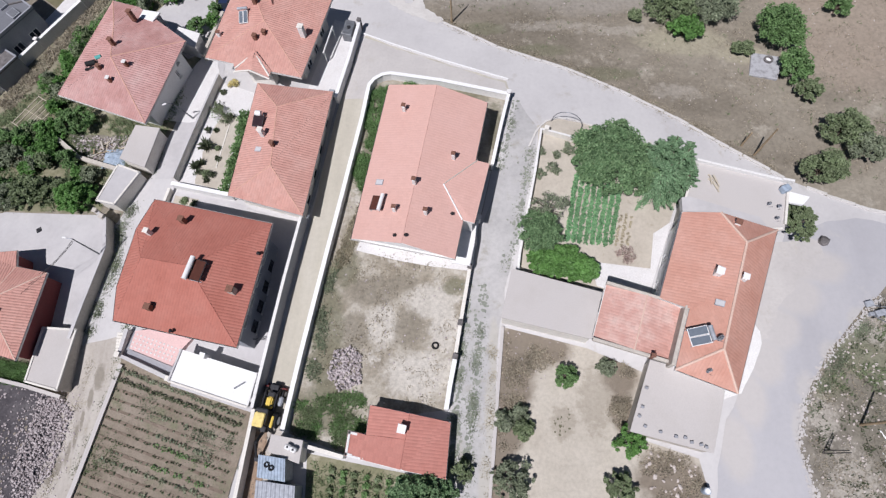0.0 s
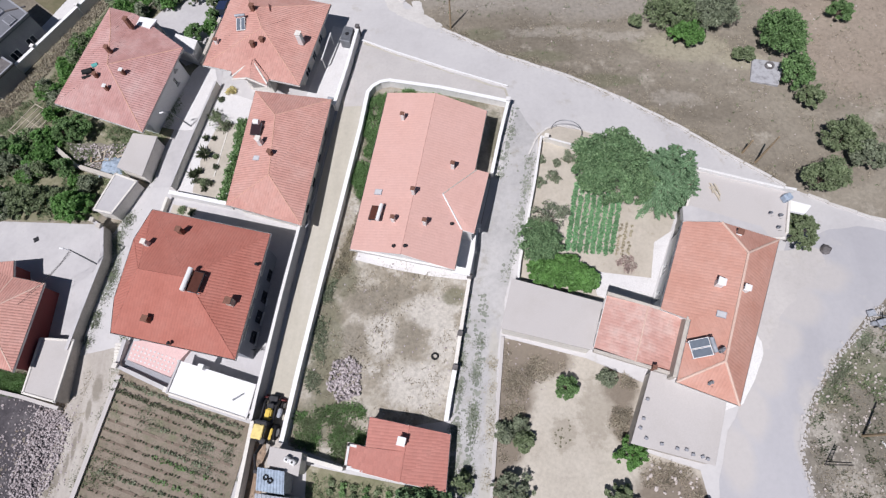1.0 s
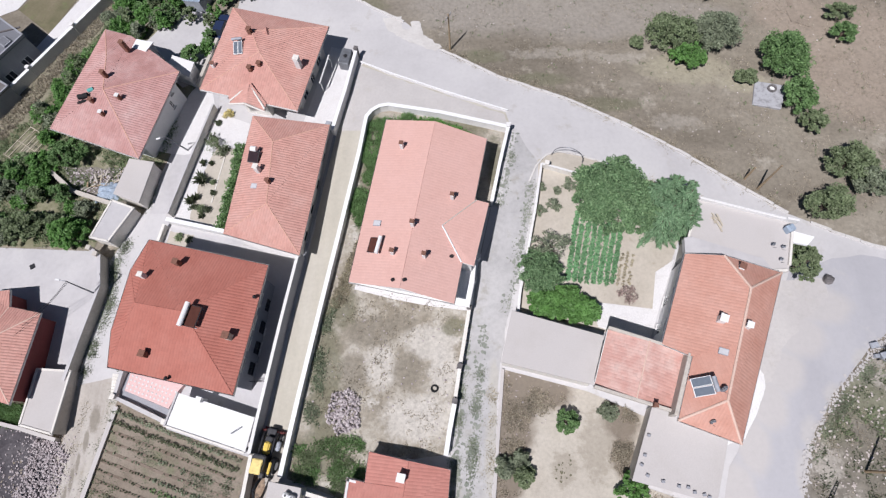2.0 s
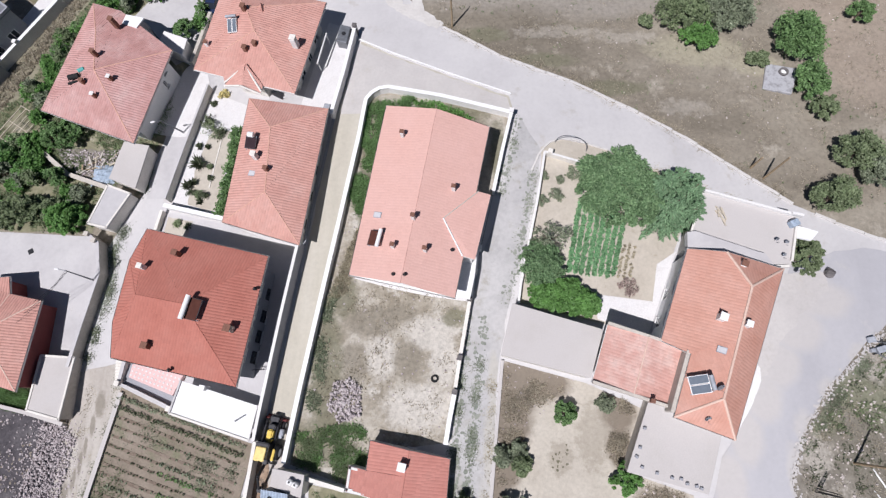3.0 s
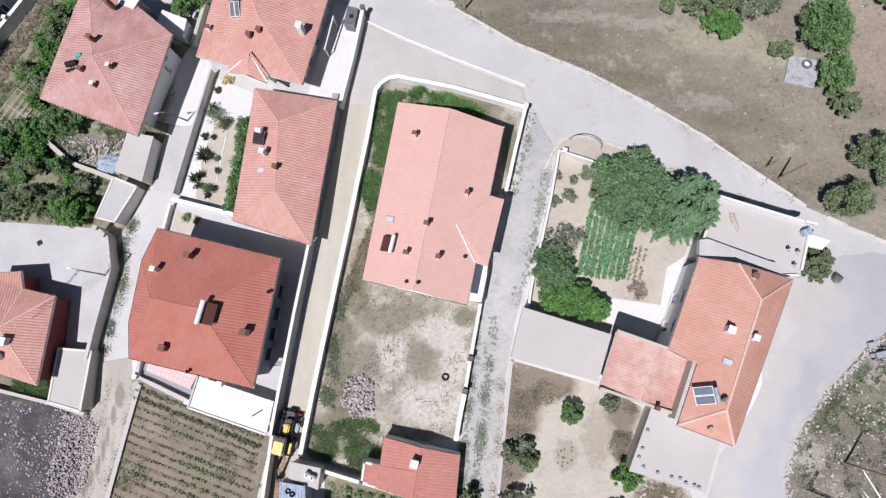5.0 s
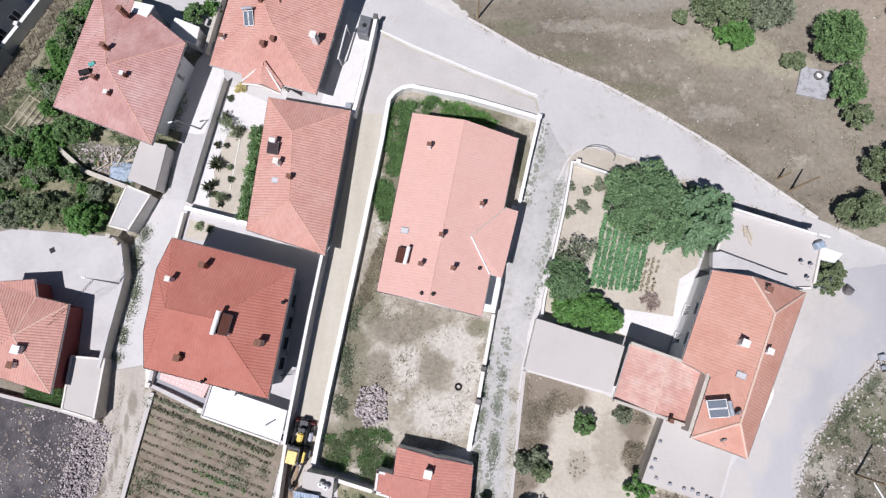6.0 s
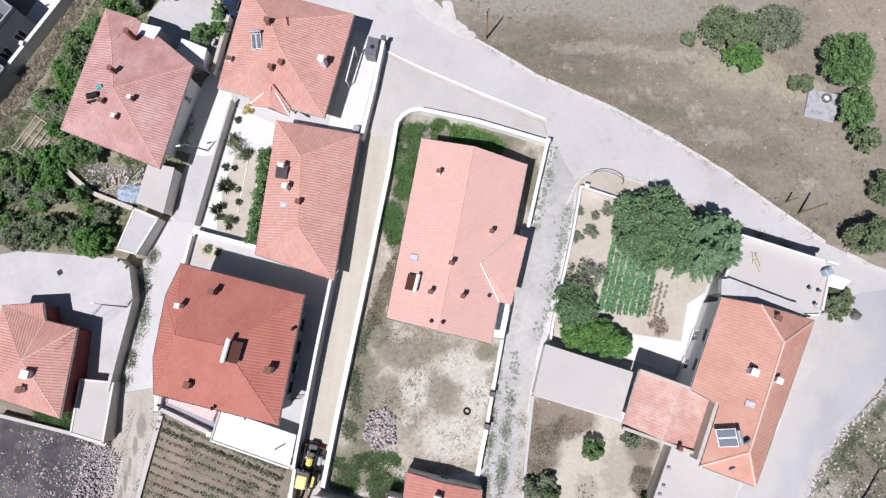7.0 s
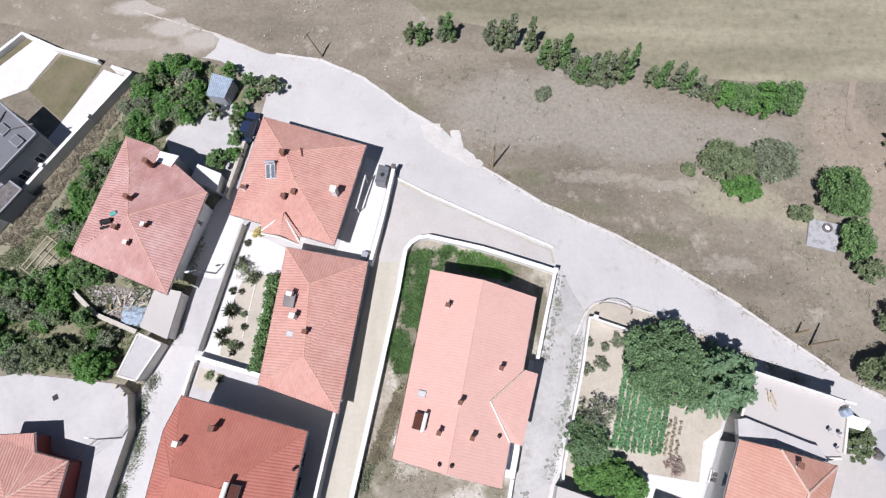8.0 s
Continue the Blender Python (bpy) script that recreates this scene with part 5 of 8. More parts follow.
flat_building("garage under a bare concrete slab", [(8.0, -2.9), (16.7, -5.6), (15.15, -10.2), (6.7, -7.95)], 2.5, M["cream"], M["screed"], category="garage", name="garage")
terrace_block = flat_building("outbuilding under a pale concrete terrace", [(20.55, -12.2), (27.2, -14.3), (24.9, -20.5), (17.85, -18.6)], 2.7, M["stone"], M["screed"])
flat_roof = flat_building("flat-roofed white annexe with parapets", [(27.84, 8.29), (36.58, 5.35), (35.01, 0.15), (33.05, 0.05), (25.49, 2.4)], 4.2, M["white"], M["screed"], 0.0, "annexe", "annexe")
g = BASE[flat_roof].z
for aa, bb, hh in (((27.84, 8.2), (35.8, 5.55), 0.5), ((35.8, 5.55), (36.88, 5.25), 0.7), ((36.43, 5.06), (35.11, 0.74), 0.3), ((34.81, 0.29), (33.15, 0.24), 0.25), ((27.75, 8.1), (25.68, 2.99), 0.2)):
    d, c = Vector(bb) - Vector(aa), (Vector(aa) + Vector(bb)) / 2
    bm = bmesh.new()
    box(bm, (c.x, c.y, g + 4.18 + hh / 2), (d.length, 0.24, hh), math.degrees(math.atan2(d.y, d.x)), 0.03)
    part("parapet", bm, M["white"] if hh > 0.3 else M["cream"], flat_roof)
bm = bmesh.new()
prism(bm, [(25.4, 3.7), (26.2, 3.8), (31.8, 1.6), (32.5, 1.4), (33.2, 0.0), (30.2, 0.5), (25.2, 1.7)], g + 4.15, g + 4.9)
part("raised_slab", bm, M["paving"], flat_roof, "raised concrete walkway along the eaves")
bm = bmesh.new()
prism(bm, [(36.29, 4.37), (38.25, 3.68), (37.37, 2.8), (35.89, 3.19)], g + 4.0, g + 4.28)
part("canopy", bm, M["brightwhite"], flat_roof, "white entrance canopy")
flat_building("garage under a pale concrete slab", [(-42.1, -7.2), (-38.1, -7.5), (-38.6, -14.1), (-42.5, -13.1)], 1.9, M["stone"], M["screed"], 0.1, "garage", "garage", par_mat=M["cream"])
flat_building("small store under a concrete slab", [(-36.3, 17.0), (-33.2, 16.4), (-34.0, 11.1), (-37.3, 12.4)], 2.2, M["cream"], M["screed"])
flat_building("small store with pale flat roof", [(-37.5, 11.8), (-34.5, 10.6), (-36.7, 6.4), (-39.1, 7.0)], 2.0, M["cream"], M["paving"], 0.08)
flat_building("small white roof annexe", [(-36.9, 32.5), (-34.6, 31.9), (-35.3, 30.5), (-37.2, 31.2)], 5.4, M["greywall"], M["brightwhite"], category="annexe", name="annexe")
flat_building("white flat-roofed outhouse beside a yard", [(-33.7, 32.2), (-30.6, 30.9), (-30.9, 28.6), (-34.3, 30.3)], 2.5, M["white"], M["white"])
flat_building("lean-to under a concrete slab", [(-15.4, -18.3), (-12.2, -18.9), (-12.4, -21), (-15.5, -19.9)], 2.4, M["cream"], M["screed"], category="shed", name="shed")
villa = flat_building("grey flat-roofed villa with low parapets", [(-59.6, 40.2), (-53.6, 35.6), (-57.6, 29.4), (-64.5, 33.5)], 4.4, M["greywall"], M["villa_roof"], 0.35, "villa", "villa", {1: [(0.3, 1.0, 1.4, 1.3), (0.7, 1.0, 1.4, 1.3)]}, par_mat=M["greywall"])
flat_building("low grey villa annexe", [(-57.4, 30.4), (-55.2, 29.0), (-57.6, 25.2), (-60.4, 26.8)], 2.6, M["greywall"], M["dark_rock"], 0.2, "annexe", "annexe")

g = BASE[villa].z + 4.4
for x, y, w, l in ((-58.2, 36.2, 1.6, 1.2), (-56.0, 34.6, 1.6, 1.2)):
    hatch = thing("roof_hatch", x, y, "flat glazed hatch on a grey roof", "roof hatch", "hatches on the villa roof", z=g)
    bm = bmesh.new()
    box(bm, (x, y, g + 0.15), (w, l, 0.3), -36, 0.03)
    part("curb", bm, M["greywall"], hatch)
    bm = bmesh.new()
    box(bm, (x, y, g + 0.31), (w - 0.25, l - 0.25, 0.04), -36)
    part("pane", bm, M["villa_roof"], hatch)
seam = thing("roof_upstand", -57.4, 33.6, "dark upstand across a flat roof", "upstand", z=g)
for (x0, y0), (x1, y1) in (((-62.4, 34.9), (-54.6, 37.0)), ((-58.6, 38.8), (-60.4, 31.4))):
    bm = bmesh.new()
    box(bm, ((x0 + x1) / 2, (y0 + y1) / 2, g + 0.1), (math.dist((x0, y0), (x1, y1)), 0.16, 0.2), math.degrees(math.atan2(y1 - y0, x1 - x0)))
    part("upstand_bar", bm, M["dark_rock"], seam)

# ---- things on the roofs ----
RZ = -13.0


def chimney(x, y, z, label="small rendered chimney with a flat cap", w=0.55, h=0.9, mat=None, cap=None, rz=RZ):
    """A chimney stack through the tiles at roof height z."""
    c = thing("chimney", x, y, label, "chimney", z=z - 0.35)
    bm = bmesh.new()
    box(bm, (x, y, z - 0.35 + (h + 0.35) / 2), (w, w, h + 0.35), rz, 0.03)
    part("shaft", bm, mat or M["brick"], c)
    for dx in (-1, 1):
        bm = bmesh.new()
        o = Matrix.Rotation(radians(rz), 3, "Z") @ Vector((dx * w * 0.36, 0, 0))
        box(bm, (x + o.x, y + o.y, z + h + 0.1), (0.1, w * 0.8, 0.22), rz)
        part("cap_support", bm, mat or M["brick"], c)
    bm = bmesh.new()
    box(bm, (x, y, z + h + 0.24), (w + 0.1, w + 0.1, 0.08), rz, 0.02)
    part("cap", bm, cap or M["brick"], c)
    return c


def solar_heater(x, y, z, rz, label, panels=1, panel_mat=None, pw=0.95, pl=1.9, tank_mat=None, pitch=30, tank_r=0.24, tank_l=0.55):
    """A solar water heater: tilted collectors, a frame, and a tank along the top edge. It looks towards its own -y."""
    s = thing("solar_water_heater", x, y, label, "solar heater", z=z)
    m = pose(x, y, z, 0, 0, rz)
    sp, cp = math.sin(radians(pitch)), math.cos(radians(pitch))
    w = panels * pw

    def at(px, py, pz):
        return tuple(m @ Vector((px, py, pz)))

    for k in range(panels):
        px = (k - (panels - 1) / 2) * pw
        bm = bmesh.new()
        bmesh.ops.create_cube(bm, size=1, matrix=m @ pose(px, -pl * cp / 2, 0.25 + pl * sp / 2, pitch) @ Matrix.Diagonal((pw - 0.04, pl, 0.1, 1)))
        c = part("collector", bm, M["metal_white"] if panel_mat is M["panel"] else M["dark_metal"], s)
        bm = bmesh.new()
        bmesh.ops.create_cube(bm, size=1, matrix=m @ pose(px, -pl * cp / 2 - 0.03 * sp, 0.25 + pl * sp / 2 + 0.055, pitch) @ Matrix.Diagonal((pw - 0.14, pl - 0.12, 0.02, 1)))
        part("glazing", bm, panel_mat or M["panel_dark"], c)
    zt = 0.25 + pl * sp + 0.3
    bm = bmesh.new()
    rod(bm, at(-w * tank_l, 0.12, zt), at(w * tank_l, 0.12, zt), tank_r, tank_r, 16)
    part("tank", bm, tank_mat or M["metal_white"], s, "white cylindrical tank")
    for px in (-w * 0.45, w * 0.45):
        bm = bmesh.new()
        rod(bm, at(px, -pl * cp, -0.15), at(px, 0.1, -0.1), 0.03, 0.03, 6)
        rod(bm, at(px, 0.1, -0.2), at(px, 0.1, zt - 0.2), 0.03, 0.03, 6)
        rod(bm, at(px, 0.1, zt - 0.25), at(px, -pl * cp * 0.9, 0.2), 0.03, 0.03, 6)
        part("frame_side", bm, M["galv"], s)
    return s


def skylight(x, y, z, rz, tilt_x, tilt_y, label="pale blue roof window set in tiles", w=0.8, l=0.6):
    k = thing("roof_window", x, y, label, "roof window", z=z)
    m = pose(x, y, z, tilt_x, tilt_y, rz)
    bm = bmesh.new()
    bmesh.ops.create_cube(bm, size=1, matrix=m @ Matrix.Diagonal((w, l, 0.16, 1)))
    part("frame_box", bm, M["galv"], k)
    bm = bmesh.new()
    bmesh.ops.create_cube(bm, size=1, matrix=m @ pose(0, 0, 0.085) @ Matrix.Diagonal((w - 0.1, l - 0.1, 0.02, 1)))
    part("pane", bm, M["skylight"], k)


def vent(x, y, z, label="short dark vent pipe"):
    v = thing("vent_pipe", x, y, label, "vent", z=z - 0.2)
    bm = bmesh.new()
    rod(bm, (x, y, z - 0.2), (x, y, z + 0.55), 0.1, 0.1, 8)
    part("pipe", bm, M["dark_metal"], v)
    bm = bmesh.new()
    rod(bm, (x, y, z + 0.55), (x, y, z + 0.72), 0.2, 0.05, 8)
    part("cowl", bm, M["dark_metal"], v)


def dish(x, y, z, rz, label="small grey satellite dish on a bracket", size=0.2):
    """A shallow round dish that looks up and to the south."""
    k = thing("satellite_dish", x, y, label, "satellite dish", z=z)
    m = pose(x, y, z + 0.45, 55, 0, rz)
    bm = bmesh.new()
    rings = []
    for j in range(4):
        r = size * j / 3
        rings.append([bm.verts.new(m @ Vector((r * math.cos(a), r * math.sin(a), 0.5 * r * r))) for a in [i * math.tau / 14 for i in range(14)]] if j else [bm.verts.new(m @ Vector((0, 0, 0)))])
    for i in range(14):
        bm.faces.new((rings[0][0], rings[1][i], rings[1][(i + 1) % 14]))
        for j in (1, 2):
            bm.faces.new((rings[j][i], rings[j + 1][i], rings[j + 1][(i + 1) % 14], rings[j][(i + 1) % 14]))
    bmesh.ops.solidify(bm, geom=bm.faces[:], thickness=0.02)
    part("reflector", bm, M["galv"], k)
    bm = bmesh.new()
    rod(bm, (x, y, z), (x, y, z + 0.55), 0.03, 0.03, 6)
    rod(bm, m @ Vector((0, -0.4, 0.05)), m @ Vector((0, -0.1, 0.5)), 0.015, 0.015, 6)
    part("bracket", bm, M["grey_metal"], k)


g = BASE[white_house].z


def zw(x, y):
    """Height of the pale roof."""
    return g + max(plane_z(P3((6.05, 14.9), 6.3), P3((2.3, -3.05), 6.3), (-2.75, -1.85, 7.75), x, y), 0) if x > 0.65 + (16.35 - y) * -3.4 / 18.2 else g + plane_z(P3((-7.9, -0.65), 6.3), P3((-4.75, 17.75), 6.3), (0.65, 16.35, 7.75), x, y)


for x, y in ((-2.85, 13.7), (-1.55, 4.5), (-3.5, 1.8), (-0.45, 1.4), (2.3, 7.7)):
    chimney(x, y, zw(x, y), "small white chimney with brown cap on salmon tiles", 0.34, 0.85, M["white"], M["brick"])
solar_heater(-5.0, 2.7, zw(-5.6, 2.7) + 0.1, -103, "solar water heater with brown collector and white tank", 1, M["panel_brown"], 1.6, 0.95, None, 14, 0.2)
skylight(-5.2, 5.3, zw(-5.2, 5.3) + 0.04, RZ, 0, -14)
for x, y in ((-3.4, -0.9), (-2.3, -1.0), (2.1, 1.6)):
    vent(x, y, zw(x, y) - 0.35)

g = BASE[red_house].z
chimney(-27.9, 0.3, g + 7.15, "white rendered chimney with white cap", 0.45, 1.0, M["white"], M["cream"])
chimney(-24.9, 1.7, g + 7.0, "brown brick chimney on red tiles", 0.5, 0.7)
chimney(-18.9, -5.7, g + 6.8, "brown brick chimney with broad cap", 0.62, 0.8, M["stone"], M["brick"])
chimney(-26.7, -7.2, g + 6.9, "brown brick chimney on red tiles", 0.55, 0.5)
solar_heater(-22.5, -3.9, g + 8.05, 77, "solar water heater with white tank on red tiles", 1, M["panel_brown"], 2.1, 1.15, None, 12, 0.25)
for x, y, z in ((-17.0, -1.8, 6.55), (-24.4, -9.4, 6.55)):
    vent(x, y, g + z - 0.25, "small pale vent on red tiles")

g = BASE[orange_house].z
solar_heater(-19.5, 15.2, g + 4.65, -10, "solar heater with dark collector and round white drum", 1, M["panel_dark"], 1.25, 1.3, None, 16, 0.3, 0.25)
chimney(-18.9, 12.9, g + 4.9, "white chimney on orange tiles", 0.5, 0.9, M["white"], M["cream"])
chimney(-17.5, 11.3, g + 5.15, "small dark chimney on the ridge", 0.4, 0.5)
skylight(-19.3, 11.2, g + 4.62, RZ, 0, -12)

g = BASE[gable_house].z
solar_heater(-23.1, 30.1, g + 5.75, 5, "solar heater with twin narrow grey collectors", 2, M["panel"], 0.55, 1.7, M["galv"], 10, 0.16)
chimney(-21.7, 31.3, g + 6.25, "small brown chimney at the ridge", 0.5, 0.6)
chimney(-21.3, 26.3, g + 5.6, "small dark chimney on orange tiles", 0.45, 0.5)
chimney(-20.2, 26.8, g + 5.65, "small dark chimney on orange tiles", 0.45, 0.5)
chimney(-15.7, 27.0, g + 5.35, "large white chimney on orange tiles", 0.62, 1.1, M["white"], M["cream"])
chimney(-26.2, 27.6, g + 5.0, "small white vent chimney near the eaves", 0.4, 0.5, M["white"], M["brick"])

g = BASE[old_house].z
chimney(-38.6, 26.0, g + 6.4, "brick chimney with brown cap on old tiles", 0.45, 0.75)
chimney(-36.4, 22.9, g + 6.0, "white chimney with brick shaft on old tiles", 0.4, 0.7, M["brick"], M["white"])
chimney(-38.1, 20.9, g + 5.8, "white chimney with brick shaft on old tiles", 0.38, 0.65, M["brick"], M["white"])
chimney(-39.6, 22.6, g + 5.9, "brick chimney beside a water tank", 0.42, 0.7)
chimney(-37.3, 30.4, g + 6.0, "tall brick chimney with a bent flue", 0.5, 1.0)
skylight(-40.2, 24.9, g + 5.9, 20, 0, -10, "pale blue roof window in old tiles", 0.5, 0.5)
can = thing("plastic_drum", -40.3, 24.4, "teal plastic drum lying on old tiles", "drum", z=g + 5.9)
bm = bmesh.new()
rod(bm, (-40.6, 24.2, g + 6.15), (-40.0, 24.5, g + 6.15), 0.25, 0.25, 12)
part("drum_body", bm, M["teal"], can)
tank = thing("water_heater", -40.9, 23.4, "black water drum on a roof frame with blue pipes", "water heater", z=g + 5.7)
bm = bmesh.new()
rod(bm, (-41.4, 23.2, g + 6.35), (-40.3, 23.5, g + 6.35), 0.3, 0.3, 14)
rod(bm, (-41.5, 22.6, g + 6.1), (-40.5, 22.9, g + 6.1), 0.14, 0.14, 10)
part("drum", bm, M["black"], tank)
for x, y in ((-41.4, 22.9), (-41.4, 23.6), (-40.3, 23.1), (-40.3, 23.8)):
    bm = bmesh.new()
    rod(bm, (x, y, g + 5.3), (x, y, g + 6.4), 0.035, 0.035, 6)
    part("stand_leg", bm, M["dark_metal"], tank)
bm = bmesh.new()
rod(bm, (-40.2, 23.4, g + 6.2), (-39.9, 22.9, g + 5.8), 0.06, 0.06, 6)
part("pipe", bm, M["blue_sheet"], tank, "pale blue pipe")

g = BASE[bend_house].z
chimney(26.3, -5.2, g + 7.0, "white chimney with open top", 0.6, 0.5, M["white"], M["brightwhite"], -24)
chimney(28.3, -5.9, g + 7.35, "white chimney near the ridge", 0.48, 0.4, M["white"], M["brightwhite"], -24)
chimney(29.2, -0.2, g + 6.2, "white chimney at the roof end", 0.5, 0.7, M["white"], M["brick"], -24)
vent(27.6, 0.6, g + 5.4, "dark stove pipe at the roof edge")
solar_heater(24.3, -10.95, g + 6.75, -82, "twin-panel solar water heater with grey tank", 2, M["panel"], 0.8, 1.65, M["galv"], 20, 0.2, 0.4)
skylight(25.9, -8.1, g + plane_z(n2, tl, rt, 25.9, -8.1) + 0.03, -24, 0, -16)
dish(25.1, -11.3, g + 7.2, 20, "grey satellite dish beside a solar heater", 0.36)
dish(24.2, -13.9, g + 5.95, 10, "dark satellite dish on orange tiles", 0.3)
g = BASE[wing].z
chimney(19.9, -12.4, g + 4.9, "small dark flue on the parapet", 0.3, 0.5)

g = BASE[shed].z
chimney(-2.75, -18.0, g + 3.75, "broad white chimney on red tiles", 0.7, 0.6, M["white"], M["brightwhite"])
g = BASE[yard_house].z
chimney(-45.7, -6.6, g + 4.3, "broad white chimney on orange tiles", 0.8, 0.5, M["white"], M["brightwhite"])
chimney(-46.4, -8.2, g + 3.9, "small white chimney on orange tiles", 0.6, 0.5, M["white"], M["brick"])

g = BASE[flat_roof].z + 4.2
dish(34.0, 2.9, g, 10)
dish(34.9, 2.6, g, -10)
dish(34.4, 1.3, g, 5)
wood = thing("timber_stack", 29.2, 5.6, "loose timber offcuts on a flat roof", "timber", z=g)
for k in range(6):
    bm = bmesh.new()
    a = rnd.uniform(-40, 10)
    box(bm, (29.2 + rnd.uniform(-0.35, 0.35), 5.6 + rnd.uniform(-0.5, 0.5), g + 0.05 + 0.06 * k), (rnd.uniform(0.9, 1.9), 0.14, 0.06), a - 60)
    part("plank", bm, M["pale_wood"], wood)
sheet = thing("roof_tank", 35.9, 4.5, "pale blue water tank beside a parapet", "water tank", z=g)
bm = bmesh.new()
box(bm, (35.9, 4.5, g + 0.4), (0.8, 0.7, 0.8), 20, 0.08)
part("body", bm, M["blue_sheet"], sheet)
bm = bmesh.new()
rod(bm, (35.9, 4.5, g + 0.78), (35.9, 4.5, g + 0.88), 0.2, 0.18, 10)
part("lid", bm, M["blue_sheet"], sheet)

g = BASE[terrace_block].z + 2.7
first = None
for x, y in ((19.8, -14.8), (19.2, -16.5), (18.8, -17.3), (19.2, -18.2), (20.5, -18.7), (21.8, -19.1), (22.6, -19.2), (23.1, -19.6), (23.9, -19.8), (24.3, -20.0)):
    if first is None:
        first = thing("concrete_block", x, y, "small grey concrete block on a terrace edge", "block", "blocks along the terrace edge", z=g)
        bm = bmesh.new()
        box(bm, (x, y, g + 0.11), (0.3, 0.24, 0.22), -20, 0.03)
        part("block_body", bm, M["greywall"], first)
    else:
        copy_thing(first, pose(*settle(x, y, g, lot(x, y)), 0, 0, rnd.uniform(-30, 30)))

# ---- terraces of the red house ----
g = gz(-29, -10)
pat = thing("tiled_terrace", -29.4, -9.8, "pink and white tiled terrace beside a house", "terrace", kind="structure", z=g)
TERRACE = [(-31.9, -7.8), (-26.4, -9.8), (-27.15, -11.6), (-32.2, -9.7)]
bm = bmesh.new()
prism(bm, [(-31.9, -7.8), (-30, -7.6), (-25.6, -8.8), (-26.4, -9.8), (-27.15, -11.6), (-32.2, -9.7)], g - 0.3, g + 0.85)
part("terrace_base", bm, M["pink"], pat)
bm = bmesh.new()
prism(bm, [(-33.1, -8), (-32.1, -7.7), (-32.3, -9.75), (-27.2, -11.7), (-27.1, -12.7), (-33.2, -10.2)], g - 0.2, g + 0.14)
part("lower_step", bm, M["greywall"], pat, "grey sunken strip below the tiles")
proto = None
for i in range(13):
    for j in range(5):
        x, y = -31.6 + 0.45 * i - 0.14 * j + 0.05 * (j % 2), -8.2 - 0.155 * i - 0.42 * j
        if not inside(x, y, inset(TERRACE, 0.16)):
            continue
        if proto is None:
            bm = bmesh.new()
            box(bm, (x, y, g + 0.86), (0.19, 0.19, 0.03), RZ + 35, 0.01)
            first_tile = part("tile", bm, M["white_paving"], pat)
            proto = (x, y)
        else:
            o = new("tile", first_tile.data)
            o.parent = pat
            o.location = (x - proto[0], y - proto[1], 0)
wt = thing("white_canopy", -22.2, -12.7, "flat white roof with low parapet over a terrace", "canopy", z=gz(-22, -12.7))
g = BASE[wt].z
CANOPY = [(-25.7, -10.1), (-17.5, -12.6), (-18.1, -15.9), (-26.5, -13.3)]
bm = bmesh.new()
prism(bm, CANOPY, g + 1.82, g + 2.0)
part("roof_sheet", bm, M["brightwhite"], wt)
for a, b, hh, mm in ((CANOPY[0], CANOPY[3], 0.22, M["paving"]), (CANOPY[3], CANOPY[2], 0.16, M["cream"]), (CANOPY[2], CANOPY[1], 0.12, M["white"])):
    d, c = Vector(b) - Vector(a), (Vector(a) + Vector(b)) / 2
    bm = bmesh.new()
    box(bm, (c.x, c.y, g + 1.96 + hh / 2), (d.length + 0.1, 0.2, hh), math.degrees(math.atan2(d.y, d.x)), 0.02)
    part("parapet", bm, mm, wt)
for x, y in inset(CANOPY, 0.35):
    bm = bmesh.new()
    rod(bm, (x, y, g - 0.4), (x, y, g + 1.85), 0.09, 0.09, 8)
    part("post", bm, M["grey_metal"], wt)
bm = bmesh.new()
rod(bm, (-19.6, -14.1, g + 2.08), (-18.6, -13.5, g + 2.1), 0.09, 0.07, 6)
part("downpipe", bm, M["grey_metal"], wt, "grey drain pipe lying on the sheet")
chimney(-23.2, -10.9, g + 1.4, "low white chimney beside a canopy", 0.5, 0.9, M["white"], M["brightwhite"])

# ---- street furniture ----
def street_lamp(x, y, h, rz, label, arm=1.4, tilt=(0, 0)):
    s = thing("street_lamp", x, y, label, "street lamp")
    g = BASE[s].z
    top = Vector((x + tilt[0], y + tilt[1], g + h))
    bm = bmesh.new()
    rod(bm, (x, y, g - 0.3), top, 0.11, 0.06, 10)
    part("pole", bm, M["grey_metal"], s)
    u = Vector((math.cos(radians(rz)), math.sin(radians(rz)), 0.12))
    bm = bmesh.new()
    rod(bm, top - Vector((0, 0, 0.1)), top + u * arm, 0.045, 0.04, 8)
    part("arm", bm, M["grey_metal"], s)
    bm = bmesh.new()
    c = top + u * (arm + 0.25)
    box(bm, c, (0.5, 0.2, 0.12), rz, 0.04)
    part("lamp_head", bm, M["metal_white"], s)


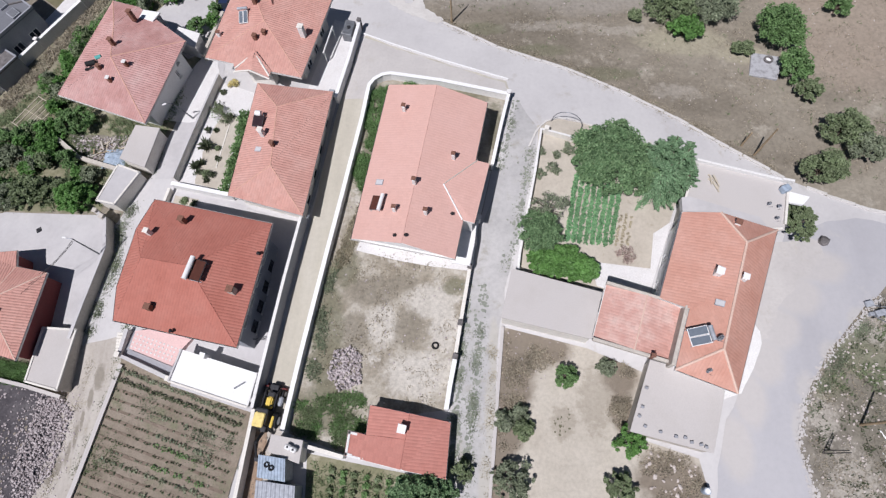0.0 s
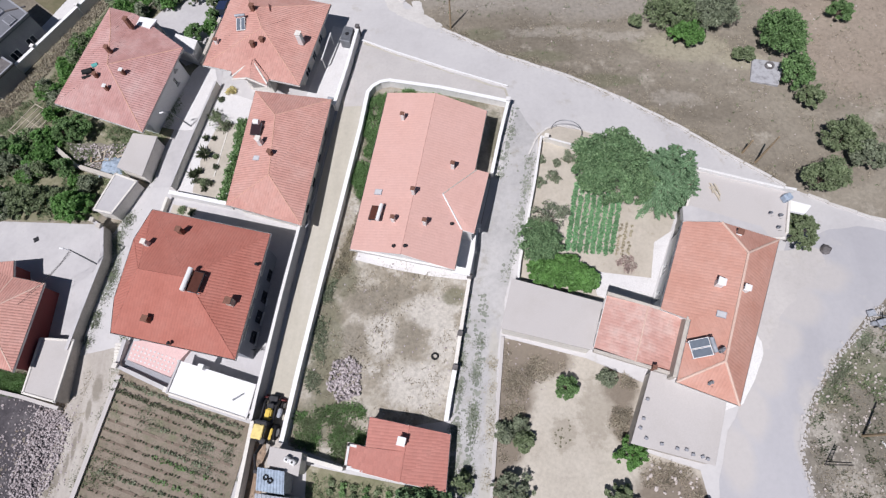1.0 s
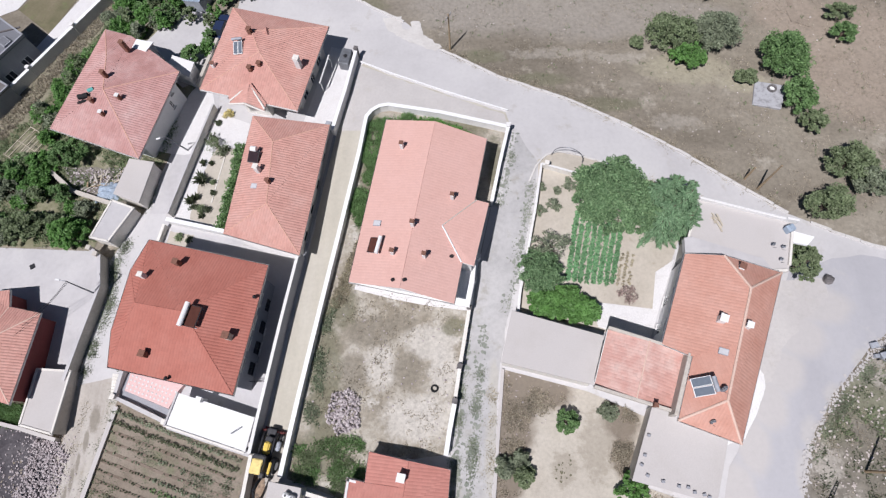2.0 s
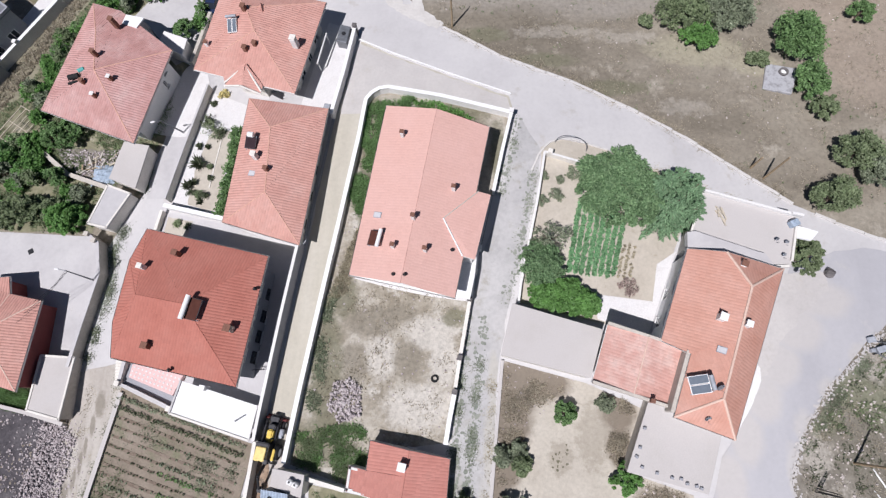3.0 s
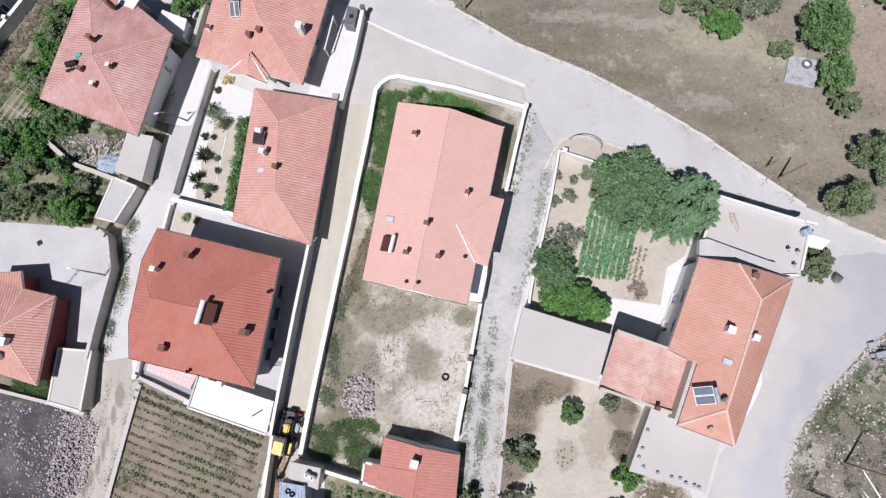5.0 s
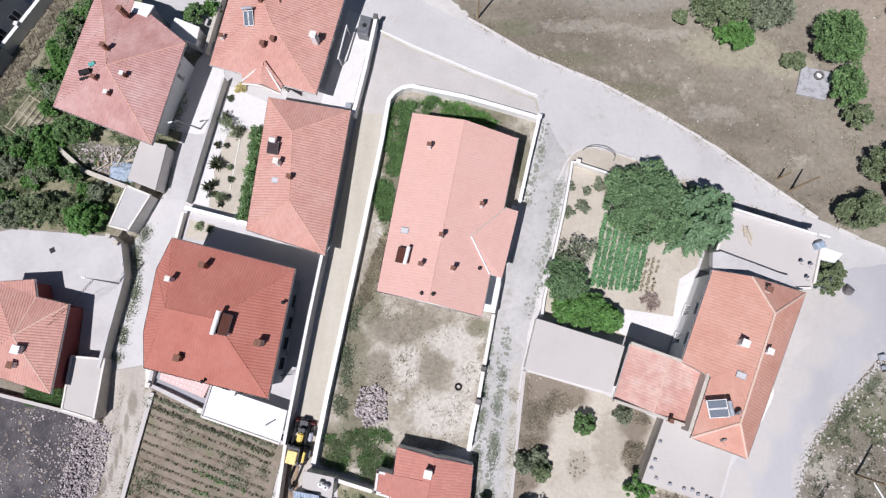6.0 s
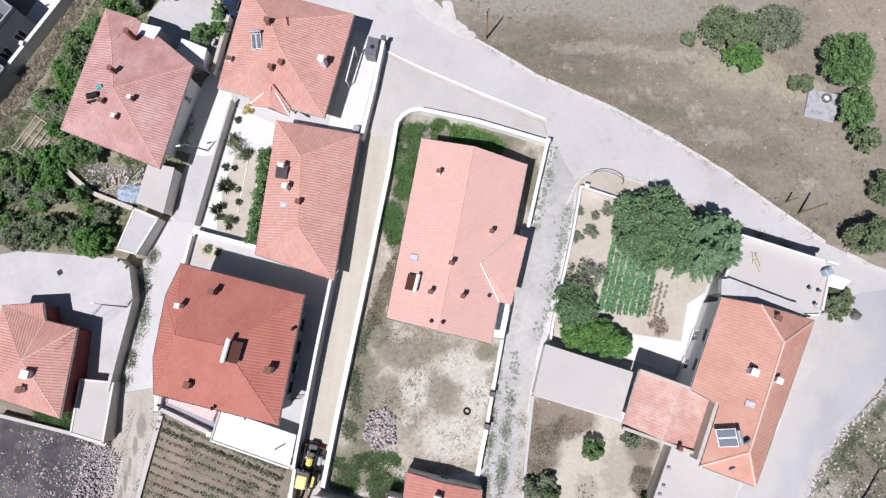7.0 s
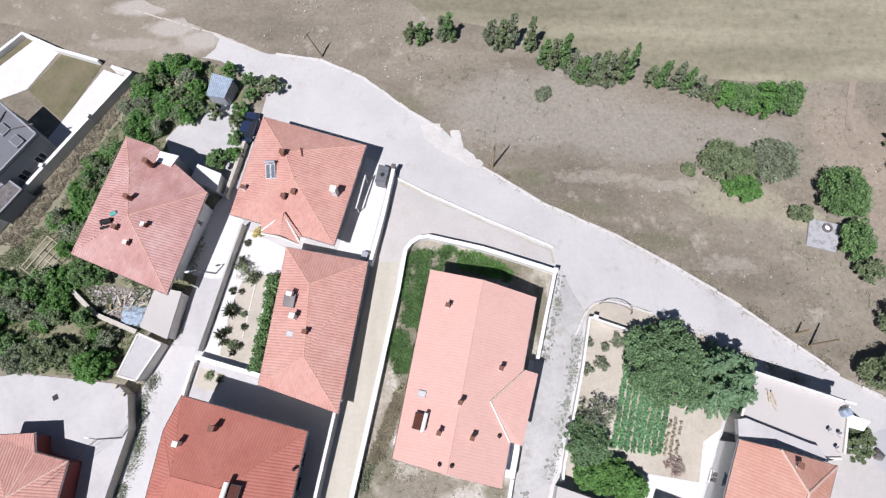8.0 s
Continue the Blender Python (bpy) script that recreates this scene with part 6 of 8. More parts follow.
def utility_pole(x, y, h, label, crossarm=True, lean=(0, 0), mat=None):
    s = thing("utility_pole", x, y, label, "utility pole")
    g = BASE[s].z
    top = Vector((x + lean[0], y + lean[1], g + h))
    bm = bmesh.new()
    rod(bm, (x, y, g - 0.3), top, 0.14, 0.09, 10)
    part("pole", bm, mat or M["wood"], s)
    if crossarm:
        bm = bmesh.new()
        box(bm, top - Vector((0, 0, 0.35)), (1.3, 0.09, 0.09), 60)
        part("crossarm", bm, M["grey_metal"], s)
        for dx in (-0.5, 0.5):
            bm = bmesh.new()
            c = top + Vector((dx * math.cos(radians(60)), dx * math.sin(radians(60)), -0.3))
            rod(bm, c, c + Vector((0, 0, 0.18)), 0.05, 0.035, 8)
            part("insulator", bm, M["white"], s)


street_lamp(-30.5, 19.2, 4.1, 195, "thin grey street lamp leaning beside a narrow lane", 0.6, (-0.5, -0.75))
street_lamp(-37.3, 0.6, 6.0, 170, "thin dark lamp post at a yard wall", 0.6)
wires = thing("overhead_cable", -37.4, 0.5, "thin dark overhead cables from a lamp post", "cable")
g0 = BASE[wires].z
for k in range(3):
    a, b = Vector((-37.4, 0.5, g0 + 5.9 - 0.15 * k)), Vector((-42.6 - 0.8 * k, -2.0 - 1.2 * k, gz(-46, -5) + 3.5))
    pts = [a.lerp(b, q / 8) - Vector((0, 0, 0.35 * math.sin(q / 8 * math.pi))) for q in range(9)]
    bm = bmesh.new()
    for p0, p1 in zip(pts, pts[1:]):
        rod(bm, p0, p1, 0.018, 0.018, 5)
    part("wire", bm, M["black"], wires)
utility_pole(2.1, 32.8, 6.0, "thin wooden utility pole at the roadside")
utility_pole(-20.5, 49.5, 5.0, "leaning wooden utility pole beside the upper road", True, (-0.9, -0.3))
utility_pole(36.6, 11.5, 5.2, "leaning wooden pole near the road", False)
utility_pole(35.4, 12.8, 2.6, "short wooden stay post near the road", False)
utility_pole(40.3, -18.2, 6.5, "wooden utility pole on stony ground", False)
mast = thing("lattice_mast", 36.3, -20.7, "short dark lattice mast on stony ground", "mast")
g = BASE[mast].z
for dx, dy in ((-0.22, 0), (0.22, 0), (0, 0.3)):
    bm = bmesh.new()
    rod(bm, (36.3 + dx, -20.7 + dy, g - 0.2), (36.3 + dx * 0.6, -20.7 + dy * 0.6, g + 3.6), 0.045, 0.045, 6)
    part("leg", bm, M["dark_metal"], mast)
for k in range(9):
    a, b = (-0.22, 0.22) if k % 2 else (0.22, -0.22)
    bm = bmesh.new()
    rod(bm, (36.3 + a * (1 - 0.04 * k), -20.7, g + 0.4 * k), (36.3 + b * (1 - 0.04 * k), -20.7, g + 0.4 * k + 0.4), 0.03, 0.03, 5)
    part("brace", bm, M["dark_metal"], mast)

hoop = thing("iron_hoop", 15.5, 15.6, "tall thin iron hoop standing at a garden corner", "garden arch")
g = BASE[hoop].z
bm = bmesh.new()
pts = [Vector((15.5 - 1.65 * math.cos(k * math.pi / 14), 15.6 + 0.55 * math.cos(k * math.pi / 14), g + 2.5 * math.sin(k * math.pi / 14) ** 0.8 - 0.1)) for k in range(15)]
for a, b in zip(pts, pts[1:]):
    rod(bm, a, b, 0.04, 0.04, 6)
part("hoop_tube", bm, M["grey_metal"], hoop)

well = thing("well", 40.9, 24.3, "square concrete well cover with a dark shaft", "well")
g = BASE[well].z
bm = bmesh.new()
prism(bm, [(39.4, 26.3), (43.0, 25.4), (41.6, 22.1), (38.4, 22.9)], g - 0.3, g + 0.4)
bmesh.ops.bevel(bm, geom=bm.edges[:], offset=0.06, segments=1, affect="EDGES")
part("well_slab", bm, M["wellconcrete"], well)
bm = bmesh.new()
for k in range(16):
    a, b = k * math.tau / 16, (k + 1) * math.tau / 16
    for r0, r1, z0, z1 in ((0.34, 0.55, 0.62, 0.62), (0.55, 0.55, 0.38, 0.62), (0.34, 0.34, 0.62, 0.41)):
        bm.faces.new([bm.verts.new((41.1 + r * math.cos(w), 25.0 + r * math.sin(w), g + z)) for r, w, z in ((r0, a, z0), (r1, a, z1), (r1, b, z1), (r0, b, z0))])
part("well_ring", bm, M["dark_rock"], well)
bm = bmesh.new()
rod(bm, (41.1, 25.0, g + 0.38), (41.1, 25.0, g + 0.42), 0.36, 0.36, 16)
part("lid", bm, M["metal_white"], well)

tyre = thing("tyre", 0.0, -10.05, "old black car tyre lying in a weedy yard", "tyre")
g = BASE[tyre].z + 0.06
v, fc = [], []
for i in range(20):
    for j in range(8):
        a, b = i * math.tau / 20, j * math.tau / 8
        r = 0.30 + 0.1 * math.cos(b)
        v.append((r * math.cos(a), -10.05 + r * math.sin(a), g + 0.11 + 0.11 * math.sin(b)))
        fc.append((i * 8 + j, ((i + 1) % 20) * 8 + j, ((i + 1) % 20) * 8 + (j + 1) % 8, i * 8 + (j + 1) % 8))
raw("tyre_ring", v, fc, M["black"], tyre, smooth=True)


# ---- the backhoe loader in the alley ----
def backhoe():
    x, y = -16.3, -16.0
    b = thing("backhoe_loader", x, y, "yellow backhoe loader parked in a narrow alley", "backhoe loader")
    g = BASE[b].z
    m = pose(x, y, g, 0, 0, -11)

    def bx(name, c, s, mat, bev=0.06, parent=b, label=""):
        bm = bmesh.new()
        bmesh.ops.create_cube(bm, size=1, matrix=m @ Matrix.Translation(c) @ Matrix.Diagonal((*s, 1)))
        bmesh.ops.bevel(bm, geom=bm.edges[:], offset=bev, segments=2, affect="EDGES")
        return part(name, bm, mat, parent, label)

    def bar(name, pts, r, mat, parent=b):
        bm = bmesh.new()
        for p0, p1 in zip(pts, pts[1:]):
            rod(bm, m @ Vector(p0), m @ Vector(p1), r, r, 8)
        return part(name, bm, mat, parent)

    bx("chassis", (0, 0.3, 0.75), (0.9, 4.6, 0.5), M["dark_metal"])
    bx("hood", (0.02, 0.62, 1.35), (0.62, 1.15, 0.75), M["yellow"], 0.12)
    bx("radiator", (0.02, 1.45, 1.2), (0.75, 0.5, 0.7), M["dark_metal"], 0.08)
    bx("exhaust_box", (0.42, 0.4, 1.75), (0.14, 0.14, 0.5), M["black"], 0.03)
    bx("fuel_tank", (1.02, 0.95, 1.1), (0.4, 0.9, 0.5), M["galv"], 0.08)
    bx("counterweight", (0, 2.2, 0.95), (0.9, 0.5, 0.6), M["dark_metal"])
    cab = bx("cab", (-0.1, -0.8, 1.75), (1.25, 1.5, 1.5), M["dark_metal"], 0.08)
    bx("cab_roof", (-0.12, -1.1, 2.58), (1.1, 1.35, 0.14), M["pale_yellow"], 0.07, cab, "faded yellow cab roof")
    bx("windscreen", (-0.1, -0.02, 1.95), (1.1, 0.04, 0.9), M["glass"], 0.01, cab)
    bx("mudguard", (0.85, -1.1, 1.62), (0.26, 1.1, 0.12), M["yellow"], 0.05)
    bx("mudguard", (-0.98, -0.8, 1.45), (0.3, 1.3, 0.12), M["dark_metal"], 0.05)
    for wx, wy, r, w in ((0.98, -0.85, 0.78, 0.45), (-0.98, -0.85, 0.78, 0.45), (0.88, 1.75, 0.5, 0.34), (-0.88, 1.75, 0.5, 0.34)):
        bm = bmesh.new()
        rod(bm, m @ Vector((wx - w / 2, wy, r)), m @ Vector((wx + w / 2, wy, r)), r, r, 20)
        bmesh.ops.bevel(bm, geom=bm.edges[:], offset=0.04, segments=1, affect="EDGES")
        wh = part("wheel", bm, M["black"], b)
        bm = bmesh.new()
        rod(bm, m @ Vector((wx - w / 2 - 0.02, wy, r)), m @ Vector((wx + w / 2 + 0.02, wy, r)), r * 0.5, r * 0.5, 14)
        part("rim", bm, M["metal_white"], wh)
    for sx in (-0.62, 0.62):
        bar("loader_arm", [(sx, -0.1, 1.5), (sx, 1.6, 1.55), (sx, 2.3, 0.75)], 0.11, M["dark_metal"])
    bm = bmesh.new()
    prof = [(2.15, 0.15), (2.75, 0.08), (2.8, 0.14), (2.35, 0.3), (2.25, 0.95), (2.15, 0.95)]
    lo = [bm.verts.new(m @ Vector((-1.12, py, pz))) for py, pz in prof]
    hi = [bm.verts.new(m @ Vector((1.12, py, pz))) for py, pz in prof]
    fs = [bm.faces.new(lo), bm.faces.new(hi)] + [bm.faces.new((lo[k], lo[(k + 1) % 6], hi[(k + 1) % 6], hi[k])) for k in range(6)]
    bmesh.ops.recalc_face_normals(bm, faces=fs)
    part("front_bucket", bm, M["maroon"], b, "rusty front bucket")
    bar("boom", [(0.1, -2.0, 0.9), (0.15, -3.2, 2.3)], 0.16, M["dark_metal"])
    bar("dipper", [(0.15, -3.2, 2.3), (0.1, -4.5, 0.9)], 0.13, M["dark_metal"])
    bx("slew_post", (0.1, -1.9, 0.9), (0.5, 0.5, 0.9), M["dark_metal"])
    bx("rear_bucket", (0.1, -4.6, 0.5), (0.5, 0.55, 0.6), M["dark_metal"], 0.08)
    for sx in (-0.75, 0.85):
        bar("stabiliser", [(sx * 0.7, -1.9, 1.2), (sx, -2.1, 0.1)], 0.09, M["dark_metal"])


backhoe()


# ---- sheds, car, hut ----
def metal_shed(pts, h0, h1, label, mat, ribs=0.28):
    """A shed under ribbed sheet; h0 at its first edge, h1 at the opposite one."""
    cx, cy = sum(p[0] for p in pts) / 4, sum(p[1] for p in pts) / 4
    s = thing("metal_shed", cx, cy, label, "shed")
    g = BASE[s].z
    ins = inset(pts, 0.12)
    for i in range(4):
        bm = bmesh.new()
        wall_run(bm, ins[i], ins[(i + 1) % 4], g - 0.4, g + min(h0, h1) - 0.05, 0.1, [])
        part("wall", bm, M["galv"], s)
    a, b, c, d = (Vector((p[0], p[1], g + h)) for p, h in zip(pts, (h0, h0, h1, h1)))
    n = max(2, int((b - a).length / ribs))
    v, fc = [], []
    for k in range(n * 4 + 1):
        f, lift = k / (n * 4), (0.05 if k % 4 in (1, 2) else 0.0)
        for p in (a.lerp(b, f), d.lerp(c, f)):
            v.append((p.x, p.y, p.z + lift))
            v.append((p.x, p.y, p.z + lift - 0.02))
        if k:
            o = 4 * (k - 1)
            fc += [(o, o + 4, o + 6, o + 2), (o + 1, o + 3, o + 7, o + 5)]
    raw("roof_sheet", v, fc, mat, s)
    return s


ms = metal_shed([(-16.2, -20.1), (-13.6, -20.5), (-13.5, -22.5), (-16.2, -22.1)], 2.9, 2.7, "pale blue corrugated metal shed beside the alley", M["blue_sheet"])
metal_shed([(-16.2, -22.3), (-12.5, -22.8), (-12.4, -26.5), (-16.2, -26)], 2.9, 2.6, "ribbed galvanised metal shed", M["galv"], 0.4)
g = BASE[ms].z + 2.85
for x, y in ((-15.3, -21.0), (-14.85, -21.3)):
    r = thing("tyre", x, y, "small black tyre on a metal roof", "tyre", "tyres on the shed roof", z=g)
    v, fc = [], []
    for i in range(16):
        for j in range(6):
            a, b = i * math.tau / 16, j * math.tau / 6
            rr = 0.2 + 0.075 * math.cos(b)
            v.append((x + rr * math.cos(a), y + rr * math.sin(a), g + 0.1 + 0.075 * math.sin(b)))
            fc.append((i * 6 + j, ((i + 1) % 16) * 6 + j, ((i + 1) % 16) * 6 + (j + 1) % 6, i * 6 + (j + 1) % 6))
    raw("tyre_ring", v, fc, M["black"], r, smooth=True)
kit = thing("cooling_unit", -13.2, -19.6, "white cooling unit on a slab roof", "cooling unit", z=gz(-13.8, -19.5) + 2.4)
g = BASE[kit].z
for dx, dy in ((0, 0), (0.55, -0.25)):
    bm = bmesh.new()
    box(bm, (-13.5 + dx, -19.5 + dy, g + 0.3), (0.6, 0.5, 0.6), -24, 0.12)
    c = part("casing", bm, M["metal_white"], kit)
    bm = bmesh.new()
    rod(bm, (-13.5 + dx, -19.5 + dy, g + 0.6), (-13.5 + dx, -19.5 + dy, g + 0.62), 0.11, 0.11, 12)
    part("fan_grille", bm, M["dark_metal"], c)
hut = metal_shed([(-34.1, 45.4), (-31.2, 44.5), (-32.1, 41.8), (-34.5, 42.2)], 2.3, 2.1, "garden hut under pale blue metal sheet", M["blue_sheet"], 0.3)


def car(x, y, rz, label, mat):
    c = thing("car", x, y, label, "car")
    g = BASE[c].z + 0.06
    m = pose(x, y, g, 0, 0, rz)
    bm = bmesh.new()
    prof = [(-2.05, 0.35), (-2.1, 0.7), (-1.95, 0.9), (-1.1, 0.95), (1.1, 0.93), (1.95, 0.82), (2.1, 0.6), (2.05, 0.32)]
    lo = [bm.verts.new(m @ Vector((-0.83, py, pz))) for py, pz in prof]
    hi = [bm.verts.new(m @ Vector((0.83, py, pz))) for py, pz in prof]
    n = len(prof)
    fs = [bm.faces.new(lo), bm.faces.new(hi)] + [bm.faces.new((lo[k], lo[(k + 1) % n], hi[(k + 1) % n], hi[k])) for k in range(n)]
    bmesh.ops.recalc_face_normals(bm, faces=fs)
    bmesh.ops.bevel(bm, geom=bm.edges[:], offset=0.05, segments=2, affect="EDGES")
    part("body", bm, mat, c)
    bm = bmesh.new()
    lo = [bm.verts.new(m @ Vector((sx * 0.76, py, 0.93))) for sx, py in ((-1, -1.75), (1, -1.75), (1, 0.95), (-1, 0.95))]
    hi = [bm.verts.new(m @ Vector((sx * 0.6, py, 1.42))) for sx, py in ((-1, -1.15), (1, -1.15), (1, 0.25), (-1, 0.25))]
    fs = [bm.faces.new(lo)] + [bm.faces.new((lo[k], lo[(k + 1) % 4], hi[(k + 1) % 4], hi[k])) for k in range(4)]
    bmesh.ops.recalc_face_normals(bm, faces=fs)
    part("cabin_glass", bm, M["glass"], c, "dark car windows")
    bm = bmesh.new()
    bmesh.ops.create_cube(bm, size=1, matrix=m @ Matrix.Translation((0, -0.45, 1.43)) @ Matrix.Diagonal((1.24, 1.5, 0.05, 1)))
    bmesh.ops.bevel(bm, geom=bm.edges[:], offset=0.02, segments=1, affect="EDGES")
    part("roof", bm, mat, c)
    for wx in (-0.78, 0.78):
        for wy in (-1.3, 1.3):
            bm = bmesh.new()
            rod(bm, m @ Vector((wx - 0.1, wy, 0.3)), m @ Vector((wx + 0.1, wy, 0.3)), 0.31, 0.31, 16)
            w = part("wheel", bm, M["black"], c)
            bm = bmesh.new()
            rod(bm, m @ Vector((wx - 0.11, wy, 0.3)), m @ Vector((wx + 0.11, wy, 0.3)), 0.19, 0.19, 12)
            part("rim", bm, M["metal_white"], w)


car(-28.9, 38.4, -10, "dark blue car parked beside a house", M["carpaint"])

# a tank and rail on the white terrace
box1 = thing("water_tank", -11.1, 31.3, "grey rectangular tank on a white terrace", "water tank")
g = BASE[box1].z
bm = bmesh.new()
prism(bm, [(-11.7, 32.6), (-10.4, 32.2), (-10.8, 29.9), (-12.1, 30.3)], g + 0.1, g + 1.5)
bmesh.ops.bevel(bm, geom=bm.edges[:], offset=0.06, segments=1, affect="EDGES")
part("body", bm, M["grey_metal"], box1)
bm = bmesh.new()
rod(bm, (-11.2, 31.2, g + 1.48), (-11.2, 31.2, g + 1.6), 0.25, 0.25, 12)
part("lid", bm, M["dark_metal"], box1)
rail = thing("terrace_awning_rail", -13.6, 28.7, "white rail along a house terrace", "rail")
g = BASE[rail].z
bm = bmesh.new()
rod(bm, (-13.15, 30.8, g + 2.1), (-14.0, 26.6, g + 2.1), 0.1, 0.1, 8)
part("rail_bar", bm, M["white"], rail)
for x, y in ((-13.2, 30.7), (-13.95, 26.8)):
    bm = bmesh.new()
    rod(bm, (x, y, g), (x, y, g + 2.1), 0.06, 0.06, 8)
    part("post", bm, M["white"], rail)
box2 = thing("planter_box", -12.7, 21.0, "small grey box on a white terrace", "box")
bm = bmesh.new()
box(bm, (-12.9, 21.2, BASE[box2].z + 0.45), (0.7, 1.1, 0.7), RZ, 0.04)
part("body", bm, M["galv"], box2)

# steps beside the tiled terrace
steps = thing("garden_steps", -33.9, -9.0, "narrow pale concrete steps beside a terrace", "steps")
g = BASE[steps].z
for k in range(7):
    bm = bmesh.new()
    box(bm, (-33.9 + 0.06 * k, -10.0 + 0.32 * k, g + 0.06 + 0.075 * k), (0.75, 0.3, 0.12 + 0.15 * k), -8, 0.02)
    part("step", bm, M["cream"], steps)
drum = thing("plastic_drum", 24.6, -23.7, "pale blue plastic drum beside a plot", "drum")
g = BASE[drum].z
bm = bmesh.new()
rod(bm, (24.6, -23.7, g), (24.6, -23.7, g + 0.95), 0.32, 0.32, 16)
bmesh.ops.bevel(bm, geom=bm.edges[:], offset=0.04, segments=1, affect="EDGES")
part("drum_body", bm, M["blue_sheet"], drum)
bm = bmesh.new()
rod(bm, (24.6, -23.7, g + 0.93), (24.6, -23.7, g + 1.0), 0.26, 0.24, 16)
part("lid", bm, M["metal_white"], drum)

# garden trellises beside the weathered house
def trellis(x, y, rz, w, l, label, bars=5):
    s = thing("trellis", x, y, label, "trellis")
    g = BASE[s].z
    m = pose(x, y, g, 0, 0, rz)
    for k in range(bars):
        px = -w / 2 + w * k / (bars - 1)
        bm = bmesh.new()
        rod(bm, m @ Vector((px, -l / 2, 1.0 + 0.1 * (k % 2))), m @ Vector((px, l / 2, 1.05)), 0.07, 0.06, 6)
        part("slat", bm, M["pale_wood"], s)
    for py in (-l / 2, 0, l / 2):
        bm = bmesh.new()
        rod(bm, m @ Vector((-w / 2, py, 1.15)), m @ Vector((w / 2, py, 1.15)), 0.06, 0.06, 6)
        part("crossbar", bm, M["pale_wood"], s)
    for px in (-w / 2, w / 2):
        for py in (-l / 2, l / 2):
            bm = bmesh.new()
            rod(bm, m @ Vector((px, py, -0.2)), m @ Vector((px, py, 1.2)), 0.05, 0.05, 6)
            part("post", bm, M["pale_wood"], s)


trellis(-51.6, 20.6, -32, 3.2, 4.6, "bleached timber trellis in a kitchen garden")
trellis(-45.4, 30.4, -32, 1.8, 2.6, "small bleached timber trellis beside a house", 7)
trellis(-41.2, 39.8, 50, 2.2, 3.0, "small timber trellis among bushes", 6)
trellis(-38.0, 45.2, 60, 2.2, 2.6, "collapsed timber trellis among bushes", 5)


# ---- stones and debris ----
def stones(name, pts, label, category, material, sizes, heap=0.0, seed=1, parent=None):
    """Many uneven stones at given places, as one mesh."""
    r = np.random.RandomState(seed)
    bm = bmesh.new()
    bmesh.ops.create_icosphere(bm, subdivisions=1, radius=1.0)
    bv = np.array([v.co[:] for v in bm.verts])
    bf = np.array([[v.index for v in f.verts] for f in bm.faces])
    bm.free()
    V, F = [], []
    for k, (x, y) in enumerate(pts):
        s = r.uniform(*sizes)
        q = bv * (1 + r.uniform(-0.25, 0.25, (len(bv), 1))) * s * r.uniform(0.6, 1.2, 3) * (1, 1, 0.65)
        a = r.uniform(0, math.tau)
        q = q @ np.array([[math.cos(a), math.sin(a), 0], [-math.sin(a), math.cos(a), 0], [0, 0, 1]])
        V.append(q + (x, y, gz(x, y) + 0.05 + s * 0.25 + heap * r.uniform(0, 1)))
        F.append(bf + k * len(bv))
    return raw(name, np.concatenate(V), np.concatenate(F), material, None, label, category, "stuff")


pile = [(-10.4, -10.4), (-8.6, -9.9), (-7.4, -10.9), (-7.5, -13.6), (-9.4, -14.4), (-10.9, -12.9)]
stones("rubble_pile", scatter(pile, 560, 41), "heap of pinkish rubble stones in a weedy yard", "rubble", M["rubble"], (0.06, 0.19), 0.4, 1)
pile = [(-39.4, -14.4), (-37.8, -15.6), (-38.8, -21.6), (-41.4, -25), (-43.4, -22), (-42.4, -18.6), (-42, -14.4)]
stones("rubble_pile", scatter(pile, 1900, 42), "long heap of pale rubble beside a dirt track", "rubble", M["rubble"], (0.04, 0.15), 0.25, 2)
stones("rubble_spill", round_edge(pile, 900, 0.9, 40), "rubble spilling from a heap", "rubble", M["rubble"], (0.03, 0.12), 0.05, 12)
blobs("cinder_gravel", scatter([(-41, -13.8), (-42, -29), (-62, -29), (-62, -12)], 600, 77, 0.3), (0.05, 0.2), 0.055, M["brown"], "brown earth between dark cinders", "earth", 77)
stones("scattered_stones", scatter([(-42, -13.6), (-42, -29), (-62, -29), (-62, -12)], 900, 43, 0.25), "pale stones strewn over dark ground", "stones", M["rubble"], (0.03, 0.15), 0.0, 3)
stones("scattered_stones", scatter([(35.2, -17), (38.8, -12.6), (45, -7), (58, -9), (60, -40), (40, -40), (35.6, -25)], 1500, 44, 0.5), "pale stones strewn over rough ground", "stones", M["rock"], (0.03, 0.17), 0.0, 4)
stones("scattered_stones", scatter([(1, 34), (16, 26), (34, 14), (42, 9), (60, 5), (60, 40), (20, 44), (-8, 45)], 260, 45), "small pale stones on a dry field", "stones", M["rock"], (0.04, 0.12), 0.0, 5)
stones("scattered_stones", scatter([(-30, 51), (-14, 47), (-6, 41), (-4, 50), (-14, 58), (-30, 62)], 300, 46, 0.35), "pale stones beside the upper road", "stones", M["rubble"], (0.03, 0.13), 0.0, 6)
stones("scattered_stones", scatter(CENTRAL[6:], 260, 47), "small pale stones in a weedy yard", "stones", M["rubble"], (0.04, 0.12), 0.0, 7)
stones("debris", scatter([(-46.4, 17.6), (-38.2, 17), (-37, 12.8), (-44, 14.4)], 320, 48), "broken blocks and litter in a yard", "debris", M["rubble"], (0.06, 0.2), 0.1, 8)
stones("scattered_stones", scatter([(18.8, -20), (24.3, -21.4), (24.2, -26), (20.5, -26)], 45, 49), "rubble below a terrace wall", "stones", M["rock"], (0.08, 0.25), 0.0, 9)
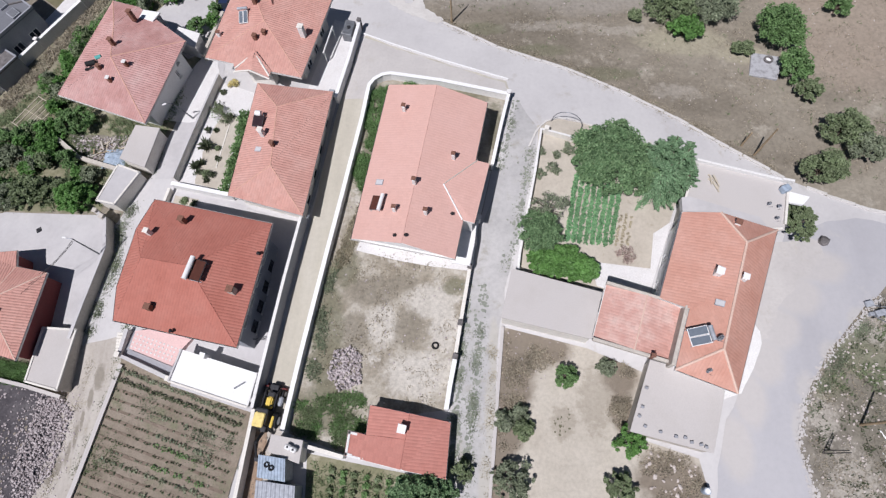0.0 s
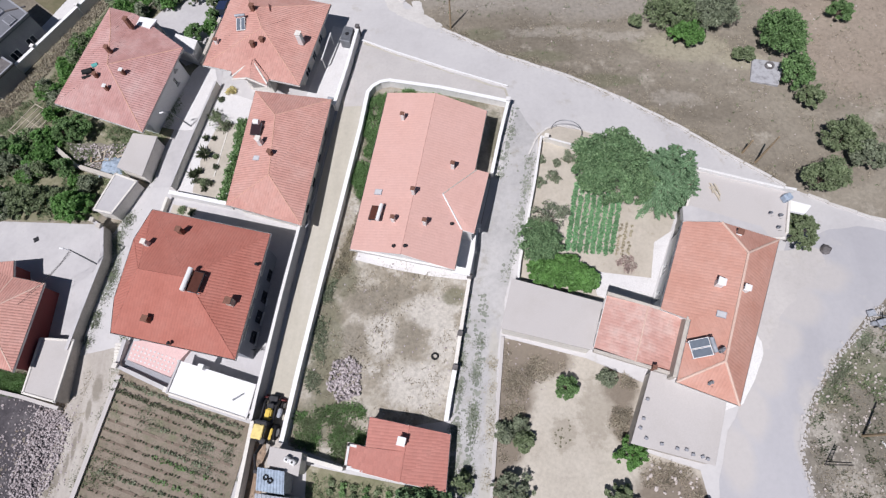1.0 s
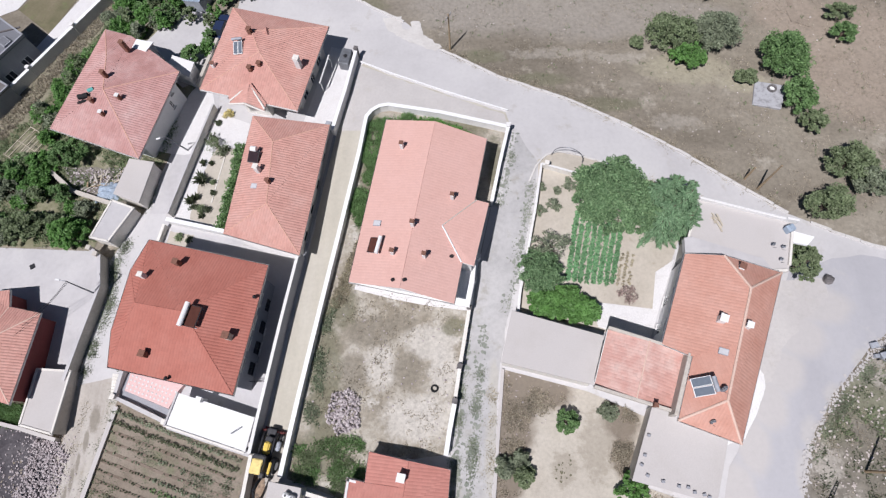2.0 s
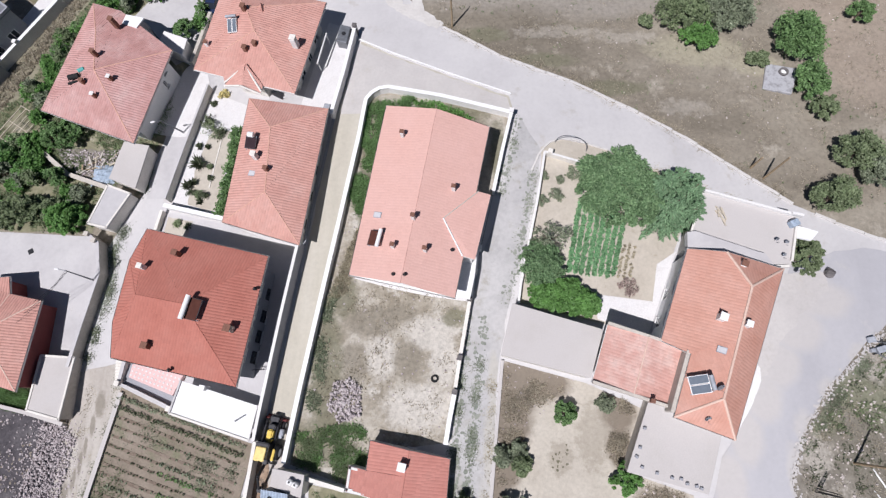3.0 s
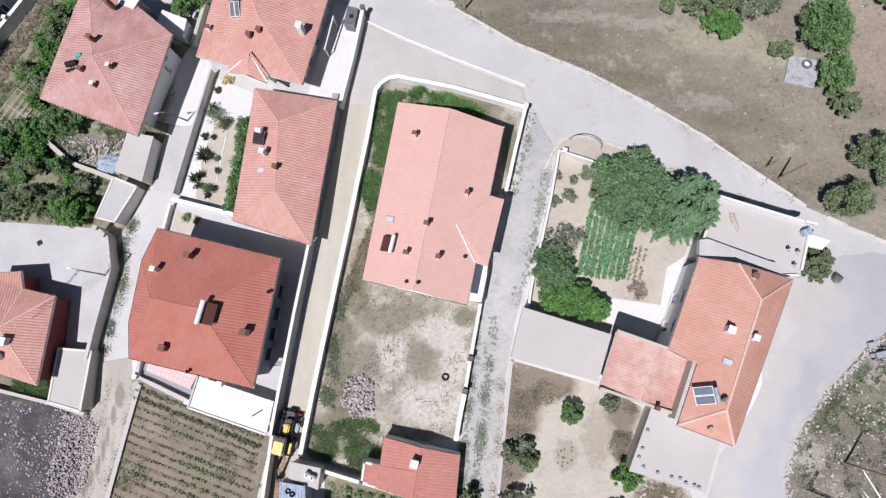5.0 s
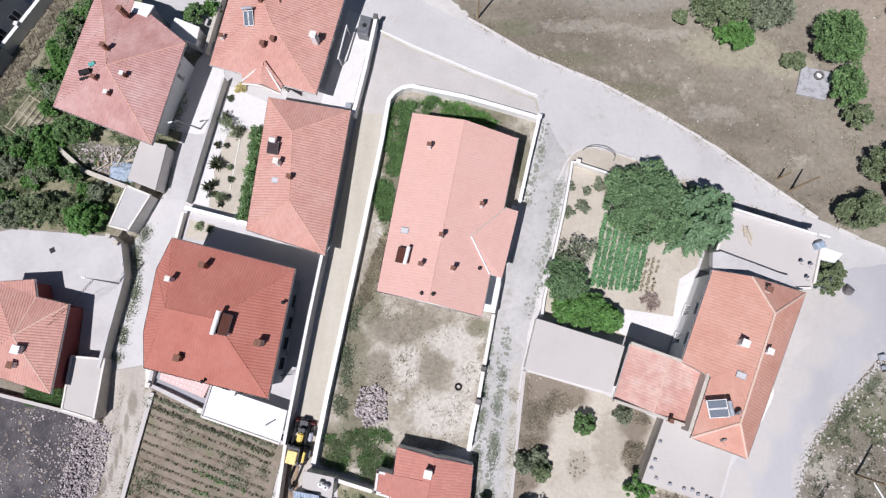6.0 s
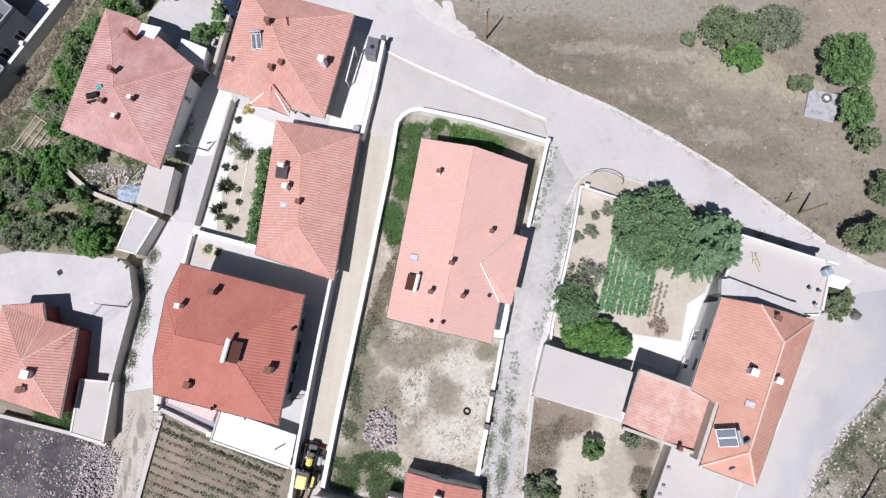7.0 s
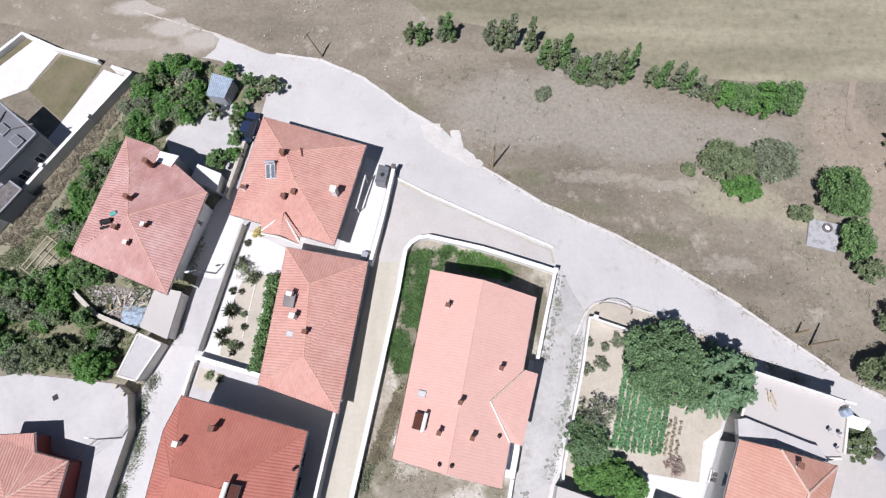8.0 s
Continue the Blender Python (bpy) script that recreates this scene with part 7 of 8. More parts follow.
stones("scattered_stones", scatter(SANDPLOT[:2] + [(12, -13), (8, -18), (6, -18)], 60, 50), "pale stones on bare earth", "stones", M["rubble"], (0.03, 0.1), 0.0, 10)

boulder = thing("boulder", 41.5, 0.5, "dark boulder on the roadside", "boulder")
bm = bmesh.new()
bmesh.ops.create_icosphere(bm, subdivisions=2, radius=0.55, matrix=pose(41.5, 0.5, BASE[boulder].z + 0.28))
for v in bm.verts:
    v.co += Vector((noise.noise(v.co * 2.1), noise.noise(v.co * 2.3 + Vector((5, 0, 0))), noise.noise(v.co * 1.9))) * 0.2
part("rock", bm, M["dark_rock"], boulder)

junk = thing("scrap_heap", 45.2, -7.3, "heap of scrap metal and tyres on stony ground", "scrap")
g = BASE[junk].z
for k in range(14):
    bm = bmesh.new()
    x, y = 45.2 + rnd.uniform(-1.4, 1.8), -7.3 + rnd.uniform(-1.2, 1.0)
    if k % 3:
        a = rnd.uniform(0, math.tau)
        rod(bm, (x, y, g + rnd.uniform(0.1, 0.4)), (x + 1.6 * math.cos(a), y + 1.6 * math.sin(a), g + rnd.uniform(0.1, 0.5)), 0.06, 0.05, 6)
    else:
        box(bm, (x, y, g + 0.3), (rnd.uniform(0.4, 1.0), rnd.uniform(0.3, 0.7), 0.5), rnd.uniform(0, 90), 0.05, rnd.uniform(-15, 15))
    part("scrap_piece", bm, (M["galv"], M["dark_metal"], M["grey_metal"])[k % 3], junk)
for x0, y0, x1, y1 in ((41.9, -18.7, 43.7, -22.0), (41.4, -20.4, 44.2, -24.2), (41.6, -21.3, 43.6, -24.6)):
    pp = thing("white_pipe", (x0 + x1) / 2, (y0 + y1) / 2, "long white pipe lying on stony ground", "pipe", "pipes on the stony ground")
    bm = bmesh.new()
    rod(bm, (x0, y0, gz(x0, y0) + 0.14), (x1, y1, gz(x1, y1) + 0.14), 0.08, 0.08, 8)
    part("pipe_body", bm, M["metal_white"], pp)
cover = thing("drain_cover", -46.9, 4.6, "small square dark drain cover in paving", "drain cover")
bm = bmesh.new()
box(bm, (-46.9, 4.6, BASE[cover].z + 0.1), (0.6, 0.6, 0.06), 30, 0.02)
part("cover_plate", bm, M["dark_metal"], cover)
junk2 = thing("tarpaulin", -39.4, 13.3, "crumpled pale blue tarpaulin over scrap", "tarpaulin")
g = BASE[junk2].z
v, fc = [], []
for j in range(14):
    for i in range(14):
        x, y = -41.0 + 0.24 * i, 12.4 + 0.2 * j + 0.02 * i
        edge = min(i, j, 13 - i, 13 - j) / 4
        v.append((x + 0.1 * noise.noise((i * 0.7, j, 0)), y, g + 0.1 + 0.45 * min(1, edge) + 0.28 * noise.noise((i * 0.5, j * 0.5, 3.0))))
        if i and j:
            k = 14 * j + i
            fc.append((k - 15, k - 14, k, k - 1))
raw("sheet", v, fc, M["blue_sheet"], junk2)
scrap = thing("timber_pile", -40.6, 15.6, "heap of broken boards in a littered yard", "timber")
g = BASE[scrap].z
for k in range(16):
    bm = bmesh.new()
    box(bm, (-40.4 + rnd.uniform(-2.2, 2.4), 15.4 + rnd.uniform(-1.0, 1.2), g + 0.14 + 0.02 * k), (rnd.uniform(0.7, 2.0), rnd.uniform(0.1, 0.22), 0.05), rnd.uniform(0, 180), 0.01, rnd.uniform(-6, 6))
    part("board", bm, (M["pale_wood"], M["wood"], M["stone"])[k % 3], scrap)

# ---- trees, shrubs, crops and grass ----
def leaves(r, centres, spread, per, size, flat=0.6, long=1.5):
    """Leaf blades in clumps round centres: vertices and four-sided faces."""
    c = np.repeat(np.asarray(centres, float), per, 0)
    n = len(c)
    d = r.normal(size=(n, 3))
    d /= np.linalg.norm(d, axis=1, keepdims=True)
    p = c + d * (r.uniform(0.25, 1.0, (n, 1)) ** 0.6) * np.asarray(spread)
    a = r.normal(size=(n, 3)) * (1, 1, flat)
    a /= np.linalg.norm(a, axis=1, keepdims=True)
    up = np.array([0, 0, 1.0]) + r.normal(size=(n, 3)) * 0.55
    b = np.cross(a, up)
    b /= np.linalg.norm(b, axis=1, keepdims=True) + 1e-9
    s = (size * r.uniform(0.6, 1.3, (n, 1)))
    q = np.stack([p - a * s * long / 2, p + b * s / 2, p + a * s * long / 2, p - b * s / 2], 1).reshape(-1, 3)
    return q, np.arange(4 * n).reshape(-1, 4)


def tree(x, y, height, rx, ry, label, leaf, seed, category="tree", low=0.25, clumps=70, per=60, size=0.2, name="tree", spread=0.55):
    """A tapered trunk, forking limbs and a crown of leaf clumps at the limbs' ends."""
    r = np.random.RandomState(seed)
    t = thing(name, x, y, label, category)
    g = BASE[t].z
    bm = bmesh.new()
    trunk_top = Vector((x + r.uniform(-0.2, 0.2), y + r.uniform(-0.2, 0.2), g + height * 0.45))
    rad = 0.05 + 0.035 * height
    mid = Vector((x, y, g)).lerp(trunk_top, 0.5) + Vector((r.uniform(-0.1, 0.1), r.uniform(-0.1, 0.1), 0))
    rod(bm, (x, y, g - 0.3), mid, rad, rad * 0.8, 8)
    rod(bm, mid, trunk_top, rad * 0.8, rad * 0.6, 8)
    part("trunk", bm, M["bark"], t)
    # limbs reach out unevenly; the leaf clumps sit along them, so that the outline is ragged and has gaps
    arms = []
    count = 8 + int(2.2 * (rx + ry))
    for k in range(count):
        a = (k + r.uniform(-0.35, 0.35)) * math.tau / count
        arms.append((a, r.uniform(0.84, 1.12), r.uniform(-0.14, 0.1)))
    limbs = bmesh.new()
    centres, spreads = [], []
    sp = spread * max(0.62, min(1.4, (rx + ry) / 5))
    clumps, per, size = int(clumps * 1.5), int(per * 1.1), size * 0.8
    for k in range(clumps):
        a, reach, lift = arms[r.randint(count)]
        w = r.uniform(0.02, 1.0) ** 0.58
        a += r.normal() * 0.26 * (1.4 - w)
        h = low + (1 - low) * max(0.03, (1 - 0.6 * w * w) * r.uniform(0.5, 1.08) + lift)
        centres.append((x + rx * reach * w * math.cos(a), y + ry * reach * w * math.sin(a), g + height * h))
        spreads.append(np.array((r.uniform(0.7, 1.3), r.uniform(0.7, 1.3), 0.6)) * sp * r.uniform(0.3, 1.1) * (1.1 - 0.35 * w))
    for k in range(0, len(centres), max(1, len(centres) // 18)):
        c = Vector(centres[k])
        st = mid.lerp(trunk_top, r.uniform(0.1, 1.0))
        e = st.lerp(c, 0.5) + Vector((0, 0, 0.04 * height))
        rod(limbs, st, e, rad * 0.4, rad * 0.25, 5, False)
        rod(limbs, e, c, rad * 0.25, 0.015, 5, False)
    part("branchwork", limbs, M["bark"], t)
    v, f = leaves(r, centres, np.repeat(np.array(spreads), per, 0), per, size * 0.92, 0.7, 1.9)
    raw("crown", v, f, leaf, t, kind="stuff")
    return t


def poplar(x, y, height, w, label, leaf, seed):
    """A slim upright tree: short boughs close round a straight stem, tapering to a point."""
    r = np.random.RandomState(seed)
    t = thing("poplar", x, y, label, "tree", "trees of the field row")
    g = BASE[t].z
    bm = bmesh.new()
    rod(bm, (x, y, g - 0.3), (x, y, g + height * 0.95), 0.05 + 0.015 * height, 0.02, 7)
    part("trunk", bm, M["bark"], t)
    limbs = bmesh.new()
    cs, sp = [], []
    for k in range(int(9 * height)):
        h = r.uniform(0.06, 1.0)
        env = w * (1.12 - h) ** 0.7 * (1.0 if h > 0.25 else 0.55 + 1.8 * h)
        a, q = r.uniform(0, math.tau), r.uniform(0.1, 1.0) ** 0.6
        c = (x + env * q * math.cos(a), y + env * q * math.sin(a), g + height * h)
        cs.append(c)
        sp.append(np.array((0.3, 0.3, 0.6)) * (0.35 + 0.55 * env))
        if k % 3 == 0:
            rod(limbs, (x, y, max(g + 0.2, c[2] - 0.7)), c, 0.03, 0.01, 4, False)
    part("branchwork", limbs, M["bark"], t)
    v, f = leaves(r, cs, np.repeat(np.array(sp), 46, 0), 46, 0.17, 1.4, 1.7)
    raw("crown", v, f, leaf, t, kind="stuff")


def conifer(x, y, height, rx, label, leaf, seed):
    """Whorls of drooping sprays round a straight stem."""
    r = np.random.RandomState(seed)
    t = thing("conifer", x, y, label, "tree")
    g = BASE[t].z
    bm = bmesh.new()
    rod(bm, (x, y, g - 0.3), (x, y, g + height), 0.2, 0.03, 8)
    part("trunk", bm, M["bark"], t)
    V, F, n0 = [], [], 0
    limbs = bmesh.new()
    for k in range(95):
        h = r.uniform(0.12, 0.97)
        L = rx * (1.06 - h) ** 0.75 * r.uniform(0.7, 1.15)
        a = r.uniform(0, math.tau)
        u = np.array([math.cos(a), math.sin(a), -0.18])
        o = np.array([x, y, g + height * h])
        rod(limbs, o, o + u * L * 0.9, 0.035, 0.01, 4, False)
        m = int(34 * L) + 6
        s = r.uniform(0.15, 1.05, (m, 1))
        p = o + u * L * s
        side = np.array([-math.sin(a), math.cos(a), 0])
        p = p + side * r.normal(size=(m, 1)) * 0.32 * (1.1 - s) * L * 0.6 + r.normal(size=(m, 3)) * 0.05
        d = u + side * r.normal(size=(m, 1)) * 0.6 + r.normal(size=(m, 3)) * 0.25
        d /= np.linalg.norm(d, axis=1, keepdims=True)
        b = np.cross(d, [0, 0, 1.0]) + r.normal(size=(m, 3)) * 0.2
        b /= np.linalg.norm(b, axis=1, keepdims=True)
        w, ln = 0.11, 0.36
        V.append(np.stack([p - d * ln / 2, p + b * w / 2, p + d * ln / 2, p - b * w / 2], 1).reshape(-1, 3))
        F.append(np.arange(4 * m).reshape(-1, 4) + n0)
        n0 += 4 * m
    part("branchwork", limbs, M["bark"], t)
    raw("crown", np.concatenate(V), np.concatenate(F), leaf, t, kind="stuff")


def shrub(x, y, h, w, label, leaf, seed, per=40, clumps=16, size=0.15, name="shrub"):
    r = np.random.RandomState(seed)
    t = thing(name, x, y, label, "shrub")
    g = BASE[t].z
    cs, bm = [], bmesh.new()
    for k in range(clumps):
        a, q = r.uniform(0, math.tau), r.uniform(0, 1) ** 0.6
        c = (x + w * q * math.cos(a), y + w * q * math.sin(a), g + h * r.uniform(0.3, 1.0) * (1.05 - 0.35 * q))
        cs.append(c)
        rod(bm, (x, y, g - 0.05), c, 0.03, 0.012, 4, False)
    part("stem_cluster", bm, M["bark"], t)
    v, f = leaves(r, cs, (0.3 * w + 0.1,) * 2 + (0.22 * h + 0.1,), per, size * 0.75, 0.6, 3.2)
    raw("foliage", v, f, leaf, t, kind="stuff")
    return t


# trees of the walled garden
tree(19.5, 9.5, 5.4, 3.9, 4.1, "broad green garden tree with dense crown", M["leaf_garden"], 11, clumps=230, per=90, size=0.2, spread=0.62)
tree(22.3, 7.6, 4.4, 1.9, 2.2, "leafy green garden tree beside conifers", M["leaf_garden"], 12, clumps=70, per=80, size=0.2)
for x, y, h, rx, sd in ((24.3, 6.4, 6.4, 2.9, 13), (25.9, 7.6, 7.4, 2.9, 14), (23.9, 9.0, 6.6, 2.5, 15), (26.6, 6.2, 6.0, 2.2, 16), (25.2, 9.4, 6.8, 2.4, 17), (26.7, 9.0, 6.4, 2.0, 18)):
    conifer(x, y, h, rx, "blue-green conifer with feathery sprays", M["leaf_conifer"], sd)
tree(11.1, 1.3, 3.4, 2.1, 2.3, "dense dark grey-green fruit tree by a wall", M["leaf_garden"], 18, clumps=170, per=70, size=0.14, spread=0.62)
tree(12.4, 4.0, 3.0, 2.1, 1.9, "thin twiggy grey-green shrubby tree", M["leaf_olive"], 19, clumps=64, per=18, size=0.13)
for x, y, rx, ry, sd in ((11.3, -1.7, 1.7, 1.5, 20), (12.9, -2.1, 1.8, 1.5, 21), (14.4, -2.5, 1.8, 1.5, 22), (13.6, -1.3, 1.7, 1.1, 23), (15.7, -2.8, 1.2, 1.3, 24)):
    tree(x, y, 2.3, rx, ry, "bright green leafy vine over a trellis", M["leaf_bright"], sd, "vine", 0.4, 70, 40, 0.24, "vine", 0.6)
for x, y, h, w, sd in ((13.5, 9.5, 0.9, 0.75, 23), (11.9, 8.9, 0.7, 0.5, 24), (12.4, 11.9, 0.6, 0.4, 25), (15.4, 12.1, 0.8, 0.6, 26), (14.0, 11.4, 0.5, 0.35, 27), (16.3, 11.6, 0.6, 0.4, 28)):
    shrub(x, y, h, w, "small grey-green shrub in sandy soil", M["leaf_olive"], sd, 24, 12, 0.14)
shrub(20.3, -0.8, 0.6, 0.9, "dry grey twigs heaped in a garden", M["twig"], 29, 40, 14, 0.1)
tree(38.2, 2.0, 3.8, 1.5, 2.1, "olive-green roadside tree beside an annexe", M["leaf_dull"], 30, clumps=80, per=80, size=0.18)

# trees of the dry field
for x, y, h, rx, ry, lf, sd in ((30.0, 33.0, 3.4, 3.1, 2.4, "leaf_dull", 31), (35.6, 33.2, 3.4, 2.9, 2.6, "leaf_olive", 32), (31.6, 29.6, 2.4, 2.2, 1.6, "leaf_bright", 33),
                                (42.8, 28.8, 4.2, 2.7, 3.0, "leaf_green", 34), (43.4, 23.2, 3.2, 1.6, 2.4, "leaf_green", 35), (44.4, 19.6, 2.6, 1.5, 1.5, "leaf_dull", 36),
                                (46.6, 14.0, 3.4, 2.4, 2.2, "leaf_dull", 37), (48.6, 11.4, 3.0, 1.9, 1.8, "leaf_olive", 38), (42.6, 8.6, 3.4, 2.5, 2.0, "leaf_dull", 39),
                                (25.6, 32.2, 1.4, 0.8, 0.8, "leaf_dull", 40), (51.5, 33.0, 2.2, 1.6, 1.2, "leaf_green", 41), (38.2, 26.6, 1.4, 1.6, 1.0, "leaf_dull", 42), (52, 36.5, 2.0, 1.8, 1.0, "leaf_dull", 43)):
    tree(x, y, h, rx, ry, {"leaf_dull": "dull olive tree on a dry field", "leaf_olive": "grey-green tree on a dry field", "leaf_bright": "low bright green bush on a dry field", "leaf_green": "dark green tree beside a well"}[lf], M[lf], sd, clumps=int(17 * rx * ry / 1.6) + 12, per=70, size=0.2, spread=0.85)
ROW = ((-8.4, 52.2, 2.6, 1.0), (-7.0, 51.9, 3.0, 1.1), (-4.4, 52.2, 3.6, 0.9), (-3.4, 52.0, 4.4, 0.9), (2.2, 51.2, 4.0, 1.2), (3.6, 50.8, 4.6, 1.1), (4.8, 50.8, 5.4, 0.8), (7.2, 50.2, 5.6, 0.7), (9.0, 48.0, 4.0, 1.0), (10.2, 47.6, 4.8, 1.1), (11.4, 47.4, 5.8, 0.8), (12.6, 46.6, 3.8, 1.1),
       (13.8, 45.6, 4.2, 1.2), (14.8, 45.3, 4.8, 1.1), (15.8, 45.1, 5.6, 0.9), (16.8, 45.0, 5.0, 1.0), (17.8, 45.0, 6.0, 0.8), (19.2, 45.2, 6.6, 0.65), (22.4, 44.9, 3.4, 0.8), (23.6, 44.7, 4.6, 0.75), (25.2, 44.1, 5.0, 0.7), (26.6, 43.8, 4.2, 0.8), (28.0, 43.4, 3.4, 0.9), (29.8, 42.8, 3.2, 0.9))
for k, (x, y, h, w) in enumerate(ROW):
    poplar(x, y, h * 1.12, w * 1.25, "slim grey-green poplar in a field row", M[("leaf_dull", "leaf_green", "leaf_olive")[(k * 7 + k // 3) % 3]], 60 + k)
for k, (x, y, h, w) in enumerate(((31.4, 42.6, 3.0, 1.5), (33.4, 42.0, 3.4, 1.7), (35.8, 41.6, 3.8, 2.0), (38.4, 41.6, 4.0, 2.1))):
    tree(x, y, h, w, w * 0.9, "full green bush ending a field row", M["leaf_green" if k % 2 else "leaf_bright"], 260 + k, clumps=70, per=70, size=0.19, low=0.08, spread=0.9)
shrub(8.8, 43.0, 1.0, 0.9, "single grey-green bush on a bare field", M["leaf_olive"], 80, 60, 20, 0.15, "bush")

# the kitchen garden
r0 = random.Random(5)
spots = scatter([(-42.5, 48.5), (-35, 47.6), (-35.2, 40.5), (-41, 36.5), (-43.6, 37.5), (-46.5, 41)], 40, 81) + scatter([(-43.5, 41), (-42, 36), (-46.5, 24), (-49, 21), (-51.4, 26), (-47.4, 35)], 40, 82) + scatter([(-60, 19), (-49, 19), (-41, 12), (-40.6, 8.4), (-50, 8.6), (-62, 11)], 44, 83)
for k, (x, y) in enumerate(spots):
    w = r0.uniform(0.8, 1.7)
    lf = ("leaf_green", "leaf_bright", "leaf_dull", "leaf_bright", "leaf_olive")[k % 5]
    tree(x, y, r0.uniform(1.1, 2.6), w, w * r0.uniform(0.8, 1.1), {"leaf_green": "leafy dark green fruit tree in a kitchen garden", "leaf_bright": "bright green fruit tree in a kitchen garden", "leaf_dull": "olive-green bush in a kitchen garden", "leaf_olive": "grey-green bush in a kitchen garden"}[lf], M[lf], 100 + k, clumps=int(24 * w), per=50, size=0.2, low=0.08, spread=0.9)
tree(-42.3, 8.0, 3.0, 2.6, 1.8, "large leafy tree at a paved yard edge", M["leaf_bright"], 168, clumps=90, per=70, size=0.2, low=0.1)
tree(-48.2, 9.2, 3.2, 3.0, 1.9, "spreading pale green tree at a yard edge", M["leaf_dull"], 169, clumps=90, per=70, size=0.2, low=0.1)
tree(-51.8, 8.6, 2.6, 2.0, 1.8, "spreading grey-green tree at a yard edge", M["leaf_olive"], 167, clumps=60, per=60, size=0.2, low=0.1)
tree(-45.2, 18.8, 3.2, 2.4, 1.8, "leafy green tree under the eaves", M["leaf_green"], 170, clumps=70, per=70, size=0.19)
tree(-31.8, 33.4, 2.6, 1.9, 1.3, "leafy green bush beside a white outhouse", M["leaf_green"], 171, clumps=50, per=70, size=0.18)
tree(-26.6, 44.2, 2.4, 1.7, 1.5, "dark olive roadside bush", M["leaf_dull"], 172, clumps=44, per=70, size=0.17)
for k, (x, y) in enumerate(((-29.2, 43.0), (-30.2, 40.6), (-30.4, 38.6), (-30.2, 36.4), (-30.0, 34.2), (-33.4, 40.4), (-29.6, 45.2), (-32.4, 46.8))):
    tree(x, y, 2.0 + 0.2 * (k % 3), 1.0, 1.1, "green garden bush along a yard edge", M[("leaf_green", "leaf_bright", "leaf_dull")[k % 3]], 180 + k, "bush", 0.1, 24, 60, 0.17, "bush")

# the courtyard
hedge = thing("hedge", -23.4, 13.2, "clipped green hedge along a house wall", "hedge")
g = BASE[hedge].z
rr = np.random.RandomState(9)
cs = [(-23.1 - 0.95 * (k % 61) / 60 + rr.uniform(-0.5, 0.5), 18.6 - 10.4 * (k % 61) / 60, g + rr.uniform(0.35, 1.6)) for k in range(183)]
v, f = leaves(rr, cs, (0.45, 0.4, 0.35), 40, 0.15)
raw("foliage", v, f, M["leaf_green"], hedge, kind="stuff")
def spiky_shrub(x, y, h, w, label, seed, blades=46):
    """Long narrow blades that splay from one root."""
    r = np.random.RandomState(seed)
    t = thing("shrub", x, y, label, "shrub")
    g = BASE[t].z
    a = r.uniform(0, math.tau, blades)
    q = r.uniform(0.35, 1.1, blades) * w
    tip = np.column_stack([x + q * np.cos(a), y + q * np.sin(a), g + h * r.uniform(0.35, 1.0, blades)])
    root = np.array([x, y, g]) + np.column_stack([np.cos(a), np.sin(a), np.zeros(blades)]) * 0.06
    mid = (root + tip) / 2 + np.array([0, 0, 0.18 * h])
    side = np.column_stack([-np.sin(a), np.cos(a), np.zeros(blades)]) * (0.05 + 0.05 * w)
    v = np.stack([root - side * 0.4, root + side * 0.4, mid + side, tip, mid - side], 1).reshape(-1, 3)
    raw("foliage", v, np.arange(5 * blades).reshape(-1, 5), M["leaf_dark"], t, kind="stuff")
    return t


for k, (x, y, h, w) in enumerate(((-27.9, 14.7, 1.2, 1.15), (-28.1, 17.0, 0.7, 0.55), (-27.1, 16.9, 0.6, 0.45), (-28.8, 11.9, 0.9, 0.8), (-28.2, 12.3, 0.8, 0.6), (-27.2, 9.9, 0.6, 0.5))):
    spiky_shrub(x, y, h, w, "spiky dark shrub with splayed blades in a courtyard bed", 200 + k, 26 + int(26 * w))
for k, (x, y, h, w) in enumerate(((-26.7, 19.2, 1.2, 1.1), (-27.6, 20.3, 1.0, 0.7), (-25.9, 18.6, 1.0, 0.8), (-27.4, 10.8, 0.7, 0.45), (-26.6, 10.7, 0.7, 0.4), (-28.3, 11.0, 0.6, 0.45), (-26.4, 14.2, 0.5, 0.3), (-26.2, 12.8, 0.5, 0.3), (-27.1, 22.9, 0.5, 0.35), (-29.4, 7.4, 0.5, 0.5), (-28.2, 7.0, 0.4, 0.4))):
    shrub(x, y, h, w, "dark ragged shrub in a courtyard bed", M["leaf_dark" if k % 3 else "leaf_dull"], 240 + k, 12, int(10 + 14 * w), 0.13)
edging = thing("bed_edging", -26.0, 14.7, "thin pale concrete edging beside a hedge bed", "edging")
bm = bmesh.new()
ribbon(bm, refine([(-25.6, 17.8), (-25.95, 14.8), (-26.3, 11.7)], 1.0), -0.05, 0.14, 0.12)
part("edging_body", bm, M["cream"], edging)
shrub(-26.1, 24.1, 0.6, 0.6, "straw-yellow potted shrub in a white courtyard", leaf_mat("yellow_flowers", (0.30, 0.27, 0.12), (0.45, 0.39, 0.18), (0.55, 0.48, 0.28)), 212, 40, 12, 0.14)

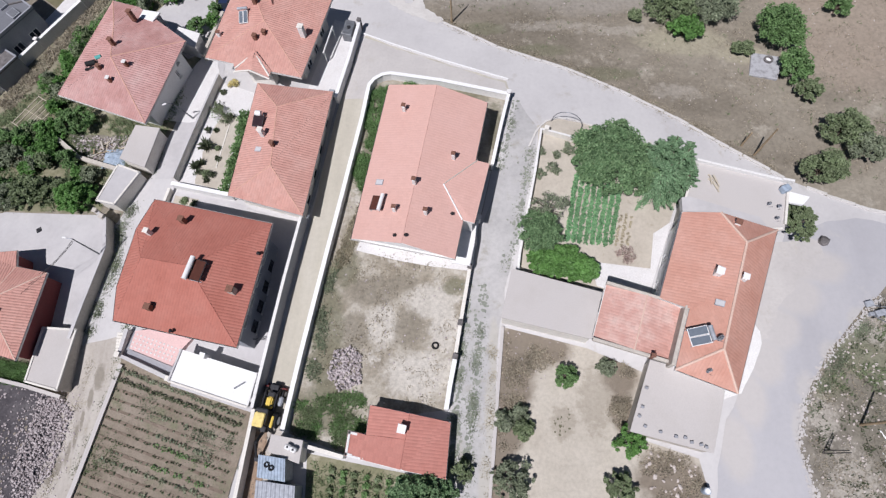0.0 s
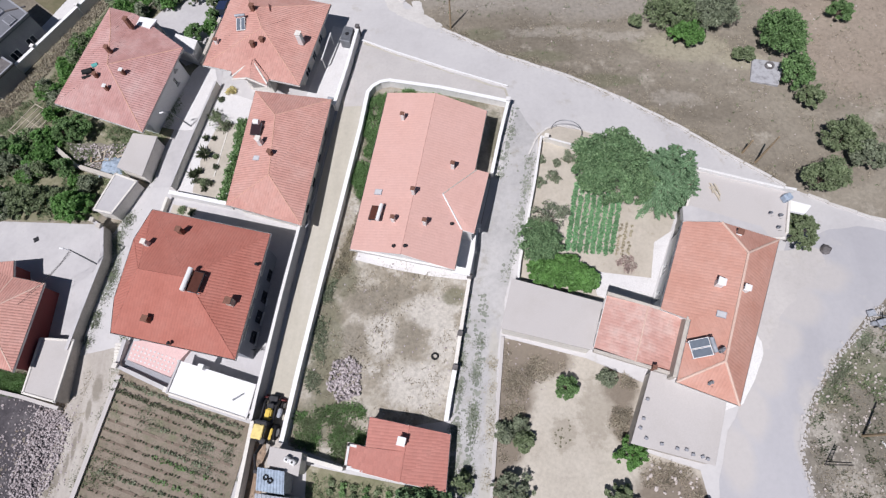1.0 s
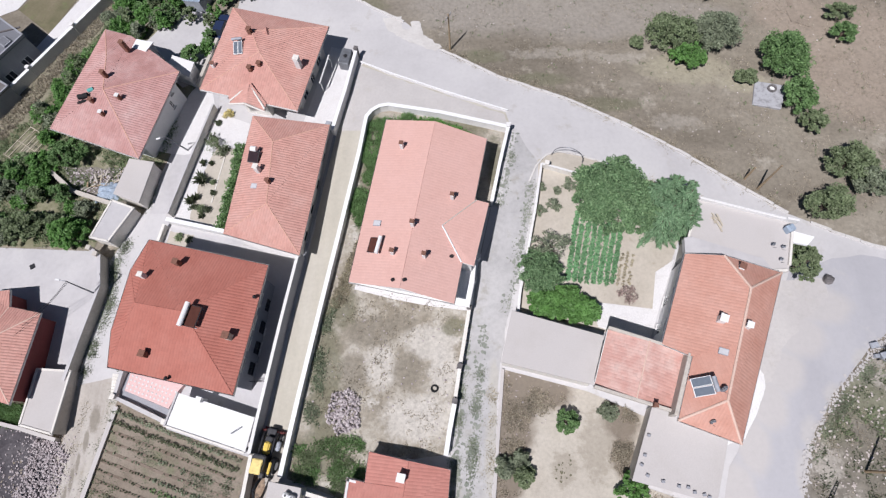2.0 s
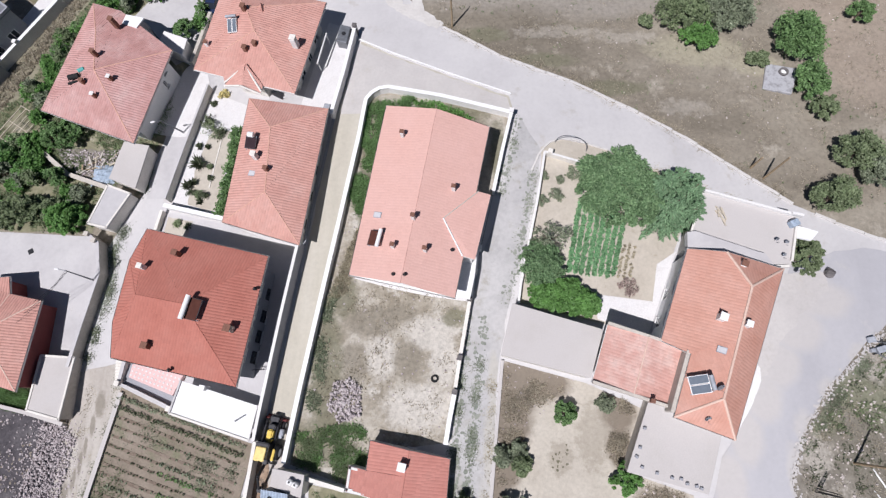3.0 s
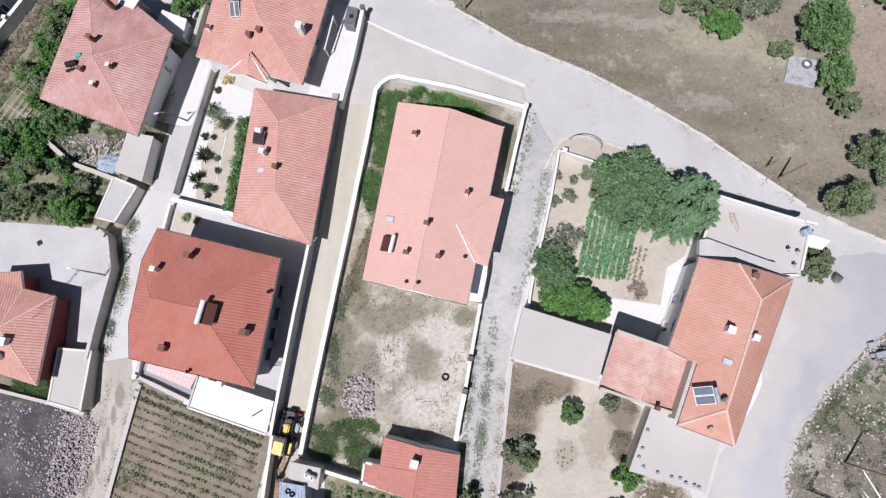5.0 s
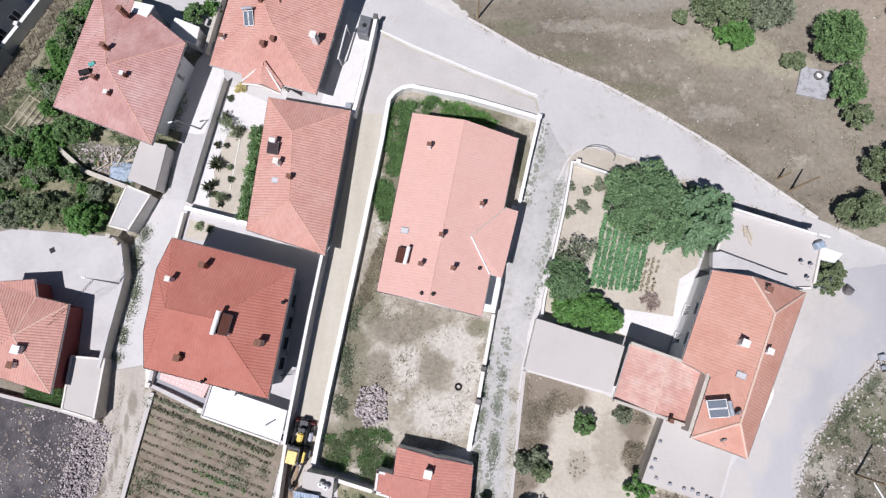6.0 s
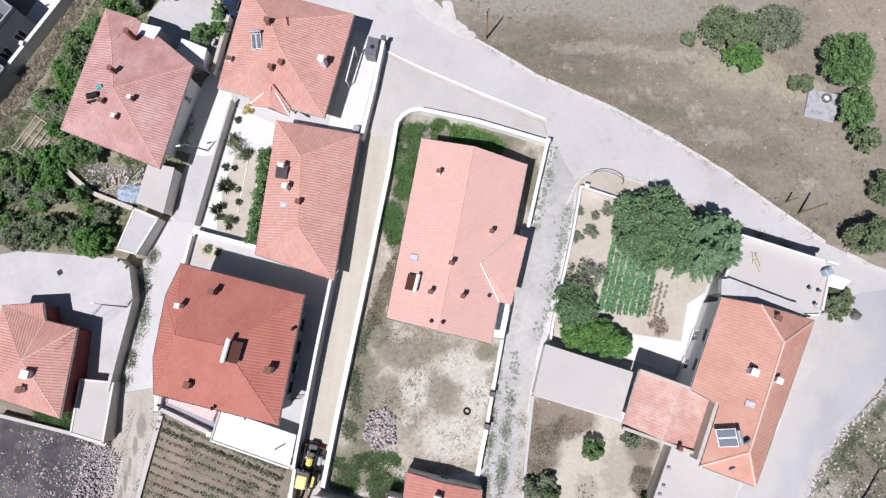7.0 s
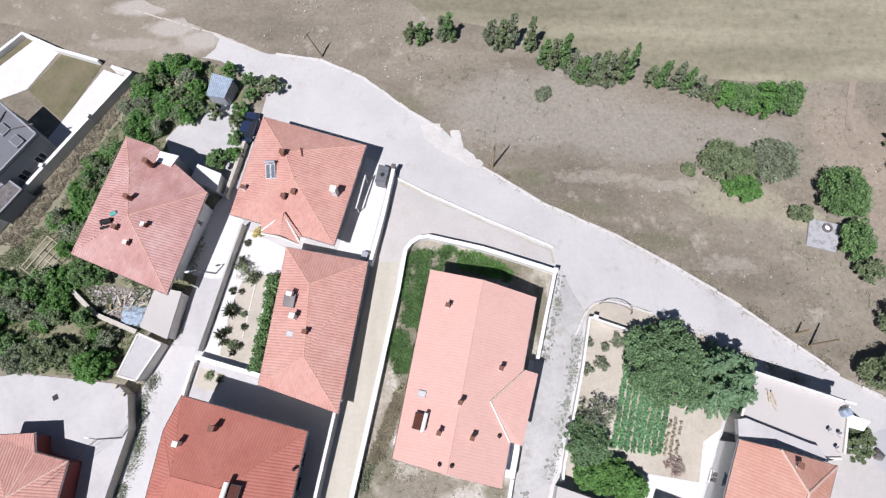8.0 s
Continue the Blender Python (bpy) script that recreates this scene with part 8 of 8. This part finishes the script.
# the sandy plot, the allotment and the roadside
for k, (x, y, h, w, lf, tx) in enumerate(((12.7, -13.4, 2.0, 1.15, "leaf_green", "round green bush on a sandy plot"), (6.7, -17.4, 1.8, 1.0, "leaf_olive", "grey-green bush on bare earth"), (8.4, -18.2, 1.7, 1.0, "leaf_dull", "olive-green bush on bare earth"),
                                          (8.2, -16.8, 1.4, 0.8, "leaf_olive", "thin grey-green bush on bare earth"), (18.2, -19.4, 2.2, 1.5, "leaf_bright", "bright green bush below a terrace"), (7.0, -22.6, 2.4, 1.9, "leaf_olive", "thin grey-green tree by a lane"),
                                          (16.8, -23.4, 2.2, 1.4, "leaf_dull", "olive-green tree on a sandy plot"), (16.9, -12.6, 1.2, 0.9, "leaf_olive", "thin grey bush against a wall"))):
    tree(x, y, h, w, w * 0.95, tx, M[lf], 220 + k, "bush", 0.1, int(30 * w) + 8, 60 if lf != "leaf_olive" else 40, 0.16, "bush")
tree(-1.4, -23.6, 4.0, 3.4, 1.7, "dark grey-green tree overhanging a red roof", M["leaf_garden"], 230, clumps=130, per=70, size=0.17)
tree(2.6, -21.6, 2.2, 1.0, 1.2, "olive-green bush beside a lane", M["leaf_dull"], 231, "bush", 0.1, 26, 50, 0.16, "bush")


def row_crop(a, b, step, h, w, label, leaf, seed, gap=0.0, per=26, size=0.15, name="crop_row", cat="crop row"):
    """A row of low plants."""
    r = np.random.RandomState(seed)
    n = max(2, int(math.dist(a, b) / step))
    cs = []
    for k in range(n + 1):
        if r.uniform() < gap:
            continue
        x, y = a[0] + (b[0] - a[0]) * k / n + r.uniform(-0.08, 0.08), a[1] + (b[1] - a[1]) * k / n + r.uniform(-0.08, 0.08)
        cs.append((x, y, gz(x, y) + 0.06 + h * 0.5))
    if not cs:
        return
    v, f = leaves(r, cs, (w, w, h * 0.5), per, size)
    raw(name, v, f, leaf, None, label, cat, "stuff")


FA, FB = (-33.3, -11.7), (-18.7, -16.5)
ridges = thing("furrow_ridges", -27, -20, "dark raised furrow ridges in a tilled field", "furrows", kind="structure")
for k in range(16):
    dy = -0.92 * k
    a, b = (FA[0] - 0.2 * k, FA[1] + dy), (FB[0] - 0.12 * k - 0.6, FB[1] + dy * 0.95)
    bm = bmesh.new()
    line = refine([a, b], 0.6)
    line = [(q[0], q[1] + 0.05 * noise.noise((q[0] * 0.8, q[1], k))) for q in line]
    ribbon(bm, line, 0.02, 0.18, 0.22 + 0.1 * (k % 3) / 2)
    for v in bm.verts:
        v.co.z += 0.05 * noise.noise(v.co * 2.5)
    part("ridge", bm, M["furrow"], ridges)
    big = k in (0, 1)
    row_crop(a, b, 0.34 if not big else 0.45, 0.3 if not big else 0.62, 0.1 if not big else 0.27, "row of bushy dark green plants in tilled soil" if big else "row of young plants in tilled soil", M["leaf_dark" if k % 4 else "leaf_olive"], 300 + k, (0.15, 0.45, 0.3)[k % 3] if not big else 0.05, 11 if not big else 30, 0.12)
    if k in (3, 5, 6, 8, 9, 11, 12):
        c = (a[0] + (b[0] - a[0]) * (0.45 if k != 9 else 0.1), a[1] + (b[1] - a[1]) * (0.45 if k != 9 else 0.1))
        dd = (a[0] + (b[0] - a[0]) * 0.85, a[1] + (b[1] - a[1]) * 0.85)
        row_crop(c, dd, 0.5, 0.4, 0.28, "straggling green plants in tilled soil", M["leaf_olive" if k % 2 else "leaf_green"], 330 + k, 0.25, 20, 0.14)
for k in range(8):
    row_crop((16.0 + 0.66 * k, 8.6 - 0.25 * k), (14.2 + 0.66 * k, 0.9 - 0.08 * k), 0.17, 0.4, 0.28, "row of leafy green vegetables", M["leaf_crop"], 350 + k, 0.06, 26, 0.17, "vegetable_row", "vegetable row")
for k in range(3):
    row_crop((20.3 + 0.6 * k, 3.6 + 0.1 * k), (19.4 + 0.6 * k, 0.3), 0.3, 0.3, 0.16, "row of withered brown vegetables", M["dry_grass"], 360 + k, 0.1, 20, 0.14, "vegetable_row", "vegetable row")
for k in range(7):
    row_crop((-9.8 + 1.1 * k, -21.6 - 0.2 * k), (-10.4 + 1.1 * k, -29), 0.75, 0.5, 0.3, "row of leafy allotment plants", M["leaf_green" if k % 2 else "leaf_dull"], 370 + k, 0.1, 50, 0.2, "vegetable_row", "vegetable row")


def tufts(name, pts, label, material, seed, h=(0.12, 0.4), w=0.12, blades=7, category="grass"):
    """Tufts of thin blades at given places."""
    r = np.random.RandomState(seed)
    V, n = [], 0
    for x, y in pts:
        z = gz(x, y) + 0.05
        m = blades
        p = np.column_stack([x + r.normal(size=m) * w, y + r.normal(size=m) * w, np.full(m, z)])
        a = r.uniform(0, math.tau, m)
        hh = r.uniform(*h, m)
        d = np.column_stack([np.cos(a), np.sin(a), np.zeros(m)])
        s = np.column_stack([-np.sin(a), np.cos(a), np.zeros(m)]) * 0.05
        V.append(np.stack([p - s, p + s, p + d * hh[:, None] * 0.8 + np.array([0, 0, 1]) * hh[:, None]], 1).reshape(-1, 3))
        n += m
    return raw(name, np.concatenate(V), np.arange(3 * n).reshape(-1, 3), material, None, label, category, "stuff")


tufts("dry_grass", scatter(CENTRAL[6:], 800, 400, 0.25), "dry grass in a weedy yard", M["faded_grass"], 1, (0.06, 0.22), 0.16, 6)
tufts("green_weeds", scatter([(-14, -15.4), (-10.5, -14.6), (-7.2, -14.4), (-6.6, -18), (-8.6, -19.8), (-14, -18)], 220, 401, 0.7), "low green weeds in a yard corner", M["leaf_green"], 2, (0.15, 0.5), 0.16, 9, "weeds")
tufts("dry_weeds", scatter([(-14, -15.4), (-10.5, -14.6), (-7.2, -14.4), (-6.6, -18), (-8.6, -19.8), (-14, -18)], 420, 421, 0.6), "olive weeds in a yard corner", M["leaf_dull"], 31, (0.15, 0.45), 0.16, 8, "weeds")
tufts("green_weeds", scatter([(-13.2, -13), (-11.6, -13.4), (-11, -3.4), (-9.4, 1.4), (-11.6, -2)], 320, 402, 0.5), "weeds along a garden wall", M["leaf_olive"], 3, (0.1, 0.4), 0.14, 6, "weeds")
tufts("green_weeds", scatter([(-8, 21.2), (-7, 22.6), (-5.2, 23.2), (-2.6, 22.4), (-4.6, 18.4), (-7, 7.5), (-8, 6), (-9.4, 10)], 1500, 403, 0.5), "thick green ivy along a garden wall", M["leaf_green"], 4, (0.2, 0.6), 0.16, 9, "ivy")
tufts("green_weeds", scatter([(-2.6, 22.2), (0.8, 21.8), (4.4, 19.6), (3.6, 18.4), (-2, 20)], 420, 404), "low green weeds behind a house", M["leaf_bright"], 5, (0.1, 0.35), 0.14, 8, "weeds")
tufts("dry_grass", scatter([(-8.6, 6), (-7, 7), (-9.6, -1), (-11.6, -2.4)], 500, 405), "dry grass beside a house", M["dry_grass"], 6)
tufts("dry_grass", scatter([(1, 33.6), (8, 29), (16, 25), (34, 13), (42, 9), (60, 5), (60, 44), (20, 46), (-10, 50)], 2200, 406, 0.3), "sparse dry grass on a field", M["faded_grass"], 7, (0.04, 0.13), 0.24, 7)
tufts("dry_weeds", scatter([(1, 33.6), (8, 29), (16, 25), (34, 13), (42, 9), (60, 5), (60, 44), (20, 46), (-10, 50)], 350, 416, 0.35), "sparse olive weeds on a field", M["leaf_dull"], 17, (0.08, 0.25), 0.16, 6, "weeds")
tufts("dry_grass", scatter([(35, -17), (39, -12.4), (46, -6), (60, -9), (62, -40), (40, -40), (35.4, -25)], 2600, 407, 0.25), "dry weeds on rough ground", M["faded_grass"], 8, (0.05, 0.16), 0.22, 7)
tufts("green_weeds", scatter([(38.4, -14), (40.2, -12.4), (46, -7), (56, -9), (48, -14), (40, -16)], 300, 408, 0.4), "olive weeds on a rough verge", M["leaf_dull"], 9, (0.1, 0.3), 0.15, 7, "weeds")
tufts("dry_grass", scatter([(-42.4, 49.4), (-51.4, 32), (-56, 22), (-59, 23), (-47.4, 44)], 1100, 409), "dry grass along a villa wall", M["faded_grass"], 10)
tufts("green_weeds", [p for p in scatter(LGARDEN, 5200, 410, 0.3) if not inside(*p, [(-37, 42.4), (-31.2, 43), (-29.4, 37), (-30.2, 29.6), (-33, 28.5), (-38.4, 32.6), (-40.4, 37)])], "rank green growth in a kitchen garden", M["leaf_dull"], 11, (0.12, 0.4), 0.18, 7, "weeds")
tufts("green_weeds", scatter([(-12.2, -20.6), (-8.4, -21.4), (0.6, -23), (0.6, -32), (-12, -32)], 700, 411), "green growth in an allotment", M["leaf_dull"], 12, (0.1, 0.35), 0.16, 8, "weeds")
tufts("dry_grass", scatter(FIELD, 1700, 412, 0.55), "thin weeds between crop rows", M["leaf_olive"], 13, (0.06, 0.2), 0.14, 6, "weeds")

tufts("field_weeds", scatter([(-24.5, -17.6), (-19.8, -18.2), (-20.2, -21.4), (-24.6, -20.6)], 320, 413, 0.5), "grey-green weed patch in a tilled field", M["leaf_olive"], 33, (0.08, 0.28), 0.2, 7, "weeds")
tufts("field_weeds", scatter([(-35, -17.6), (-31, -18.6), (-32, -22.4), (-36, -21.8)], 280, 414, 0.5), "green weed patch in a tilled field", M["leaf_dull"], 34, (0.08, 0.28), 0.2, 7, "weeds")
tufts("field_weeds", scatter([(-30, -13.6), (-27, -14.6), (-27.6, -17), (-31, -16)], 160, 415, 0.5), "thin weed patch in a tilled field", M["leaf_olive"], 35, (0.08, 0.25), 0.2, 6, "weeds")

tufts("green_weeds", scatter([(-48, -10.4), (-43.6, -11.0), (-43.4, -12.9), (-48, -12.6)], 420, 417), "rank green weeds behind a low house", M["leaf_green"], 36, (0.2, 0.6), 0.16, 8, "weeds")


def joint_weeds(pts, width, count, label, seed, mat="leaf_olive"):
    """Weeds along a line, gathered in drifts."""
    r = random.Random(seed)
    line = refine(pts, 0.5)
    at = []
    while len(at) < count:
        i = r.randrange(len(line))
        if noise.noise((line[i][0] * 0.7, line[i][1] * 0.7, seed)) < r.uniform(-0.15, 0.3):
            continue
        at.append((line[i][0] + r.gauss(0, width), line[i][1] + r.gauss(0, width)))
    tufts("lane_weeds", at, label, M[mat], seed, (0.04, 0.13), 0.26, 8, "weeds")


joint_weeds([(3.6, -5), (2.9, -9), (2.4, -13), (1.8, -18), (1.2, -26)], 0.18, 340, "low weeds in lane joints", 21)
joint_weeds([(5.0, -6), (4.2, -11), (3.6, -16), (3.0, -22), (2.6, -28)], 0.22, 420, "low weeds down the middle of a lane", 22)
joint_weeds([(11.2, 13), (10, 7), (8.6, 1.4), (7.6, -2)], 0.3, 90, "low weeds along a garden wall", 23)
joint_weeds([(9.6, 19.4), (8.8, 15), (7.4, 10)], 0.25, 70, "low weeds below a white wall", 24)
joint_weeds([(-34.0, 14), (-35, 9), (-36.8, 4), (-36.2, 0), (-37.4, -5), (-38, -9)], 0.3, 700, "weeds at the foot of a lane wall", 25)
joint_weeds([(-33.2, -2), (-33.8, -12), (-36.4, -23)], 0.25, 320, "weeds along a field wall", 26)
joint_weeds([(-36.6, -10), (-37.4, -16), (-39, -24)], 0.22, 260, "grass strip between wheel ruts", 27, "dry_grass")
joint_weeds([(1, 33.2), (8, 28.6), (16.2, 24.8), (28.6, 17), (39.4, 8.8)], 0.35, 800, "dry weeds along a kerb", 28, "faded_grass")
joint_weeds([(36, -16.6), (39.6, -12.4), (43.6, -8.6)], 0.3, 420, "weeds at the asphalt edge", 29)
EDGE = [(46.0, -5.5), (42.4, -8.6), (38.5, -12.1), (35.4, -16.4), (34.2, -19.8), (34.6, -24.5), (36.6, -29.5)]
er = np.random.RandomState(97)
FRINGE = []
for (xa, ya), (xb, yb) in zip(EDGE, EDGE[1:]):
    for f in er.uniform(0, 1, 110):
        FRINGE.append((xa + (xb - xa) * f + er.normal() * 0.22, ya + (yb - ya) * f + er.normal() * 0.22))
blobs("verge_dust", FRINGE, (0.04, 0.17), 0.1, M["dust"], "pale dust and grit at a ragged asphalt edge", "dust", 97)
tufts("dry_weeds", scatter([(35.4, -17), (38.8, -13.2), (44, -8.4), (54, -10), (56, -30), (40, -30), (36, -25)], 420, 431, 0.75), "dark dry weeds on rough ground", M["leaf_dark"], 41, (0.08, 0.3), 0.2, 10, "weeds")
for k, (zone_pts, many) in enumerate((([(7.0, -9.2), (13.2, -11.2), (10.4, -12.8), (8.6, -14.6), (6.6, -14.6)], 520), ([(6.2, -14.8), (8.6, -15), (8.2, -20), (5.9, -20)], 260), ([(18.6, -12.2), (19.8, -13.2), (17.8, -18.4), (16.6, -17)], 420), ([(18.6, -19.6), (24.4, -21), (24.6, -24.6), (20, -24.6)], 380))):
    tufts("dry_weeds", scatter(zone_pts, many, 440 + k, 0.45), "thin brown weeds on bare earth", M["faded_grass"], 45 + k, (0.05, 0.24), 0.16, 6, "weeds")
joint_weeds([(5.9, -9), (5.2, -18), (4.6, -26)], 0.18, 140, "dry weeds along a low wall", 30, "dry_grass")
joint_weeds([(19, 14), (24, 12.4), (30, 9.8), (35, 7.6)], 0.35, 420, "dry weeds along a garden wall", 31, "dry_grass")
MOSS = []
rm = random.Random(96)
for line, n in (([(3.6, -4), (2.9, -9), (2.4, -13), (1.9, -18), (1.4, -25)], 15), ([(5.2, -4), (4.4, -10), (3.8, -15), (3.2, -20), (2.7, -26)], 16)):
    pts = refine(line, 1.2)
    for k in range(n):
        x, y = pts[k % len(pts)]
        x, y = x + rm.gauss(0, 0.15), y + rm.gauss(0, 0.3)
        MOSS += [(x + rm.gauss(0, 0.24), y + rm.gauss(0, 0.38)) for _ in range(rm.randint(9, 26))]
MOSS += round_edge([(11, 12.6), (10, 7), (8.6, 1.4), (7.6, -2), (8.6, 1.4), (10, 7)], 120, 0.35, 97) + round_edge([(9.7, 19), (8.8, 15), (7.5, 10.6), (8.8, 15)], 90, 0.3, 98)
blobs("lane_moss", MOSS, (0.06, 0.24), 0.065, M["moss"], "grey-green moss in the joints of a lane", "moss", 96)
